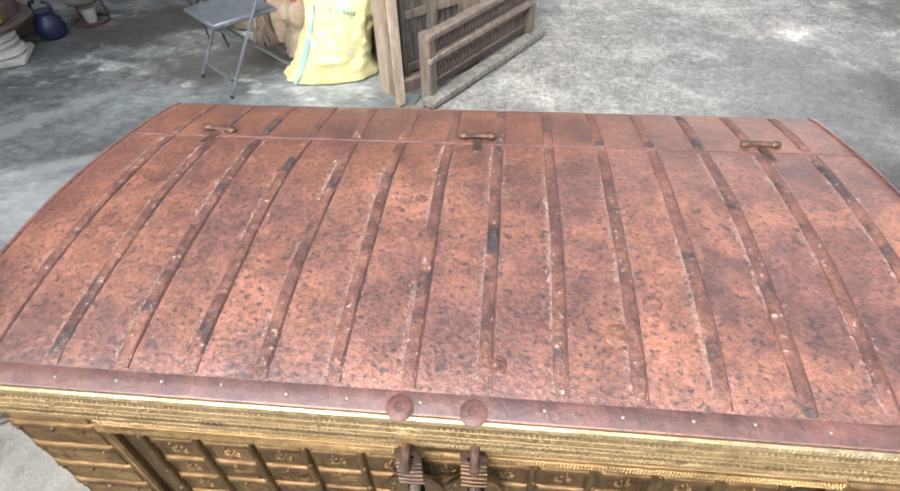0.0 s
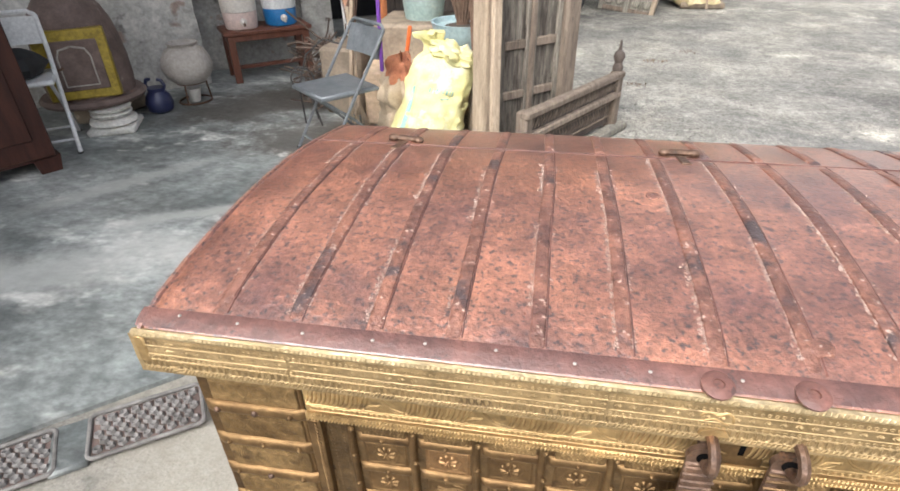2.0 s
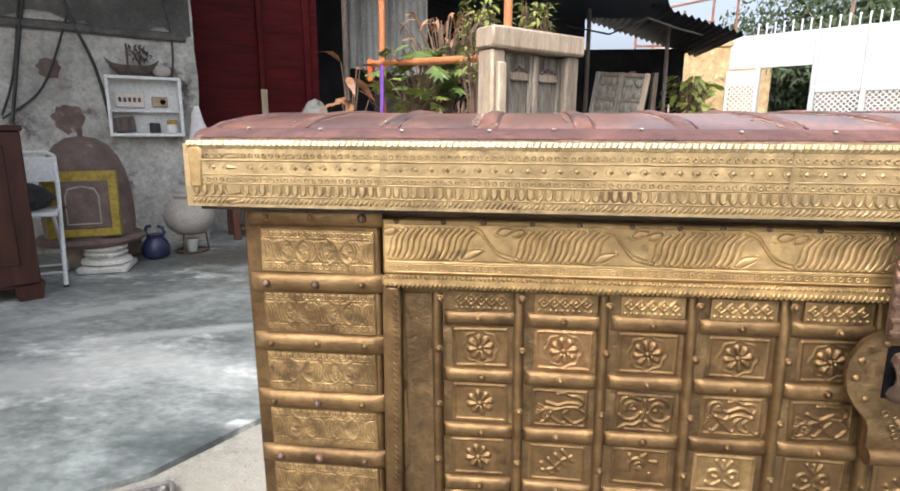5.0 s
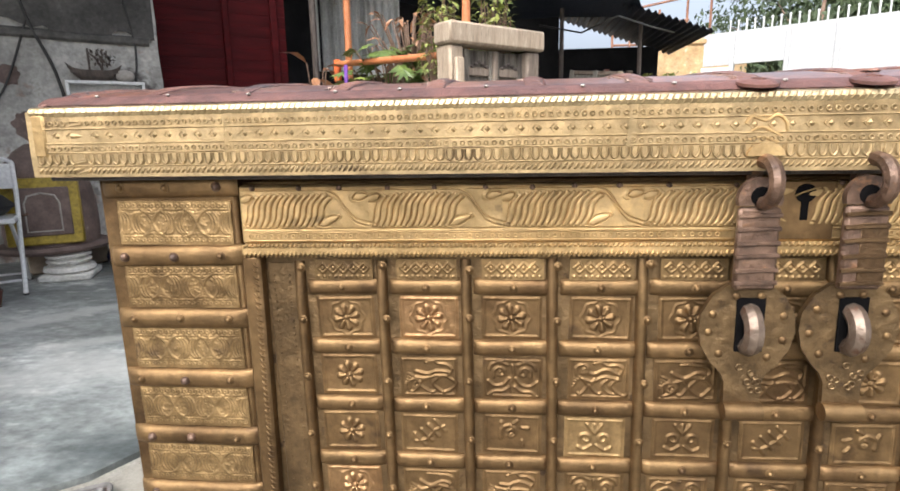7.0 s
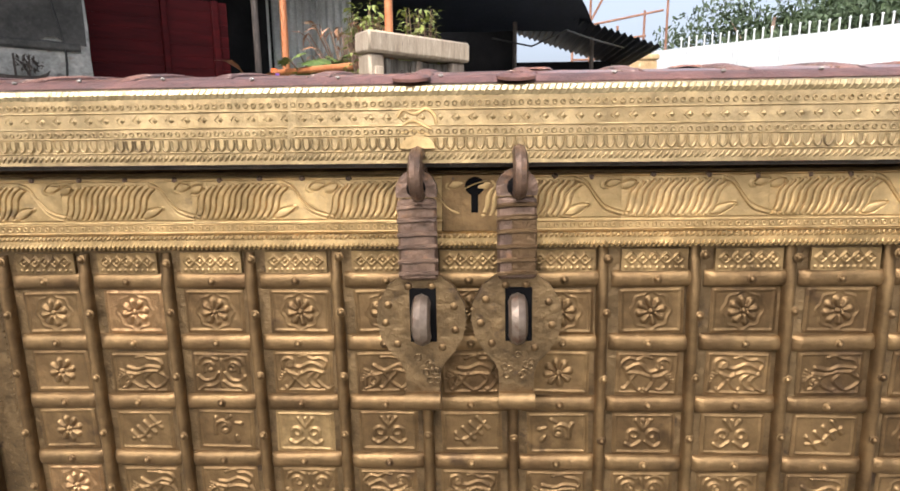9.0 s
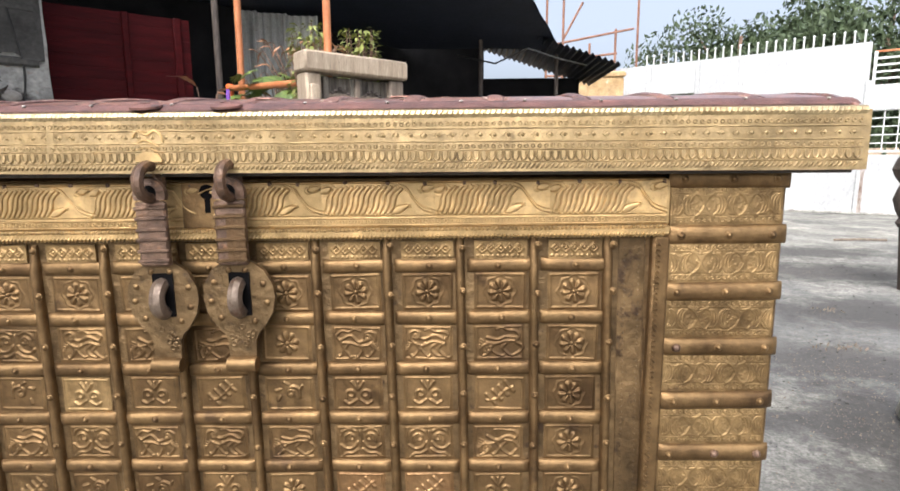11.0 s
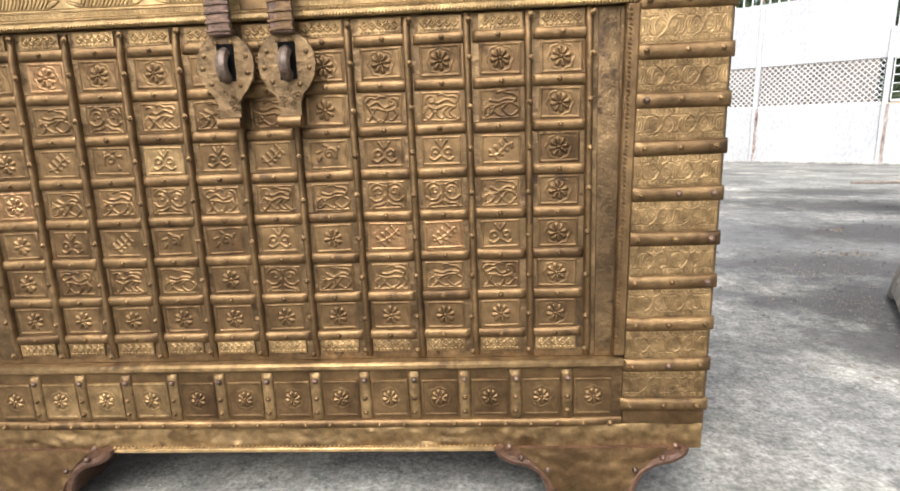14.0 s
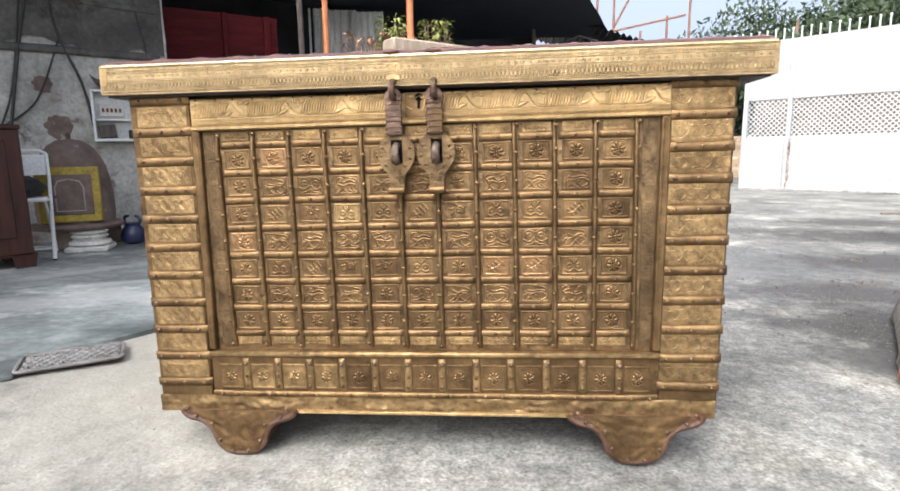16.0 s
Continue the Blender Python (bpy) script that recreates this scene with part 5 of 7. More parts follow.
def lattice(xa, xb, z0, z1, pitch, name, label, square=False):
    fr = thing(name, WALL @ Matrix.Translation((sx(xa), 0, 0)), label, "lattice", "lattice panels")
    w, h = sx(xb) - sx(xa), z1 - z0
    for z in (z0, z1):
        part("frame_bar", Geo().box((w / 2, 0, z), (w, 0.05, 0.035), ch=0.005), WHITE_PAINT, fr)
    g = Geo()
    if square:
        k = int(w / pitch)
        for i in range(k + 1):
            g.box((w * i / k, 0, (z0 + z1) / 2), (0.014, 0.014, h))
        for i in range(1, 5):
            g.box((w / 2, 0, z0 + h * i / 5), (w, 0.014, 0.014))
    else:
        for d in (-1, 1):
            c = -h
            while c < w + h:
                p, q = (c, z0 if d > 0 else z1), (c + h, z1 if d > 0 else z0)
                if q[0] > 0 and p[0] < w:
                    t0, t1 = max(0, -p[0] / h), min(1, (w - p[0]) / h)
                    a = (p[0] + h * t0, 0.006 * d, p[1] + (q[1] - p[1]) * t0)
                    b = (p[0] + h * t1, 0.006 * d, p[1] + (q[1] - p[1]) * t1)
                    if t1 > t0 + 0.02:
                        g.tube([a, b], 0.0072, 4)
                c += pitch
    part("lattice", g, WHITE_PAINT, fr, kind="stuff")


lattice(4.40, 4.89, 0.93, 1.62, 0.085, "lattice_panel", "white diamond lattice panel set in the boundary wall")
lattice(4.97, 6.33, 0.93, 1.62, 0.085, "lattice_panel", "white diamond lattice panel set in the boundary wall")
lattice(6.42, 8.15, 0.97, 1.60, 0.17, "grille_panel", "white square grille set in the boundary wall", True)
lattice(8.25, 10.9, 0.97, 1.60, 0.17, "grille_panel", "white square grille set in the boundary wall", True)
SPIKE = Geo().tube([(0, 0, 0), (0, 0, 0.17)], 0.012, 6).ball((0, 0, 0.18), (0.02, 0.02, 0.02), 8, 5).mesh("wall_spike", WHITE_PAINT)
for i in range(26):
    s = tagged(new("wall_spike", SPIKE), "short white rail spike with a ball tip on the wall", "spike", "wall spikes")
    s.matrix_world = WALL @ pose(sx(3.6) + 0.133 * i, 0, 2.605)
rl = thing("wall_railing", WALL @ Matrix.Translation((sx(6.40), 0, 0)), "white and orange horizontal rails above the lower wall", "railing")
for i, z in enumerate((2.06, 2.16, 2.26, 2.36, 2.46)):
    part("rail", Geo().box((1.6, 0, z), (3.2, 0.03, 0.028), ch=0.004), ORANGE if i == 4 else WHITE_PAINT, rl)
for x in (0.02, 1.6, 3.15):
    part("post", Geo().box((x, 0, 2.2), (0.04, 0.04, 0.52), ch=0.005), WHITE_PAINT, rl)
# open leaf of the gate
gate = thing("gate_leaf", plan(3.66, 10.36, 162), "white sheet-metal gate leaf with a lattice upper panel, standing open", "gate")
gw = 0.50
part("lower_sheet", Geo().box((gw / 2, 0, 0.50), (gw, 0.03, 0.92), ch=0.004), WHITE_PAINT, gate)
part("upper_sheet", Geo().box((gw / 2, 0, 1.88), (gw, 0.03, 0.26), ch=0.004), WHITE_PAINT, gate)
for x in (0.02, gw - 0.02):
    part("stile", Geo().box((x, 0, 1.02), (0.045, 0.045, 1.98), ch=0.005), WHITE_PAINT, gate)
g = Geo()
for i in range(-8, 8):
    for d in (-1, 1):
        x0, x1 = i * 0.085, i * 0.085 + 0.79
        t0, t1 = max(0, -x0 / 0.79), min(1, (gw - x0) / 0.79)
        if t1 > t0 + 0.03:
            g.tube([(x0 + 0.79 * t, 0.005 * d, (0.96 + 0.79 * t) if d > 0 else (1.75 - 0.79 * t)) for t in (t0, t1)], 0.0085, 4)
part("lattice", g, WHITE_PAINT, gate, kind="stuff")
# ochre wall beside the gate, with poles
structure("wall_ochre", Geo().box((2.55, 10.75, 1.22), (1.5, 0.25, 2.44), ch=0.02).box((2.9, 10.75, 2.5), (0.9, 0.3, 0.12), ch=0.03), OCHRE, "sunlit ochre plastered wall end beside the gate", "wall")
for i, (x, l) in enumerate(((2.02, 2.1), (2.12, 1.95), (2.25, 2.25))):
    p = tagged(new("bamboo_pole", Geo().tube([(0, 0, 0), (0.03, 0.12, l / 2), (0.05, 0.22, l)], 0.03, 8).mesh("bamboo_pole", PALE_WOOD)), "pale bamboo pole leaning on the ochre wall", "pole", "bamboo poles")
    p.location = (x, 10.3, 0)
# beyond the gate and the lattice
structure("wall_pale_far", Geo().box((2.2, 2.6, 1.15), (2.75, 0.2, 2.3), WALL, ch=0.02), TAN_PLASTER, "tan plastered house wall beyond the lattice, coloured as if in shade", "wall")
far = plan(5.6, 14.6, -30)
g = Geo().box((4, 0.1, 0.55), (18, 0.2, 1.1), far)
bw = structure("wall_brick_far", g, BRICK, "pale brick wall across the lane", "wall", 0)
BRICKM = Geo().box((0, 0, 0), (0.23, 0.03, 0.075), ch=0.006).mesh("brick", BRICK)
for r in range(11):
    for c in range(16):
        if random.random() < 0.93:
            b = part("brick", BRICKM, BRICK, bw)
            b.matrix_world = far @ pose(-2.6 + 0.25 * c + 0.125 * (r % 2), -0.008, 0.06 + 0.094 * r)

# scaffold and building far behind
structure("building_far", Geo().box((3.2, 15.4, 1.4), (4.4, 2.4, 2.8), ch=0.03), OCHRE, "low ochre building beyond the shed", "building")
sc = thing("roof_frame", pose(0, 0, 0), "rusty steel frame and railing on a far roof", "frame")
for (x, z0, z1) in ((2.2, 2.7, 4.9), (2.62, 2.7, 4.9), (4.5, 2.7, 5.4), (3.95, 2.7, 4.15), (3.3, 2.7, 3.8)):
    part("upright", Geo().tube([(x, 14.3, z0), (x, 14.3, z1)], 0.03, 6), RUSTY_STEEL, sc)
for p, q in (((2.2, 3.75), (4.4, 4.15)), ((2.2, 3.35), (4.0, 3.55)), ((2.2, 3.0), (4.4, 3.0)), ((2.62, 3.9), (3.1, 4.8))):
    part("rail", Geo().tube([(p[0], 14.3, p[1]), (q[0], 14.3, q[1])], 0.028, 6), RUSTY_STEEL, sc)


# ---- trees ----
def leaf_cloud(g, rnd, centre, radius, count, size):
    """Many small bent leaves scattered through a clump."""
    for _ in range(count):
        d = Vector((rnd.gauss(0, 1), rnd.gauss(0, 1), rnd.gauss(0, 1))).normalized() * (rnd.random() ** 0.45)
        c = Vector(centre) + Vector((d.x * radius[0], d.y * radius[1], d.z * radius[2]))
        m = Matrix.Translation(c) @ Euler((rnd.uniform(0, 6.3), rnd.uniform(0, 6.3), rnd.uniform(0, 6.3))).to_matrix().to_4x4()
        s = size * rnd.uniform(0.6, 1.3)
        g.add([(-s, 0, 0), (0, -0.45 * s, 0.12 * s), (s, 0, 0), (0, 0.45 * s, 0.12 * s)], [(0, 1, 2, 3)], m)


def tree(x, y, h, r, seed, dense=1.0):
    rnd = random.Random(seed)
    t = thing("tree", pose(x, y, 0), "leafy green tree behind the boundary wall", "tree", "trees behind the wall")
    trunk = Geo().tube([(0, 0, -0.05), (0.08, 0.03, h * 0.3), (0.02, 0.1, h * 0.55), (0.1, 0, h * 0.8)], [0.16, 0.13, 0.09, 0.04], 8)
    crown = Geo()
    for i in range(int(22 * dense)):
        a, q = rnd.uniform(0, 6.3), rnd.uniform(0.2, 1.0) * r
        c = (q * math.cos(a), q * math.sin(a), h * 0.62 + rnd.uniform(-0.32, 0.42) * r * 1.2)
        trunk.tube([(0.03, 0.05, h * 0.45), (c[0] * 0.5, c[1] * 0.5, (c[2] + h * 0.45) / 2 + 0.1), c], [0.05, 0.03, 0.01], 5)
        leaf_cloud(crown, rnd, c, (r * rnd.uniform(0.3, 0.5), r * rnd.uniform(0.3, 0.5), r * rnd.uniform(0.25, 0.4)), 620, 0.085)
    part("trunk", trunk, TWIG, t)
    part("crown", crown, LEAF_FAR, t, smooth=0, kind="stuff")


for a in ((7.5, 15.4, 5.2, 2.3, 1), (10.2, 13.6, 5.4, 2.5, 2), (13.2, 11.4, 5.6, 2.7, 3), (6.6, 18.5, 3.4, 1.7, 4), (16.5, 9.0, 5.6, 2.7, 5), (4.6, 17.2, 2.9, 1.4, 7), (8.6, 14.4, 2.3, 1.2, 8), (10.8, 13.1, 2.2, 1.2, 9), (13.2, 11.8, 2.4, 1.3, 10)):
    tree(*a)

# ---- left corner: cabinet, chairs, stove, pots ----
cab = thing("cabinet", plan(-2.95, 2.03, 235), "dark red-brown wooden cabinet on short block feet", "cabinet")
part("body", Geo().box((0.55, -0.25, 0.50), (1.10, 0.50, 0.80), ch=0.006), CABINET_WOOD, cab)
part("top", Geo().box((0.55, -0.25, 0.915), (1.12, 0.52, 0.03), ch=0.006), CABINET_WOOD, cab)
for x in (0.05, 1.05):
    for y in (-0.06, -0.44):
        part("foot", Geo().prism([(-0.05, 0.0), (0.05, 0.0), (0.07, 0.10), (-0.07, 0.10)], -0.05, 0.05), CABINET_WOOD, cab).location = (x, y, 0.0)
part("plinth", Geo().box((0.55, -0.25, 0.095), (1.08, 0.48, 0.02), ch=0.003), CABINET_WOOD, cab)
part("side_panel", Geo().box((0.55, 0.003, 0.52), (0.94, 0.014, 0.62), ch=0.004), CABINET_WOOD, cab)


def folding_chair(m, mat, seat_mat, label, half=0.195, seat_z=0.437, back=(0.145, 0.75), thick=0.0125):
    """A steel folding chair; it faces local -y."""
    c = thing("folding_chair", m, label, "chair", "folding chairs")
    yb, zb = back
    yk = 0.30 * yb
    for sx_ in (-half, half):
        part("leg", Geo().tube([(sx_, -0.20, 0.012), (sx_, yk - 0.06, seat_z - 0.04), (sx_, yk + 0.35 * (yb - yk), seat_z + 0.45 * (zb - seat_z)), (sx_ * 0.97, yb, zb)], thick, 8), mat, c)
        part("rear_leg", Geo().tube([(sx_ * 0.9, 0.23, 0.012), (sx_ * 0.9, 0.02, 0.58 * seat_z), (sx_ * 0.9, -0.17, seat_z - 0.012)], thick * 0.84, 8), mat, c)
        for y, x in ((-0.20, sx_), (0.23, sx_ * 0.9)):
            part("foot_cap", Geo().tube([(x, y, 0.0), (x, y, 0.02)], thick * 1.12, 8), TYRE, c)
    part("top_bar", Geo().tube([(-half * 0.97, yb, zb), (-half * 0.78, yb + 0.007, zb + 0.022), (half * 0.78, yb + 0.007, zb + 0.022), (half * 0.97, yb, zb)], thick, 8), mat, c)
    g = Geo()
    for d in (0.0, 0.008):
        g.sheet(14, 8, lambda u, v: ((u - 0.5) * 1.9 * half, yb - 0.055 + d + 0.02 * (1 - (2 * u - 1) ** 2) + 0.05 * v, zb - 0.15 + 0.145 * v))
    part("backrest", g, seat_mat, c)
    g = Geo().box((0, 0.0, seat_z), (1.97 * half, 0.36, 0.018), ch=0.008)
    g.tube([(-half * 0.97, -0.175, seat_z - 0.007), (half * 0.97, -0.175, seat_z - 0.007), (half * 0.97, 0.175, seat_z - 0.007), (-half * 0.97, 0.175, seat_z - 0.007)], 0.011, 7, closed=True)
    part("seat", g, seat_mat, c)
    for y, z in ((-0.165, 0.09), (0.185, 0.065)):
        part("stretcher", Geo().tube([(-half * 0.94, y, z), (half * 0.94, y, z)], 0.008, 7), mat, c)
    return c


folding_chair(plan(-1.452, 2.547, -41.1, 0.009), STEEL, STEEL, "grey steel folding chair with a worn seat", 0.179, 0.388, (0.245, 0.685), 0.0095)
folding_chair(plan(-3.30, 2.30, 38), WHITE_PAINT, WHITE_PAINT, "white painted steel folding chair beside the cabinet")

bb = thing("cloth_bundle", plan(-3.30, 2.30, 38, 0.4465), "black cloth bundle lying on the white chair", "bundle")
part("black_cloth", Geo().lathe([(0.05, 0), (0.14, 0.01), (0.16, 0.06), (0.14, 0.12), (0.08, 0.15), (0.0, 0.155)], 20, None, 0.25), TYRE, bb)

# stove
st = thing("clay_stove", plan(-3.29, 2.81, 34), "domed brown clay stove with a yellow-framed iron door", "stove")
part("dome", Geo().lathe([(0.262, 0.215), (0.270, 0.30), (0.268, 0.42), (0.258, 0.54), (0.236, 0.65), (0.200, 0.74), (0.150, 0.81), (0.085, 0.855), (0.0, 0.868)], 36, None, 0.02), CLAY, st)
part("base_plate", Geo().lathe([(0.27, 0.165), (0.315, 0.175), (0.325, 0.195), (0.305, 0.215), (0.26, 0.22)], 36), CLAY, st, "round clay base slab")
part("knob", Geo().lathe([(0.02, 0.86), (0.012, 0.88), (0.02, 0.90), (0.0, 0.915)], 12), CLAY, st)
dr = part("door_frame", Geo().box((0.0, -0.232, 0.445), (0.400, 0.085, 0.415), ch=0.008), YELLOW, st, "square yellow-painted frame")
part("door", Geo().box((0.012, -0.276, 0.445), (0.275, 0.020, 0.300), ch=0.006), CLAY, dr, "brown iron door")
g = Geo()
g.tube([(-0.085, -0.288, 0.325), (0.095, -0.288, 0.325), (0.095, -0.288, 0.50), (0.075, -0.288, 0.545), (0.005, -0.288, 0.562), (-0.065, -0.288, 0.545), (-0.085, -0.288, 0.50)], 0.006, 6, closed=True)
part("window_rim", g, TERRACOTTA, dr, "pale arched rim on the door")
part("latch", Geo().tube([(-0.13, -0.283, 0.43), (-0.09, -0.30, 0.435), (-0.07, -0.29, 0.44)], 0.008, 6), IRON, dr)
ped = thing("stone_pedestal", pose(-3.085, 2.675, 0.009), "turned white marble column base under the stove", "pedestal")
part("plinth", Geo().box((0, 0, 0.022), (0.29, 0.29, 0.044), pose(0, 0, 0, 0, 0, 25), ch=0.012), STONE, ped)
part("shaft", Geo().lathe([(0.130, 0.044), (0.148, 0.058), (0.140, 0.080), (0.108, 0.088), (0.102, 0.096), (0.122, 0.104), (0.127, 0.118), (0.110, 0.128), (0.102, 0.133), (0.125, 0.142), (0.128, 0.155)], 28), STONE, ped)
for x, y, a in ((-3.33, 2.78, 20), (-3.24, 3.05, 70), (-3.42, 2.98, 50)):
    b = thing("support_block", pose(x, y, 0.009, 0, 0, a), "rough stone block under the stove", "block", "support blocks")
    part("block", Geo().box((0, 0, 0.078), (0.2, 0.12, 0.155), ch=0.015), ROUGH_STONE, b)
ket = thing("enamel_jar", pose(-2.985, 3.03, 0.009), "small dark blue enamel jar with two lugs", "jar")
part("jar", Geo().lathe([(0.06, 0), (0.085, 0.02), (0.095, 0.07), (0.08, 0.12), (0.055, 0.15), (0.06, 0.175)], 20), NAVY, ket)
for s in (-1, 1):
    part("lug", Geo().tube([(s * 0.05, 0, 0.15), (s * 0.075, 0, 0.19), (s * 0.06, 0, 0.225), (s * 0.03, 0, 0.23)], 0.012, 7), NAVY, ket)
mk = thing("water_pot", pose(-2.87, 3.285, 0.009), "round pale clay water pot on an iron ring stand", "pot")
part("pot", Geo().lathe([(0.04, 0.128), (0.10, 0.145), (0.158, 0.200), (0.180, 0.270), (0.160, 0.335), (0.128, 0.385), (0.098, 0.402), (0.095, 0.412), (0.108, 0.428), (0.100, 0.432), (0.080, 0.418), (0.0, 0.414)], 32, None, 0.015), TERRACOTTA, mk)
sd = part("stand", Geo().tube([(0.10 * math.cos(a), 0.10 * math.sin(a), 0.150) for a in [2 * math.pi * i / 20 for i in range(20)]], 0.008, 6, closed=True), IRON, mk, "iron ring stand")
part("foot_ring", Geo().tube([(0.115 * math.cos(a), 0.115 * math.sin(a), 0.008) for a in [2 * math.pi * i / 20 for i in range(20)]], 0.008, 6, closed=True), IRON, sd)
for i in range(3):
    a = 2.1 * i + 0.6
    part("leg", Geo().tube([(0.10 * math.cos(a), 0.10 * math.sin(a), 0.15), (0.115 * math.cos(a), 0.115 * math.sin(a), 0.008)], 0.007, 6), IRON, sd)
sp = tagged(new("small_pot", Geo().lathe([(0.03, 0), (0.036, 0.01), (0.05, 0.08), (0.056, 0.10), (0.05, 0.10), (0.0, 0.09)], 18).mesh("small_pot", STONE)), "small white clay pot under the water pot stand", "pot")
sp.location = (-2.87, 3.285, 0.009)

# stool with two water coolers
S38 = plan(-2.52, 3.94, 38, 0.009)
so = thing("wooden_bench", S38, "plain red-brown wooden bench", "bench")
part("top", Geo().box((0, 0.15, 0.385), (0.70, 0.36, 0.03), ch=0.005), RED_WOOD, so)
for x in (-0.30, 0.30):
    for y in (0.01, 0.29):
        part("leg", Geo().box((x, y, 0.185), (0.055, 0.05, 0.37), ch=0.005), RED_WOOD, so)
    part("side_rail", Geo().box((x, 0.15, 0.33), (0.025, 0.26, 0.06), ch=0.003), RED_WOOD, so)
part("front_rail", Geo().box((0, 0.0, 0.345), (0.58, 0.025, 0.045), ch=0.003), RED_WOOD, so)
part("stretcher", Geo().box((0, 0.15, 0.09), (0.58, 0.03, 0.03), ch=0.003), RED_WOOD, so)


def cooler(x, body_mat, low_mat, label):
    c = thing("water_cooler", S38 @ pose(x, 0.14, 0.400), label, "cooler", "water coolers")
    part("body", Geo().lathe([(0.128, 0.13), (0.136, 0.135), (0.139, 0.20), (0.139, 0.33), (0.134, 0.345)], 30), body_mat, c)
    part("lower_band", Geo().lathe([(0.118, 0.0), (0.126, 0.008), (0.131, 0.06), (0.134, 0.125), (0.130, 0.133)], 30), low_mat, c)
    part("lid", Geo().lathe([(0.135, 0.343), (0.141, 0.35), (0.138, 0.375), (0.118, 0.393), (0.10, 0.397), (0.0, 0.399)], 30), low_mat, c)
    t = part("tap", Geo().lathe([(0.028, 0), (0.026, 0.008), (0.012, 0.012), (0.01, 0.035), (0.0, 0.036)], 14, pose(0, -0.128, 0.065, 90)), OFFWHITE, c, "push tap in a round rose")
    part("spout", Geo().tube([(0, -0.155, 0.065), (0, -0.158, 0.035)], 0.009, 8), IRON if body_mat is OFFWHITE else OFFWHITE, t)


cooler(-0.175, OFFWHITE, PINKISH, "off-white and pink plastic water cooler on the bench")
cooler(0.145, WHITE_PAINT, BLUE, "blue and white plastic water cooler on the bench")
jar = tagged(new("glass_jar", Geo().lathe([(0.03, 0), (0.04, 0.01), (0.042, 0.06), (0.03, 0.08), (0.03, 0.095), (0.0, 0.097)], 16).mesh("glass_jar", DARK_WOOD)), "small dark jar on a cooler", "jar")
jar.matrix_world = S38 @ pose(-0.15, 0.16, 0.800)

# wall shelf and what is on it
SH = W38 @ pose(-0.12, -0.065, 0.86)
sh = thing("wall_shelf", SH, "small white open wall shelf with a middle board", "shelf")
for nm, c, s in (("bottom", (0, 0, 0.012), (0.50, 0.13, 0.024)), ("top", (0, 0, 0.428), (0.50, 0.13, 0.022)), ("side", (-0.239, 0, 0.22), (0.022, 0.13, 0.40)), ("side", (0.239, 0, 0.22), (0.022, 0.13, 0.40)), ("back", (0, 0.058, 0.22), (0.46, 0.01, 0.40)), ("board", (0, 0.01, 0.185), (0.455, 0.09, 0.014))):
    part(nm, Geo().box(c, s, ch=0.003), WHITE_PAINT, sh)


def on_shelf(name, x, z, geo, mat, label, cat, group=""):
    ob = tagged(new(name, geo.mesh(name, mat)), label, cat, group)
    ob.matrix_world = SH @ pose(x, 0.0, z)
    return ob


sw = thing("switch_board", SH @ pose(-0.10, 0.035, 0.215), "off-white electric switch board with dark switches", "switch board")
part("plate", Geo().box((0, 0, 0.055), (0.19, 0.03, 0.11), ch=0.005), OFFWHITE, sw)
for i in range(5):
    part("switch", Geo().box((-0.065 + 0.032 * i, -0.018, 0.055), (0.018, 0.01, 0.034), ch=0.003), IRON, sw)
sk = thing("socket_box", SH @ pose(0.10, 0.035, 0.215), "small beige socket box", "socket")
part("plate", Geo().box((0, 0, 0.045), (0.11, 0.03, 0.075), ch=0.005), JUTE, sk)
part("socket", Geo().lathe([(0.02, 0), (0.018, 0.006), (0.0, 0.004)], 14, pose(0.02, -0.015, 0.045, 90)), BLACK, sk)
on_shelf("brown_box", -0.14, 0.0245, Geo().box((0, 0, 0.055), (0.13, 0.08, 0.11), pose(0, 0, 0, 0, -6, 0), ch=0.004), DARK_WOOD, "dark brown box leaning in the shelf", "box").location += Vector((0, 0, 0.008))
on_shelf("tin", 0.05, 0.0245, Geo().lathe([(0.035, 0), (0.038, 0.004), (0.038, 0.07), (0.03, 0.078), (0.0, 0.078)], 18), CABLE, "small dark tin in the shelf", "tin")
jr = thing("lidded_jar", SH @ pose(0.17, 0, 0.0245), "small white jar with a yellow lid", "jar")
part("jar", Geo().lathe([(0.032, 0), (0.036, 0.005), (0.036, 0.065), (0.03, 0.07)], 18), PAPER, jr)
part("lid", Geo().lathe([(0.037, 0.068), (0.037, 0.095), (0.03, 0.10), (0.0, 0.10)], 18), YELLOW, jr)
sb = thing("model_boat", SH @ pose(-0.06, 0, 0.4405), "dark carved wooden boat model on top of the shelf", "model boat")
part("hull", Geo().sheet(16, 6, lambda u, v: ((u - 0.5) * 0.36, -0.045 * math.cos(v * math.pi) * (1 - (2 * u - 1) ** 2) ** 0.5, 0.075 + 0.055 * (2 * u - 1) ** 4 - 0.072 * math.sin(v * math.pi) * (1 - (2 * u - 1) ** 4))).box((0, 0, 0.062), (0.30, 0.06, 0.012)), DARK_WOOD, sb)
part("mast", Geo().tube([(-0.03, 0, 0.06), (-0.03, 0, 0.23)], 0.007, 6), DARK_WOOD, sb)
part("keel_block", Geo().box((0, 0, 0.006), (0.2, 0.04, 0.012), ch=0.002), DARK_WOOD, sb)
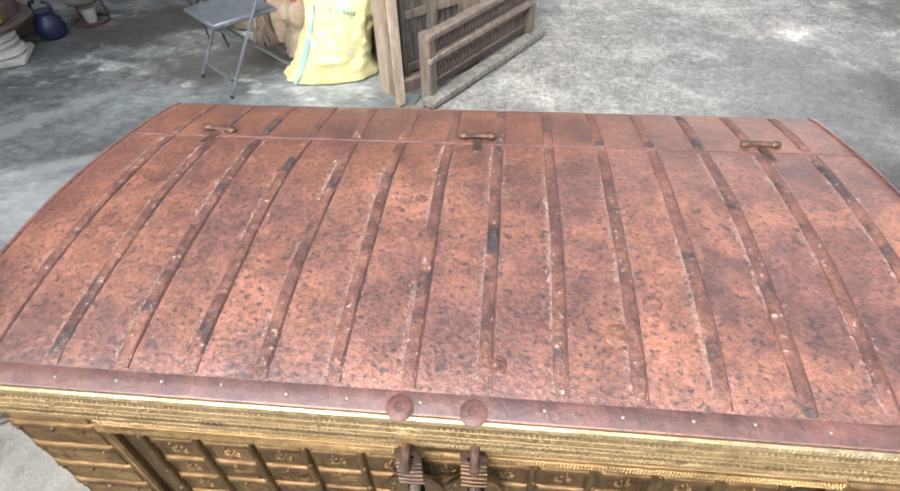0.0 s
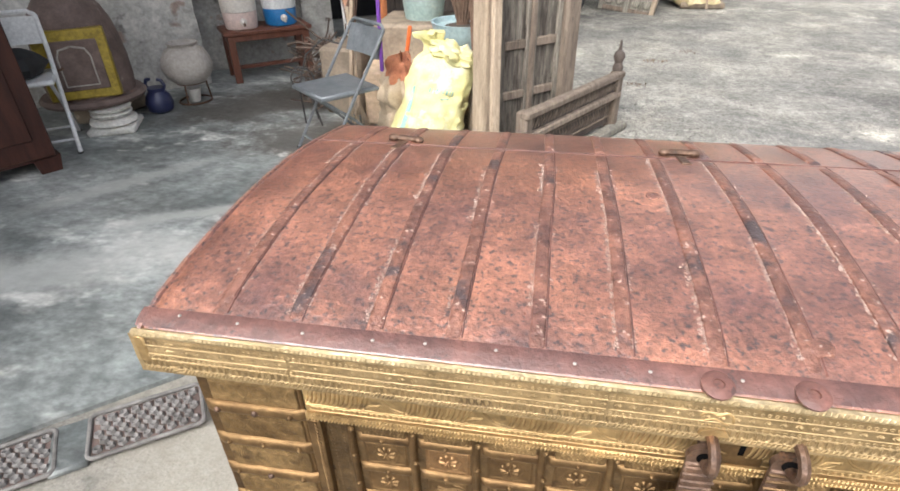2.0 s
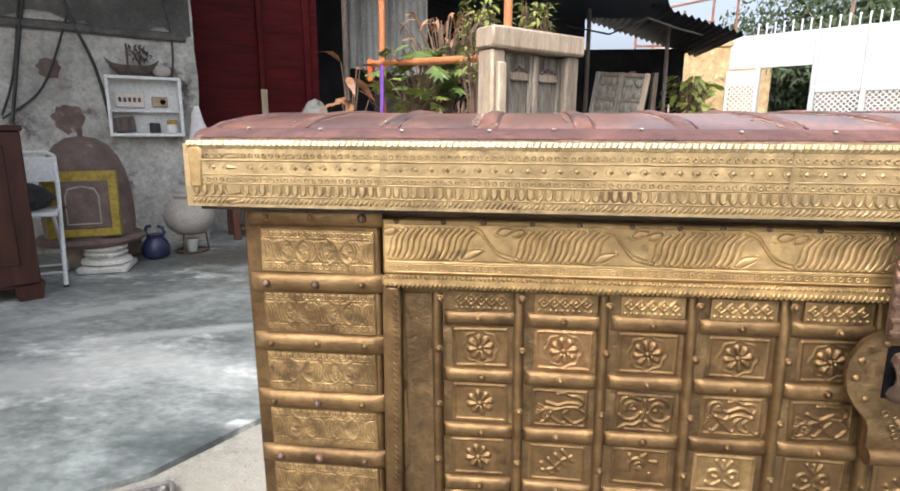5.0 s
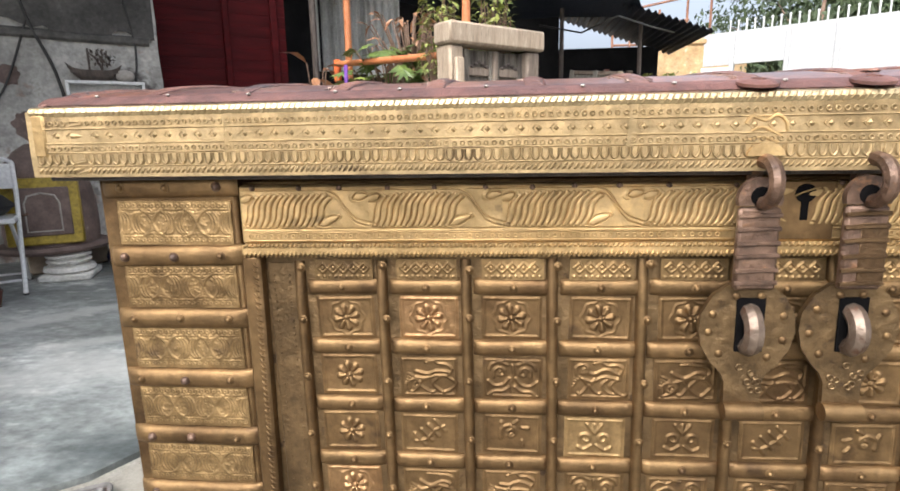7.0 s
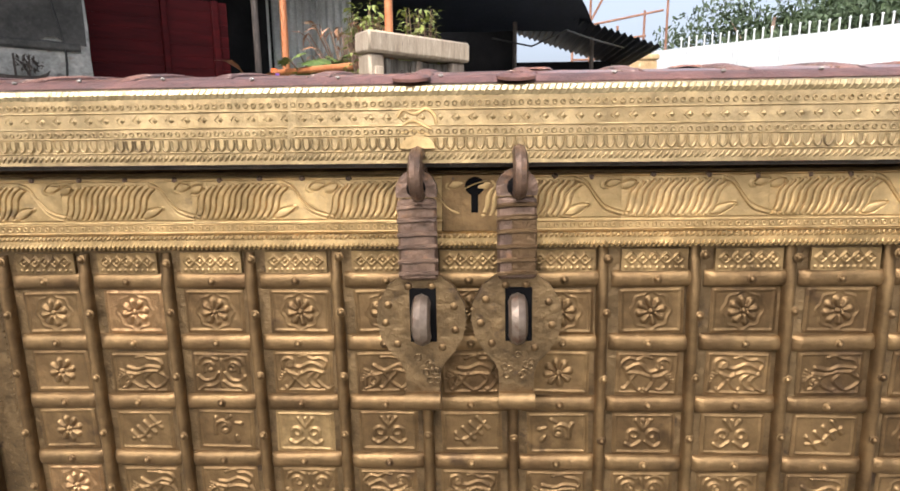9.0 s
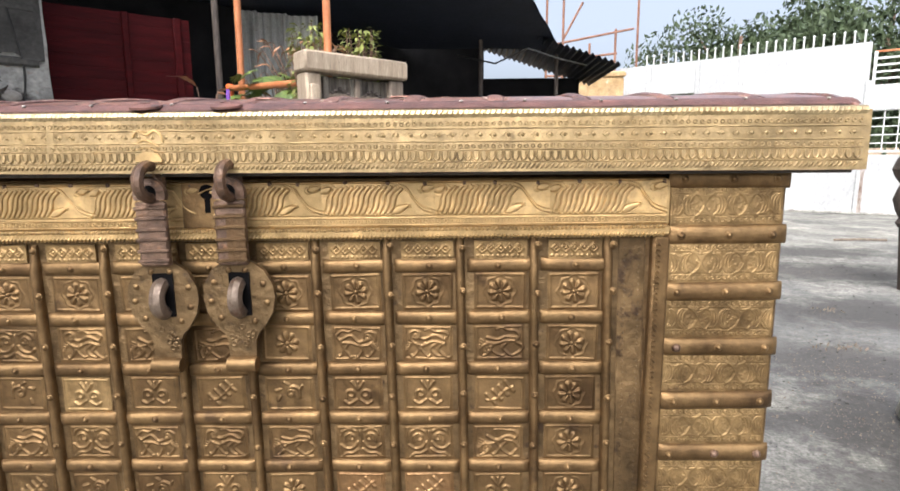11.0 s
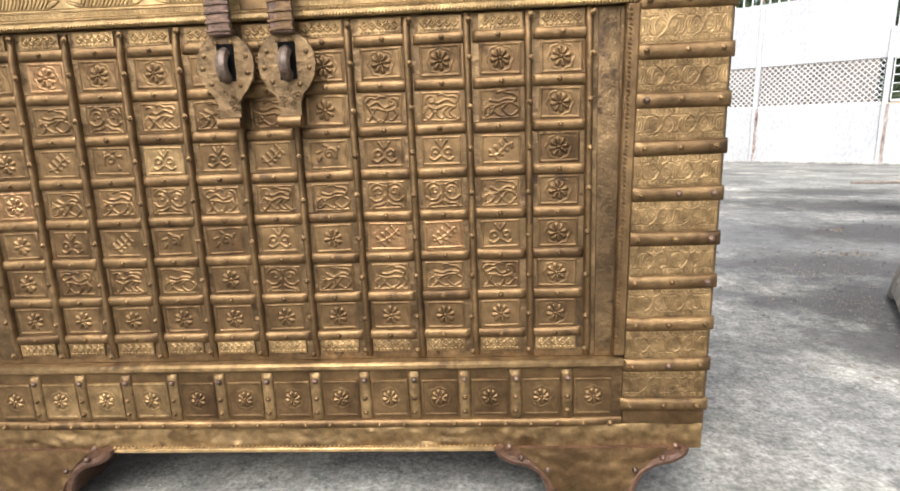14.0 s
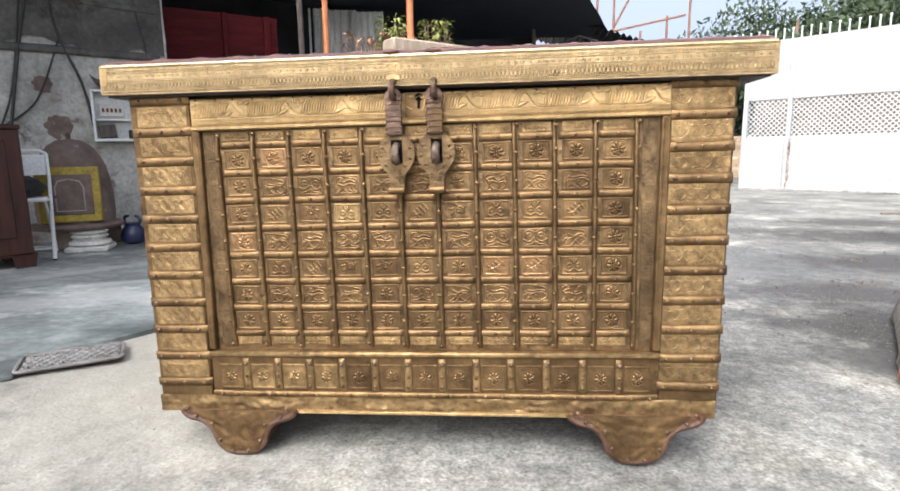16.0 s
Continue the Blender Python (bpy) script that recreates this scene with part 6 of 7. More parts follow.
g = Geo()
leaf_cloud(g, random.Random(4), (0.05, 0, 0.16), (0.09, 0.03, 0.07), 60, 0.02)
g.tube([(0.05, 0, 0.06), (0.06, 0, 0.22)], 0.006, 5).tube([(-0.03, 0, 0.2), (0.11, 0, 0.11)], 0.004, 5)
part("rigging", g, DARK_WOOD, sb, "tangle of small carved pieces")
on_shelf("round_pebble", 0.13, 0.4395, Geo().ball((0, 0, 0.045), (0.065, 0.045, 0.045), 14, 9), TERRACOTTA, "round pale stone on top of the shelf", "stone")
bg = thing("hanging_bag", W38 @ pose(0.235, -0.03, 0.80), "crumpled white plastic bag hanging from a nail", "bag")
part("bag", Geo().sheet(14, 12, lambda u, v: ((0.075 * math.sin(u * 2 * math.pi)) * (1.05 - 0.8 * v ** 1.5) + 0.012 * noise.noise((u * 6, v * 5, 0)), (0.04 * math.cos(u * 2 * math.pi)) * (1.05 - 0.8 * v) + 0.012 * noise.noise((u * 6, v * 5, 4)), 0.30 * v)), PAPER, bg)
part("nail", Geo().tube([(0, 0.03, 0.30), (0, -0.01, 0.305)], 0.004, 5), IRON, bg)
for k, pts in enumerate((((-0.75, 2.9), (-0.72, 2.2), (-0.83, 1.6), (-0.95, 0.95)), ((-0.62, 2.9), (-0.58, 1.9), (-0.42, 1.35), (-0.36, 0.95)), ((-0.70, 2.6), (-0.80, 1.9), (-0.90, 1.3), (-1.0, 1.0)), ((0.10, 3.0), (0.02, 2.2), (0.10, 1.6), (0.08, 1.3)), ((-0.55, 1.7), (-0.75, 1.2), (-1.0, 0.98)))):
    g = Geo()
    stroke(g, pts, 0.012 if k < 2 else 0.008, -0.025, 5, 8)
    tagged(new("wall_cable", g.mesh("wall_cable", CABLE)), "dark cable running down the stained wall", "cable", "wall cables").matrix_world = W38
for x, z, s in ((-0.70, 1.33, 0.07), (-0.62, 0.98, 0.10)):
    ob = tagged(new("plaster_patch", Geo().lathe([(s, 0), (s * 0.95, 0.003), (s * 0.5, 0.006), (0, 0.007)], 40, pose(0, 0, 0, 90), 0.38).mesh("plaster_patch", CLAY)), "rough brown patch on the plaster", "patch", "plaster patches")
    ob.matrix_world = W38 @ pose(x, -0.004, z)

# red shutter, standing stone, tin sheets
g = Geo().sheet(30, 12, lambda u, v: (-0.85 + 1.5 * u, -0.03 - 0.03 * noise.noise((u * 9, v * 5, 2)), 0.595 * v), plan(-2.85, 4.37, 38))
g.box((-0.1, 0.06, 0.295), (1.5, 0.14, 0.59), plan(-2.85, 4.37, 38))
structure("wall_low", g, WHITEWASH, "low stained rubble wall under the shutter", "wall")
shut = thing("red_shutter", plan(-2.85, 4.37, 38), "dark red painted slatted shutter", "shutter")
for i in range(16):
    part("slat", Geo().box((0, 0.001 * (i % 2), 0.64 + 0.098 * i), (1.22, 0.03, 0.0975), ch=0.001), RED_SHEET, shut)
for x, w in ((0.08, 0.05), (0.50, 0.06), (-0.60, 0.05)):
    part("upright", Geo().box((x, -0.035, 1.375), (w, 0.04, 1.57), ch=0.006), RED_SHEET, shut)
part("pale_batten", Geo().box((0.085, -0.06, 1.0), (0.055, 0.02, 0.55), ch=0.004), PALE_WOOD, shut, "pale unpainted batten")
ss = tagged(new("standing_stone", Geo().prism([(-0.13, 0), (0.13, 0), (0.125, 1.0), (0.10, 1.11), (0.05, 1.17), (0.0, 1.19), (-0.06, 1.16), (-0.11, 1.08), (-0.13, 0.95)], -0.04, 0.04).mesh("standing_stone", OLD_STONE)), "grey-white upright stone slab with a rounded top", "stone slab")
ss.matrix_world = plan(-2.33, 4.52, 30, 0.009)
for i in range(5):
    t = tagged(new("tin_sheet", Geo().sheet(24, 2, lambda u, v: ((u - 0.5) * 0.42, 0.02 * math.sin(u * 2 * math.pi * 5), 1.05 * v)).mesh("tin_sheet", TIN)), "pale corrugated tin sheet hung at the back of the shed", "tin sheet", "tin sheets")
    t.matrix_world = pose(-3.45 + 0.40 * i, 6.75 - 0.04 * i, 1.80 - 0.05 * i, 0, 0, 8 + 3 * (i % 2))
tb = thing("plank_screen", pose(-2.4, 6.9, 0.009), "dark boards below the tin sheets", "screen")
for i in range(7):
    part("board", Geo().box((-0.9 + 0.3 * i, 0, 0.85), (0.295, 0.03, 1.7), ch=0.004), DARK_WOOD, tb)

# ---- things along the slab's edge: sack, brooms, stones, pots ----
bag = thing("woven_sack", plan(-0.945, 2.60, 12, 0.009), "full yellow woven plastic sack, crumpled and tied at the top", "sack")


def sack_point(u, v):
    a = 2 * math.pi * u
    if v < 0.06:
        w, d, z = 0.10 + 2.9 * v, 0.06 + 1.5 * v, 0.012 * v / 0.06
    elif v < 0.78:
        s = (v - 0.06) / 0.72
        w, d, z = 0.218 - 0.045 * s ** 1.5 + 0.010 * math.sin(s * 9) + 0.055 * math.exp(-(s / 0.09) ** 2), 0.15 + 0.02 * math.sin(3 * s) - 0.04 * s ** 2, 0.012 + 0.48 * s
    else:
        s = (v - 0.78) / 0.22
        w, d, z = 0.177 * math.cos(s * 1.55), 0.11 * math.cos(s * 1.55), 0.492 + 0.085 * math.sin(s * 1.57)
    x, y = w * math.copysign(abs(math.cos(a)) ** 0.75, math.cos(a)), d * math.copysign(abs(math.sin(a)) ** 0.75, math.sin(a))
    q = 0.030 * noise.noise((2.5 * math.cos(a), 2.5 * math.sin(a), 6 * v)) + 0.034 * noise.noise((3 * math.cos(a) + 3 * v, 3 * math.sin(a), 19 * v)) + 0.012 * noise.noise((12 * math.cos(a), 12 * math.sin(a), 40 * v))
    return (x * (1 + 2.2 * q) - 0.035 + 0.20 * v, y * (1 + 3.4 * q) + 0.10 * v, z + 0.25 * q * (v > 0.3))


g = Geo().sheet(44, 34, sack_point)
part("sack_body", g, SACK, bag)


def neck_point(u, v):
    a = 2 * math.pi * u
    r = (0.125 - 0.080 * math.sin(min(v, 0.6) / 0.6 * 1.57) + 0.03 * max(0, v - 0.6) / 0.4) * (1.0 if v < 0.97 else 0.2)
    q = 1 + 0.45 * noise.noise((3 * math.cos(a), 3 * math.sin(a), v * 3)) + 0.25 * math.sin(7 * a + 5 * v)
    return (r * q * math.cos(a) + 0.10 - 0.06 * v, r * q * math.sin(a) * 0.7 + 0.09, 0.49 + 0.185 * v + 0.02 * noise.noise((2 * math.cos(a), 2 * math.sin(a), v * 4)))


def flap_point(u, v):
    """The loose mouth of the sack, folded over and hanging down one shoulder."""
    a, b = 2 * math.pi * u, math.pi * v
    c = Vector((math.sin(b) * math.cos(a), math.sin(b) * math.sin(a), math.cos(b)))
    q = 1 + 0.5 * noise.noise(c * 2.2) + 0.22 * noise.noise(c * 6.5)
    return (0.185 + 0.125 * q * c.x, 0.045 + 0.085 * q * c.y, 0.545 + 0.065 * q * c.z - 0.45 * 0.125 * c.x)


part("gathered_top", Geo().sheet(56, 24, neck_point), SACK, bag, "gathered torn mouth of the sack")
part("folded_flap", Geo().sheet(48, 24, flap_point), SACK, bag, "loose folded flap of the sack's mouth")


def printed(name, u0, u1, v0, v1, mat, label=""):
    """A printed mark lying on the sack's face."""
    g = Geo().sheet(8, 6, lambda u, v: tuple(a + b for a, b in zip(sack_point(u0 + (u1 - u0) * u, v0 + (v1 - v0) * v), (0, -0.006, 0))))
    part(name, g, mat, bag, label)


for i, (a, b) in enumerate(((0.715, 0.722), (0.730, 0.735), (0.742, 0.748), (0.756, 0.760), (0.768, 0.775), (0.782, 0.787), (0.794, 0.800))):
    printed("print_bar", a, b, 0.615 - 0.006 * i, 0.652 - 0.006 * i, TEAL, "teal print bar")
printed("print_bar", 0.755, 0.79, 0.555, 0.567, TEAL, "small teal print bar")
printed("print_stripe", 0.615, 0.645, 0.06, 0.66, TEAL, "teal edge stripe")
for i, (x, y, c, l, tilt) in enumerate(((-1.30, 2.98, PURPLE, 1.32, (-0.03, 0.15)), (-1.17, 2.86, ORANGE_PLASTIC, 0.62, (0.05, 0.2)), (-1.52, 2.95, PALE_WOOD, 0.78, (0.03, 0.14)), (-1.47, 2.98, PALE_WOOD, 0.72, (-0.06, 0.12)))):
    b = thing("broom", pose(x, y, 0.009), ("purple-handled broom", "orange-handled broom", "pale wooden stick broom", "pale wooden stick broom")[i] + " leaning among the stones", "broom", "brooms")
    part("handle", Geo().tube([(0, 0, 0.12), (tilt[0], tilt[1], l)], 0.013, 8), c, b)
    g = Geo()
    for k in range(26):
        a = random.uniform(0, 6.3)
        g.tube([(0, 0, 0.16), (0.06 * math.cos(a), 0.03 * math.sin(a), 0.0)], 0.003, 4)
    part("brush", g, JUTE, b, kind="stuff")
stones = [(-1.13, 3.55, 0.62, 0.52, 0.58, 0), (-0.58, 3.55, 0.46, 0.52, 0.58, 2), (-0.80, 3.08, 0.42, 0.36, 0.445, -3), (-0.60, 2.76, 0.22, 0.10, 0.44, 12), (-1.28, 3.14, 0.34, 0.30, 0.36, 8), (-1.62, 3.35, 0.30, 0.40, 0.45, -6), (-1.16, 2.98, 0.20, 0.16, 0.22, 25)]
for i, (x, y, w, d, h, a) in enumerate(stones):
    s = thing("stone_block", plan(x, y, a, 0.009), "rough beige sandstone block" if i not in (3,) else "upright beige stone slab beside the sack", "stone", "stone blocks")
    part("block", Geo().box((0, 0, h / 2), (w, d, h), ch=0.02), ROUGH_STONE if i != 4 else BRICK, s)
jb = thing("jute_bag", plan(-1.13, 2.84, 20, 0.009), "slumped beige jute bag with a reddish cloth stuffed in its mouth", "bag")


def bag_point(u, v):
    a = 2 * math.pi * u
    r = (0.115 + 0.10 * min(v / 0.08, 1.0) * (1 - 0.5 * v)) * (1 if v < 0.97 else 0.5)
    q = 1 + 0.40 * noise.noise((1.8 * math.cos(a), 1.8 * math.sin(a), 3.5 * v)) + 0.22 * noise.noise((5 * math.cos(a), 5 * math.sin(a), 9 * v))
    return (0.72 * r * q * math.cos(a), 0.6 * r * q * math.sin(a), 0.40 * v + 0.04 * noise.noise((2 * math.cos(a), 2 * math.sin(a), 3)) * v)


part("sacking", Geo().sheet(44, 26, bag_point), JUTE, jb)
part("cloth", Geo().sheet(30, 16, lambda u, v: tuple(a * b + c for a, b, c in zip((math.sin(3.1416 * v) * math.cos(6.2832 * u), math.sin(3.1416 * v) * math.sin(6.2832 * u), math.cos(3.1416 * v)), [0.085 * (1 + 0.7 * noise.noise((2 * math.cos(6.2832 * u), 2 * math.sin(6.2832 * u), 4 * v)))] * 3, (0.0, 0.0, 0.41)))), RED_CLOTH, jb, "faded orange-red cloth")


def planter(x, y, z, r0, r1, h, mat, label):
    p = thing("plant_pot", pose(x, y, z), label, "plant pot", "plant pots")
    part("pot", Geo().lathe([(r0, 0), (r0 * 1.03, 0.01), (r0 + (r1 - r0) * 0.82, h * 0.84), (r1 * 0.97, h * 0.85), (r1, h * 0.87), (r1 * 1.02, h), (r1 * 0.93, h), (r1 * 0.86, h * 0.9)], 30), mat, p)
    part("soil", Geo().lathe([(r1 * 0.88, h * 0.88), (r1 * 0.5, h * 0.91), (0, h * 0.92)], 20, None, 0.05), SOIL, p)
    return p


planter(-1.137, 3.55, 0.589, 0.127, 0.180, 0.365, POT_GREEN, "large pale green tapered plant pot with a rim")
planter(-0.60, 3.48, 0.589, 0.12, 0.165, 0.325, POT_GREEN, "pale green tapered plant pot behind the old door")
bw_ = thing("bowl_pot", pose(-0.785, 3.08, 0.4545), "pale blue glazed bowl-shaped plant pot", "plant pot")
part("bowl", Geo().lathe([(0.07, 0), (0.075, 0.01), (0.135, 0.045), (0.180, 0.11), (0.190, 0.165), (0.200, 0.20), (0.204, 0.21), (0.188, 0.21), (0.18, 0.18)], 32), POT_BLUE, bw_)
part("soil", Geo().lathe([(0.182, 0.175), (0.0, 0.19)], 20), SOIL, bw_)
dt = thing("dry_stems", pose(-0.80, 3.10, 0.63), "bundle of dry brown stems in the bowl pot", "dry plant")
g = Geo()
rnd = random.Random(8)
for k in range(60):
    a, q = rnd.uniform(0, 6.3), rnd.uniform(0.01, 0.10)
    x, y = q * math.cos(a) * 0.7, q * math.sin(a) * 0.7
    g.tube([(x * 0.5, y * 0.5, 0), (x * 1.2 + rnd.uniform(-0.03, 0.03), y * 1.2, rnd.uniform(0.15, 0.25)), (x * 2.4 + rnd.uniform(-0.07, 0.07), y * 2 + rnd.uniform(-0.05, 0.05), rnd.uniform(0.3, 0.48))], rnd.uniform(0.003, 0.006), 4)
part("stem_tangle", g, TWIG, dt, kind="stuff")


def lobed_leaf(g, m, s):
    """A lobed leaf of size s lying along local y."""
    pts = []
    for i in range(9):
        a = -2.3 + 4.6 * i / 8
        pts.append((0.85 * s * math.sin(a) * (0.75 + 0.25 * (i % 2 == 0)), s * (0.45 + 0.6 * math.cos(a)), -0.18 * s * abs(math.sin(a))))
        if i < 8:
            a += 0.29
            pts.append((0.38 * s * math.sin(a), s * (0.42 + 0.32 * math.cos(a)), -0.04 * s))
    v = [(0, 0.40 * s, 0.05 * s), (0, 0, 0)] + pts
    g.add(v, [(0, i, i + 1) for i in range(2, len(v) - 1)] + [(0, len(v) - 1, 1), (0, 1, 2)], m)


def leafy_plant(x, y, z, h, r, count, size, mat, label, seed, lobed=True, stem_mat=TWIG, width=0.22, low=0.35):
    rnd = random.Random(seed)
    p = thing("potted_plant", pose(x, y, z), label, "plant", "potted plants")
    st_, lv = Geo(), Geo()
    for i in range(count):
        a, q = rnd.uniform(0, 6.3), r * rnd.random() ** 0.6
        c = Vector((q * math.cos(a), q * math.sin(a), h * rnd.uniform(low, 1.0)))
        if i % 4 == 0 or count < 130:
            st_.tube([(c.x * 0.15, c.y * 0.15, 0), (c.x * 0.5, c.y * 0.5, c.z * 0.7), tuple(c)], 0.0045 if count < 130 else 0.0022, 4)
        m = Matrix.Translation(c) @ Euler((rnd.uniform(-0.9, 0.5), rnd.uniform(-0.5, 0.5), a - 1.57 + rnd.uniform(-0.6, 0.6))).to_matrix().to_4x4()
        if lobed:
            lobed_leaf(lv, m, size * rnd.uniform(0.6, 1.2))
        else:
            s = size * rnd.uniform(0.7, 1.3)
            k_ = width * s
            lv.add([(0, 0, 0), (0.8 * k_, 0.22 * s, 0.05 * s), (k_, 0.5 * s, 0.05 * s), (0, s, -0.22 * s), (-k_, 0.5 * s, 0.05 * s), (-0.8 * k_, 0.22 * s, 0.05 * s), (0, 0.28 * s, 0.02 * s), (0, 0.6 * s, 0.0)],
                   [(0, 1, 6), (1, 2, 7, 6), (2, 3, 7), (3, 4, 7), (4, 5, 6, 7), (5, 0, 6)], m)
    part("stem_tangle", st_, stem_mat, p, kind="stuff")
    part("foliage", lv, mat, p, smooth=0, kind="stuff")


leafy_plant(-1.14, 3.55, 0.91, 0.60, 0.26, 60, 0.15, LEAF, "bushy plant with big lobed green leaves in a pale pot", 1)
leafy_plant(-1.20, 3.42, 0.91, 0.36, 0.22, 16, 0.15, LEAF_LIGHT, "yellow-green lobed leaves low in the pale pot", 2)
leafy_plant(-0.60, 3.45, 0.88, 0.62, 0.20, 120, 0.055, LEAF_LIGHT, "small-leaved plant in a pot behind the old door", 3, False)
leafy_plant(-0.665, 2.74, 0.449, 1.20, 0.11, 300, 0.045, LEAF_LIGHT, "tall thin small-leaved vine behind the old door", 13, False, low=0.62)
leafy_plant(-0.36, 2.78, 0.0, 1.62, 0.11, 300, 0.045, LEAF_LIGHT, "tall thin small-leaved vine behind the old door", 14, False, low=0.78)
leafy_plant(-1.02, 3.75, 0.92, 0.85, 0.30, 110, 0.12, LEAF_RED, "narrow reddish-leaved plant among the pots", 4, False, width=0.12)
leafy_plant(-1.70, 3.62, 0.465, 0.98, 0.15, 16, 0.24, LEAF_RED, "orange-red long-leaved plant beside the pipe", 6, False, width=0.13)
# orange pipe rack
pr = thing("pipe_rack", pose(0, 0, 0), "orange painted pipe rack beside the plants", "pipe rack")
part("upright", Geo().tube([(-1.475, 3.72, 0.009), (-1.475, 3.72, 2.62)], 0.026, 10), ORANGE, pr)
part("rail", Geo().tube([(-1.56, 3.70, 1.408), (-0.52, 2.56, 1.30)], 0.022, 10), ORANGE, pr)
part("upright", Geo().tube([(-0.50, 2.545, 0.004), (-0.50, 2.545, 2.3)], 0.022, 10), ORANGE, pr)
part("bracket", Geo().box((-1.56, 3.70, 1.36), (0.045, 0.05, 0.16), ch=0.006), ORANGE_PLASTIC, pr)
lb = tagged(new("lamp_box", Geo().box((0, 0, 0), (0.16, 0.10, 0.08), ch=0.01).mesh("lamp_box", PAPER)), "white box fixed at the top of the orange pipe", "box")
lb.location = (-0.42, 2.60, 1.80)

tg = thing("twig_heap", plan(-1.78, 3.42, 20, 0.009), "heap of dry dark twigs and brush beside the bench", "twigs")
g = Geo()
rnd = random.Random(31)
for k in range(130):
    a, q, z = rnd.uniform(0, 6.3), rnd.uniform(0.02, 0.26), rnd.uniform(0.02, 0.42)
    p = Vector((q * math.cos(a), q * math.sin(a) * 0.6, z))
    d = Vector((rnd.gauss(0, 0.13), rnd.gauss(0, 0.08), rnd.gauss(0, 0.08)))
    e = Vector((rnd.gauss(0, 0.05), rnd.gauss(0, 0.04), rnd.gauss(0, 0.05)))
    P = [p - d, p + e, p + d]
    g.tube([(v.x, v.y, max(v.z, 0.006)) for v in P], rnd.uniform(0.003, 0.008), 4)
part("twig_tangle", g, DARK_TWIG, tg, kind="stuff")
wr = thing("wire_stand", plan(-1.83, 2.95, 10, 0.009), "thin black wire plant stand with ring hoops", "stand")
part("hoop", Geo().ring((0, 0, 0.30), 0.075, 0.006, 20, 6), CABLE, wr)
part("arch", Geo().tube([(-0.02, 0, 0.0), (-0.03, 0, 0.25), (0.04, 0.02, 0.45), (0.16, 0.04, 0.54), (0.27, 0.06, 0.50)], 0.006, 6), CABLE, wr)
for x, y in ((0.05, 0.08), (0.10, -0.05)):
    part("leg", Geo().tube([(x, y, 0.0), (x * 0.4, y * 0.4, 0.235)], 0.006, 6), CABLE, wr)
pe = tagged(new("pipe_elbow", Geo().tube([(0, 0, 0), (0.0, 0, 0.72), (-0.012, 0, 0.755), (-0.04, 0, 0.77), (-0.11, 0, 0.772)], 0.016, 8).mesh("pipe_elbow", PAPER)), "white plastic water pipe with an elbow beside the plants", "pipe")
pe.location = (-1.92, 4.10, 0.0)

# ---- the old door and the carved frame ----
D40 = plan(-0.605, 2.375, 42.5)
dd = thing("old_door", D40, "small weathered double-leaf wooden door in its thick frame", "door")
part("jamb", Geo().box((0.045, 0, 0.66), (0.09, 0.12, 1.32), ch=0.012), PALE_WOOD, dd, "pale left jamb")
part("jamb", Geo().box((0.575, 0, 0.66), (0.10, 0.12, 1.32), ch=0.012), OLD_WOOD, dd)
part("lintel", Geo().box((0.313, -0.01, 1.375), (0.655, 0.15, 0.105), ch=0.012), PALE_WOOD, dd, "thick bleached lintel")
part("threshold", Geo().box((0.313, 0, 0.04), (0.60, 0.12, 0.08), ch=0.01), OLD_WOOD, dd)
for k in range(2):
    x0 = 0.115 + 0.208 * k
    leaf = part("door_leaf", Geo().box((x0 + 0.102, 0.01, 0.69), (0.200, 0.03, 1.24), ch=0.004), DOOR_WOOD, dd)
    for dx in (0.018, 0.186):
        part("stile", Geo().box((x0 + dx, -0.014, 0.69), (0.034, 0.022, 1.24), ch=0.005), DOOR_WOOD, leaf)
    for z in (0.12, 0.40, 0.66, 0.94, 1.20):
        part("cross_rail", Geo().box((x0 + 0.102, -0.014, z), (0.14, 0.020, 0.045), ch=0.005), OLD_WOOD, leaf)
    g = Geo()
    for i in range(5):
        g.ball((x0 + 0.055 + 0.024 * i, -0.022, 1.225 + 0.012 * (2 - abs(i - 2))), (0.012, 0.01, 0.01), 7, 5)
    part("carved_crest", g, DARK_WOOD, leaf)
part("meeting_bar", Geo().box((0.322, -0.028, 0.69), (0.034, 0.022, 1.24), ch=0.006), OLD_WOOD, dd)
F58 = plan(-0.370, 2.325, 57.5)
fr = thing("cart_side", F58, "weathered carved wooden cart side with rails and a finial", "cart side")
part("ground_plank", Geo().box((0.50, -0.055, 0.026), (1.12, 0.080, 0.045), ch=0.008), GREY_WOOD, fr)
part("upper_rail", Geo().box((0.49, -0.030, 0.362), (1.03, 0.060, 0.042), ch=0.010), OLD_WOOD, fr)
part("lower_rail", Geo().box((0.49, -0.026, 0.238), (1.02, 0.055, 0.040), ch=0.010), OLD_WOOD, fr)
part("carved_rail", Geo().box((0.49, -0.004, 0.300), (1.0, 0.040, 0.090), ch=0.004), DARK_WOOD, fr, "dark rail carved with leaning leaves")
part("panel", Geo().box((0.49, 0.012, 0.140), (0.98, 0.03, 0.185), ch=0.004), DARK_WOOD, fr)
g = Geo()
for i in range(46):
    for z in (0.098, 0.185):
        g.ball((0.035 + 0.0202 * i, -0.006, z), (0.0085, 0.010, 0.0085), 6, 5)
part("beading", g, OLD_WOOD, fr, kind="stuff")
g = Geo()
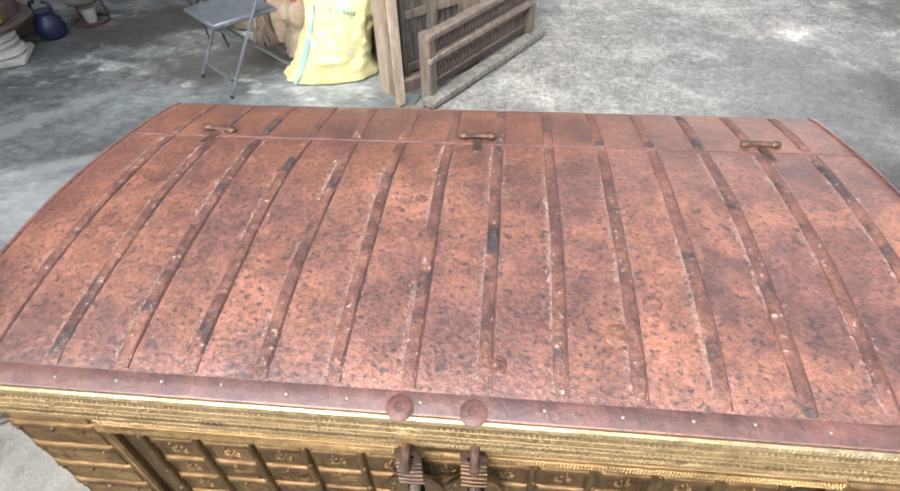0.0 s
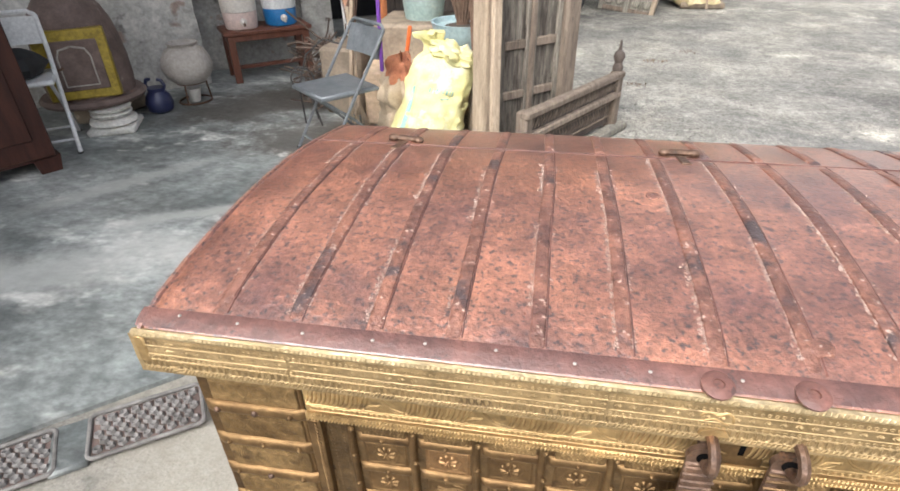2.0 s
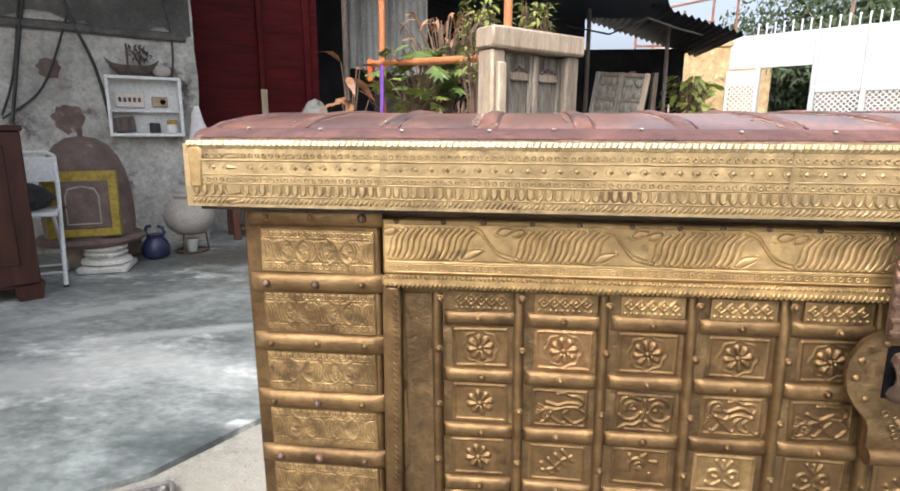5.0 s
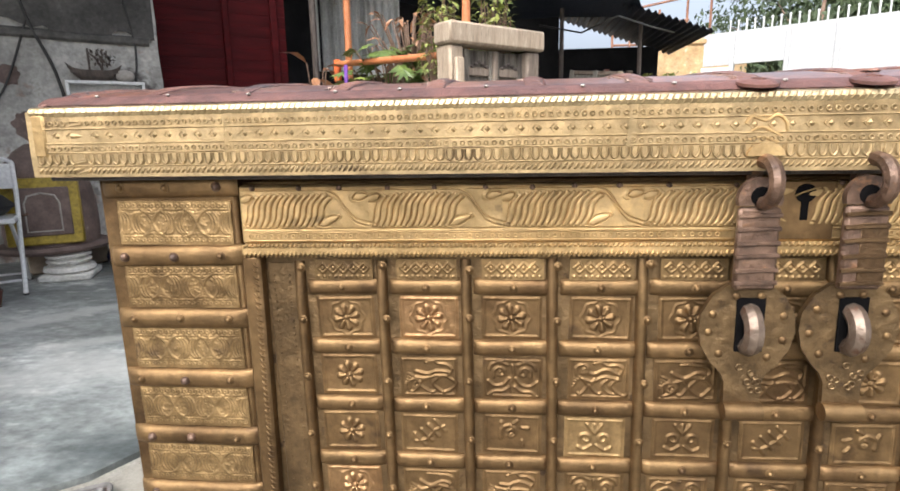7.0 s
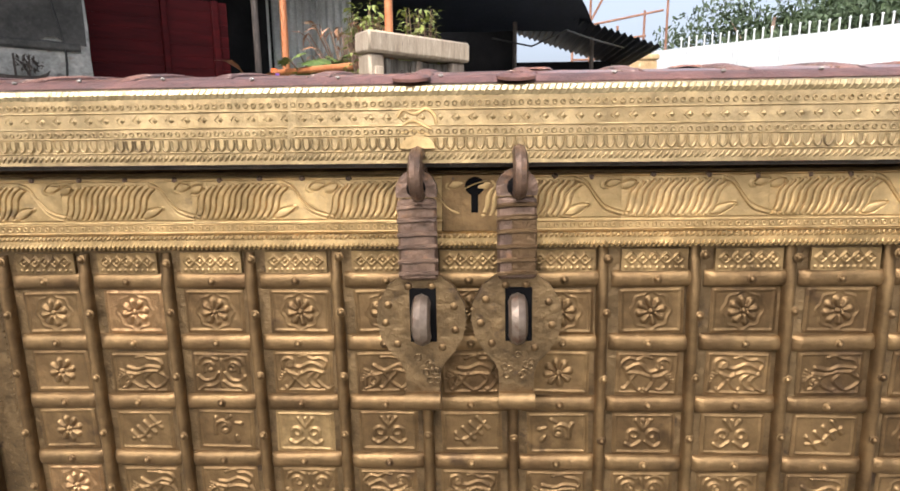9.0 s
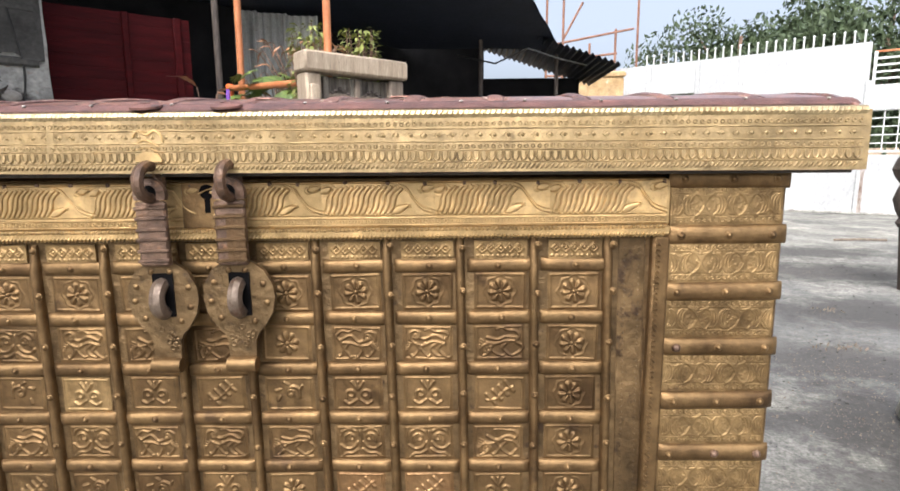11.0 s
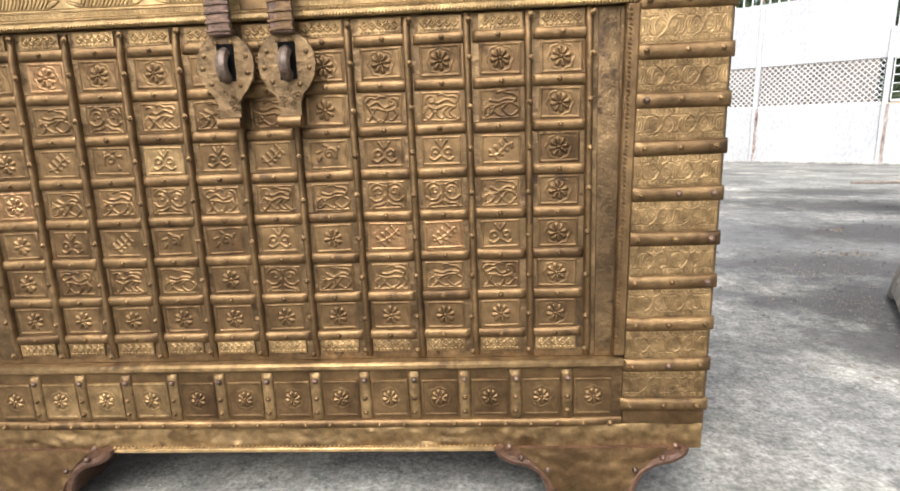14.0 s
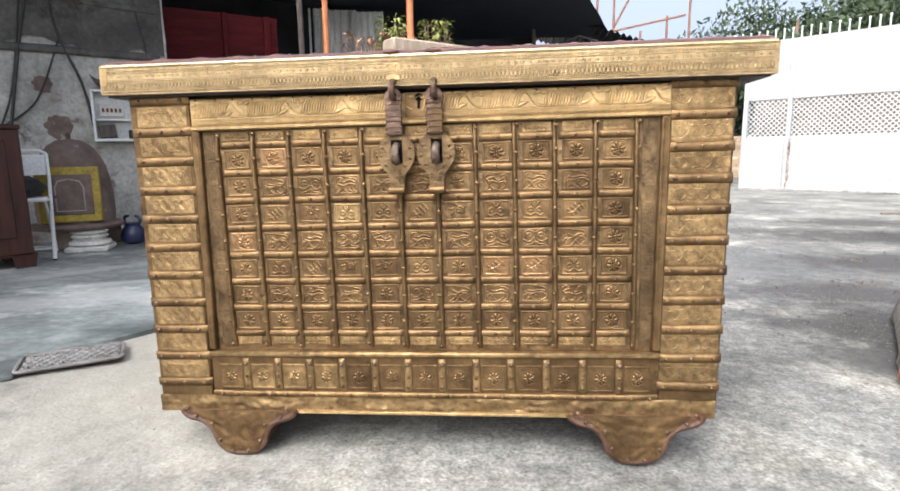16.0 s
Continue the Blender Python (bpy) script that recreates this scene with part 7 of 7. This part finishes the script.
for i in range(30):
    x = 0.035 + 0.0312 * i
    g.tube([(x - 0.010, -0.026, 0.268), (x + 0.002, -0.029, 0.300), (x + 0.012, -0.026, 0.332)], [0.003, 0.0075, 0.003], 6)
    g.tube([(x - 0.008, -0.004, 0.110), (x + 0.004, -0.008, 0.142), (x - 0.004, -0.004, 0.172)], [0.003, 0.007, 0.003], 6)
part("carving", g, OLD_WOOD, fr, kind="stuff")
for x in (0.01, 0.98):
    part("post", Geo().box((x, -0.01, 0.188), (0.060, 0.075, 0.376), ch=0.01), OLD_WOOD, fr)
part("finial", Geo().lathe([(0.028, 0.376), (0.034, 0.40), (0.022, 0.43), (0.036, 0.465), (0.030, 0.49), (0.012, 0.505), (0.006, 0.56), (0.0, 0.565)], 14, Matrix.Translation((0.98, -0.01, 0))), DARK_WOOD, fr)
lp = tagged(new("leaning_plank", Geo().box((0, 0, 0.62), (0.05, 0.03, 1.24), ch=0.006).mesh("leaning_plank", PALE_WOOD)), "pale dry plank leaning on the old door", "plank")
lp.matrix_world = plan(-0.50, 2.255, 40, 0.012) @ pose(0, 0, 0, -2.5, 1, 0)
# broken wood on the ground
for x, y, a, l in ((-0.45, 2.20, 20, 0.16), (-0.36, 2.16, -40, 0.12), (-0.52, 2.24, 75, 0.1)):
    b = tagged(new("wood_scrap", Geo().box((0, 0, 0.012), (l, 0.045, 0.022), ch=0.006).mesh("wood_scrap", OLD_WOOD)), "broken grey wood scrap on the ground", "scrap", "wood scraps")
    b.matrix_world = plan(x, y, a, 0.004)

# ---- far left of the gate ----
pd = thing("boss_door", plan(0.30, 7.50, -25, 0.01) @ pose(0, 0, 0, -9, 5), "old grey wooden door with rows of bosses, leaning", "door")
part("panel", Geo().box((0.365, 0.03, 0.88), (0.73, 0.04, 1.76), ch=0.006), GREY_WOOD, pd)
for x in (0.03, 0.365, 0.70):
    part("stile", Geo().box((x, -0.005, 0.88), (0.06, 0.04, 1.76), ch=0.006), PALE_WOOD if x > 0.6 else GREY_WOOD, pd)
for z in (0.04, 0.42, 0.9, 1.4, 1.73):
    part("cross_rail", Geo().box((0.365, 0.0, z), (0.72, 0.03, 0.05), ch=0.006), OLD_WOOD, pd)
BOSS = Geo().lathe([(0.056, 0), (0.058, 0.012), (0.040, 0.034), (0.0, 0.040)], 10, pose(0, 0, 0, 90)).mesh("boss", GREY_WOOD)
for c in (0.12, 0.26, 0.47, 0.61):
    for r in range(10):
        part("boss", BOSS, GREY_WOOD, pd).location = (c, 0.012, 0.14 + 0.165 * r)
mc = thing("parked_moped", pose(-0.62, 6.9, 0, 0, 0, 65), "dark parked moped half hidden behind the old door", "moped")
for y in (-0.5, 0.5):
    part("wheel", Geo().tube([(0, y + 0.24 * math.cos(a), 0.285 + 0.24 * math.sin(a)) for a in [2 * math.pi * i / 22 for i in range(22)]], 0.04, 8, closed=True), TYRE, mc)
part("body", Geo().box((0, 0.05, 0.55), (0.22, 0.85, 0.30), ch=0.08), CABLE, mc)
part("seat", Geo().box((0, 0.25, 0.76), (0.22, 0.55, 0.10), ch=0.04), TYRE, mc)
part("front_fork", Geo().tube([(0, -0.5, 0.28), (0, -0.36, 0.95)], 0.03, 8), CABLE, mc)
part("handlebar", Geo().tube([(-0.3, -0.34, 1.0), (0, -0.38, 0.97), (0.3, -0.34, 1.0)], 0.015, 8), IRON, mc)
part("headlamp", Geo().ball((0, -0.46, 0.9), (0.08, 0.07, 0.08), 12, 8), PAPER, mc)
part("mirror", Geo().box((0.30, -0.34, 1.12), (0.12, 0.02, 0.08), ch=0.01), PAPER, mc)
ws = thing("wrapped_bundle", pose(1.60, 7.85, 0), "bundle wrapped in cream and beige cloth on stones", "bundle")
def cloth_point(u, v):
    c, s_ = math.cos(6.283 * u), math.sin(6.283 * u)
    q = (0.30 - 0.22 * v ** 1.5) * (1 + 0.55 * noise.noise((1.6 * c, 1.6 * s_, 2.5 * v)) + 0.25 * noise.noise((5 * c, 5 * s_, 7 * v)))
    return (q * c - 0.10 * v, q * s_ * 0.8, 0.06 + 0.95 * v ** 1.1 + 0.06 * noise.noise((3 * c, 3 * s_, 5 * v)))


part("cloth", Geo().sheet(56, 36, cloth_point), CREAM_CLOTH, ws)
part("stick", Geo().tube([(0.05, -0.30, 0.02), (0.0, -0.16, 0.75), (-0.03, -0.05, 1.30)], 0.014, 8), PALE_WOOD, ws, "thin pale stick leaning on the cloth")
part("base_stone", Geo().box((0.02, 0, 0.04), (0.55, 0.42, 0.08), ch=0.02), ROUGH_STONE, ws)
s = thing("stone_block", pose(2.27, 9.35, 0), "rough beige sandstone block", "stone", "stone blocks")
part("block", Geo().box((0, 0, 0.29), (0.6, 0.5, 0.58), ch=0.03), ROUGH_STONE, s)
planter(2.27, 9.35, 0.58, 0.17, 0.25, 0.38, POT_GREEN, "pale green plant pot near the gate")
leafy_plant(2.27, 9.35, 0.92, 0.92, 0.40, 128, 0.20, LEAF_LIGHT, "bright leafy shrub in a pale pot near the gate", 9, False)
for i, (x, y) in enumerate(((1.25, 8.3), (1.48, 8.6), (1.1, 9.2))):
    b = thing("old_beam", pose(x, y, 0, 0, 0, 20 * i), "rusty brown beam standing against the shed", "beam", "old beams")
    part("beam", Geo().box((0, 0, 0.9), (0.08, 0.07, 1.8), pose(0, 0, 0.004, 3, 4 * (i - 1), 0), ch=0.008), (RED_WOOD, OLD_WOOD, PALE_WOOD)[i], b)

# ---- right of the chest ----
cp = thing("carved_post", pose(3.17, 3.06, 0, 0, -5, 0), "dark carved and turned wooden furniture post", "carved post")
part("leg", Geo().box((0, 0, 0.21), (0.085, 0.085, 0.44), ch=0.012), CARVED, cp)
part("turned_shaft", Geo().lathe([(0.06, 0.42), (0.075, 0.45), (0.055, 0.48), (0.075, 0.53), (0.09, 0.60), (0.07, 0.66), (0.05, 0.70), (0.08, 0.75), (0.095, 0.80), (0.07, 0.86), (0.05, 0.89), (0.065, 0.93), (0.03, 0.96), (0.0, 0.965)], 18), CARVED, cp)
part("carved_wing", Geo().box((0.16, 0.02, 0.72), (0.24, 0.06, 0.34), ch=0.02), CARVED, cp)
part("side_rail", Geo().box((0.55, 0.05, 0.40), (1.0, 0.07, 0.12), ch=0.012), CARVED, cp)
part("rear_leg", Geo().box((1.0, 0.05, 0.25), (0.08, 0.08, 0.54), ch=0.012), CARVED, cp)
RP = plan(1.43, 0.61, 60.5, 0.004) @ pose(0, 0, 0, 14, 0, 0)
gp = thing("wooden_relief_board", RP, "weathered grey carved wooden board leaning to the side", "carved board")
part("board", Geo().box((0.33, 0.0, 0.42), (0.62, 0.03, 0.80), ch=0.006), GREY_WOOD, gp)
for x in (0.03, 0.63):
    part("stile", Geo().box((x, 0.005, 0.42), (0.06, 0.055, 0.84), ch=0.008), GREY_WOOD, gp)
for z in (0.05, 0.30, 0.79):
    part("cross_rail", Geo().box((0.33, 0.005, z), (0.55, 0.05, 0.06), ch=0.008), GREY_WOOD, gp)
g = Geo()
for i in range(6):
    for j in range(7):
        g.ball((0.10 + 0.092 * i, 0.016, 0.38 + 0.057 * j), (0.035, 0.014, 0.022), 8, 5)
for i in range(8):
    g.ball((0.10 + 0.066 * i, 0.016, 0.175), (0.026, 0.014, 0.07), 8, 5)
part("carving", g, GREY_WOOD, gp, kind="stuff")
ob = tagged(new("brick_scrap", Geo().box((0, 0, 0.03), (0.10, 0.07, 0.06), ch=0.014).mesh("brick_scrap", ORANGE)), "broken orange brick on the ground", "brick")
ob.matrix_world = plan(1.40, 0.52, 30, 0.0)


# ---- gratings at the edge of the slab ----
def grating(m):
    t = thing("floor_grating", m, "grey cast grating with a honeycomb pattern let into the ground", "grating", "floor gratings")
    L, W = 0.310, 0.172
    g = Geo()
    k, c = 6, 0.020
    loop = []
    for cx, cy, a0 in ((1, 1, 0), (-1, 1, 90), (-1, -1, 180), (1, -1, 270)):
        for i in range(k + 1):
            a = radians(a0 + 90 * i / k)
            loop.append((cx * (L / 2 - c) + c * math.cos(a), cy * (W / 2 - c) + c * math.sin(a), 0.011))
    g.tube(loop, 0.0065, 8, closed=True)
    part("rim", g, RUBBER, t, "thick rounded rim")
    # bed darker than the studs, with the shade of the gaps in its colour
    part("bed", Geo().box((0, 0, 0.003), (L - 0.012, W - 0.012, 0.006), ch=0.002), CLAY, t, "bed between the studs, coloured dark for the shade in the gaps")
    g = Geo()
    p = 0.0325
    for i in range(-6, 7):
        for j in range(-3, 4):
            cx, cy = i * p + (p / 2 if j % 2 else 0), j * p * 0.87
            if abs(cx) < L / 2 - 0.018 and abs(cy) < W / 2 - 0.016:
                g.lathe([(0.0150, 0.004), (0.0142, 0.013), (0.0105, 0.0175), (0.0062, 0.0135), (0.0, 0.0125)], 6, Matrix.Translation((cx, cy, 0)) @ Matrix.Rotation(radians(30), 4, "Z"))
    part("honeycomb", g, RUBBER, t, kind="stuff")


grating(plan(-1.350, 0.487, 35, 0.002))
grating(plan(-1.665, 0.250, 38, 0.002))
structure("kerb_patch", Geo().box((0, 0, 0.003), (0.10, 0.18, 0.022), plan(-1.515, 0.365, 36), ch=0.006), SLAB, "cement fillet between the gratings", "kerb")


# ---- litter ----
def pebbles(name, cx, cy, rx, ry, count, size, mat, label, seed):
    rnd = random.Random(seed)
    g = Geo()
    for _ in range(count):
        x, y = cx + rnd.gauss(0, rx), cy + rnd.gauss(0, ry)
        s = size * rnd.uniform(0.4, 1.4)
        g.ball((x, y, ground_height(x, y) + s * 0.25), (s, s * rnd.uniform(0.6, 1), s * 0.6), 5, 4)
    ob = new(name, g.mesh(name, mat, 0))
    tagged(ob, label, "litter", kind="stuff")


pebbles("grit", 0.6, 0.2, 1.3, 0.9, 1500, 0.0035, GROUND, "scattered grit on the yard", 1)
pebbles("gravel", 0.38, 3.15, 0.20, 0.30, 700, 0.007, GROUND, "loose gravel beside the carved frame", 2)
pebbles("dark_grit", 1.6, 1.3, 0.5, 0.6, 350, 0.0035, OLD_WOOD, "dark crumbs of soil and dry litter on the yard", 12)
for k, (x, y, rx, ry, c) in enumerate(((2.75, 3.6, 0.30, 0.16, 500), (2.2, 2.2, 0.25, 0.20, 500), (1.80, 1.55, 0.16, 0.14, 500), (1.62, 1.12, 0.14, 0.12, 500))):
    pebbles("soil_patch", x, y, rx, ry, c, 0.0022, OLD_WOOD, "thin patch of dark trodden soil and crumbs on the yard", 40 + k)
pebbles("grit_far", 2.2, 3.0, 1.1, 1.6, 1200, 0.006, GROUND, "scattered grit and dry leaf bits on the yard", 3)
for x, y, s in ((0.66, 4.9, 5), (1.0, 5.27, 6), (0.45, 4.13, 7), (1.97, 1.86, 8), (2.3, 2.5, 9)):
    g = Geo()
    leaf_cloud(g, random.Random(s), (0, 0, 0.014), (0.13, 0.06, 0.008), 30, 0.012)
    ob = tagged(new("dry_leaves", g.mesh("dry_leaves", OLD_WOOD, 0)), "small heap of dry leaves on the ground", "leaves", kind="stuff")
    ob.location = (x, y, 0)
ob = tagged(new("stick", Geo().tube([(-0.25, 0, 0.012), (0.05, 0.02, 0.014), (0.28, -0.02, 0.012)], 0.012, 6).mesh("stick", OLD_WOOD)), "short brown stick lying on the yard", "stick")
ob.location = (4.38, 5.34, 0)
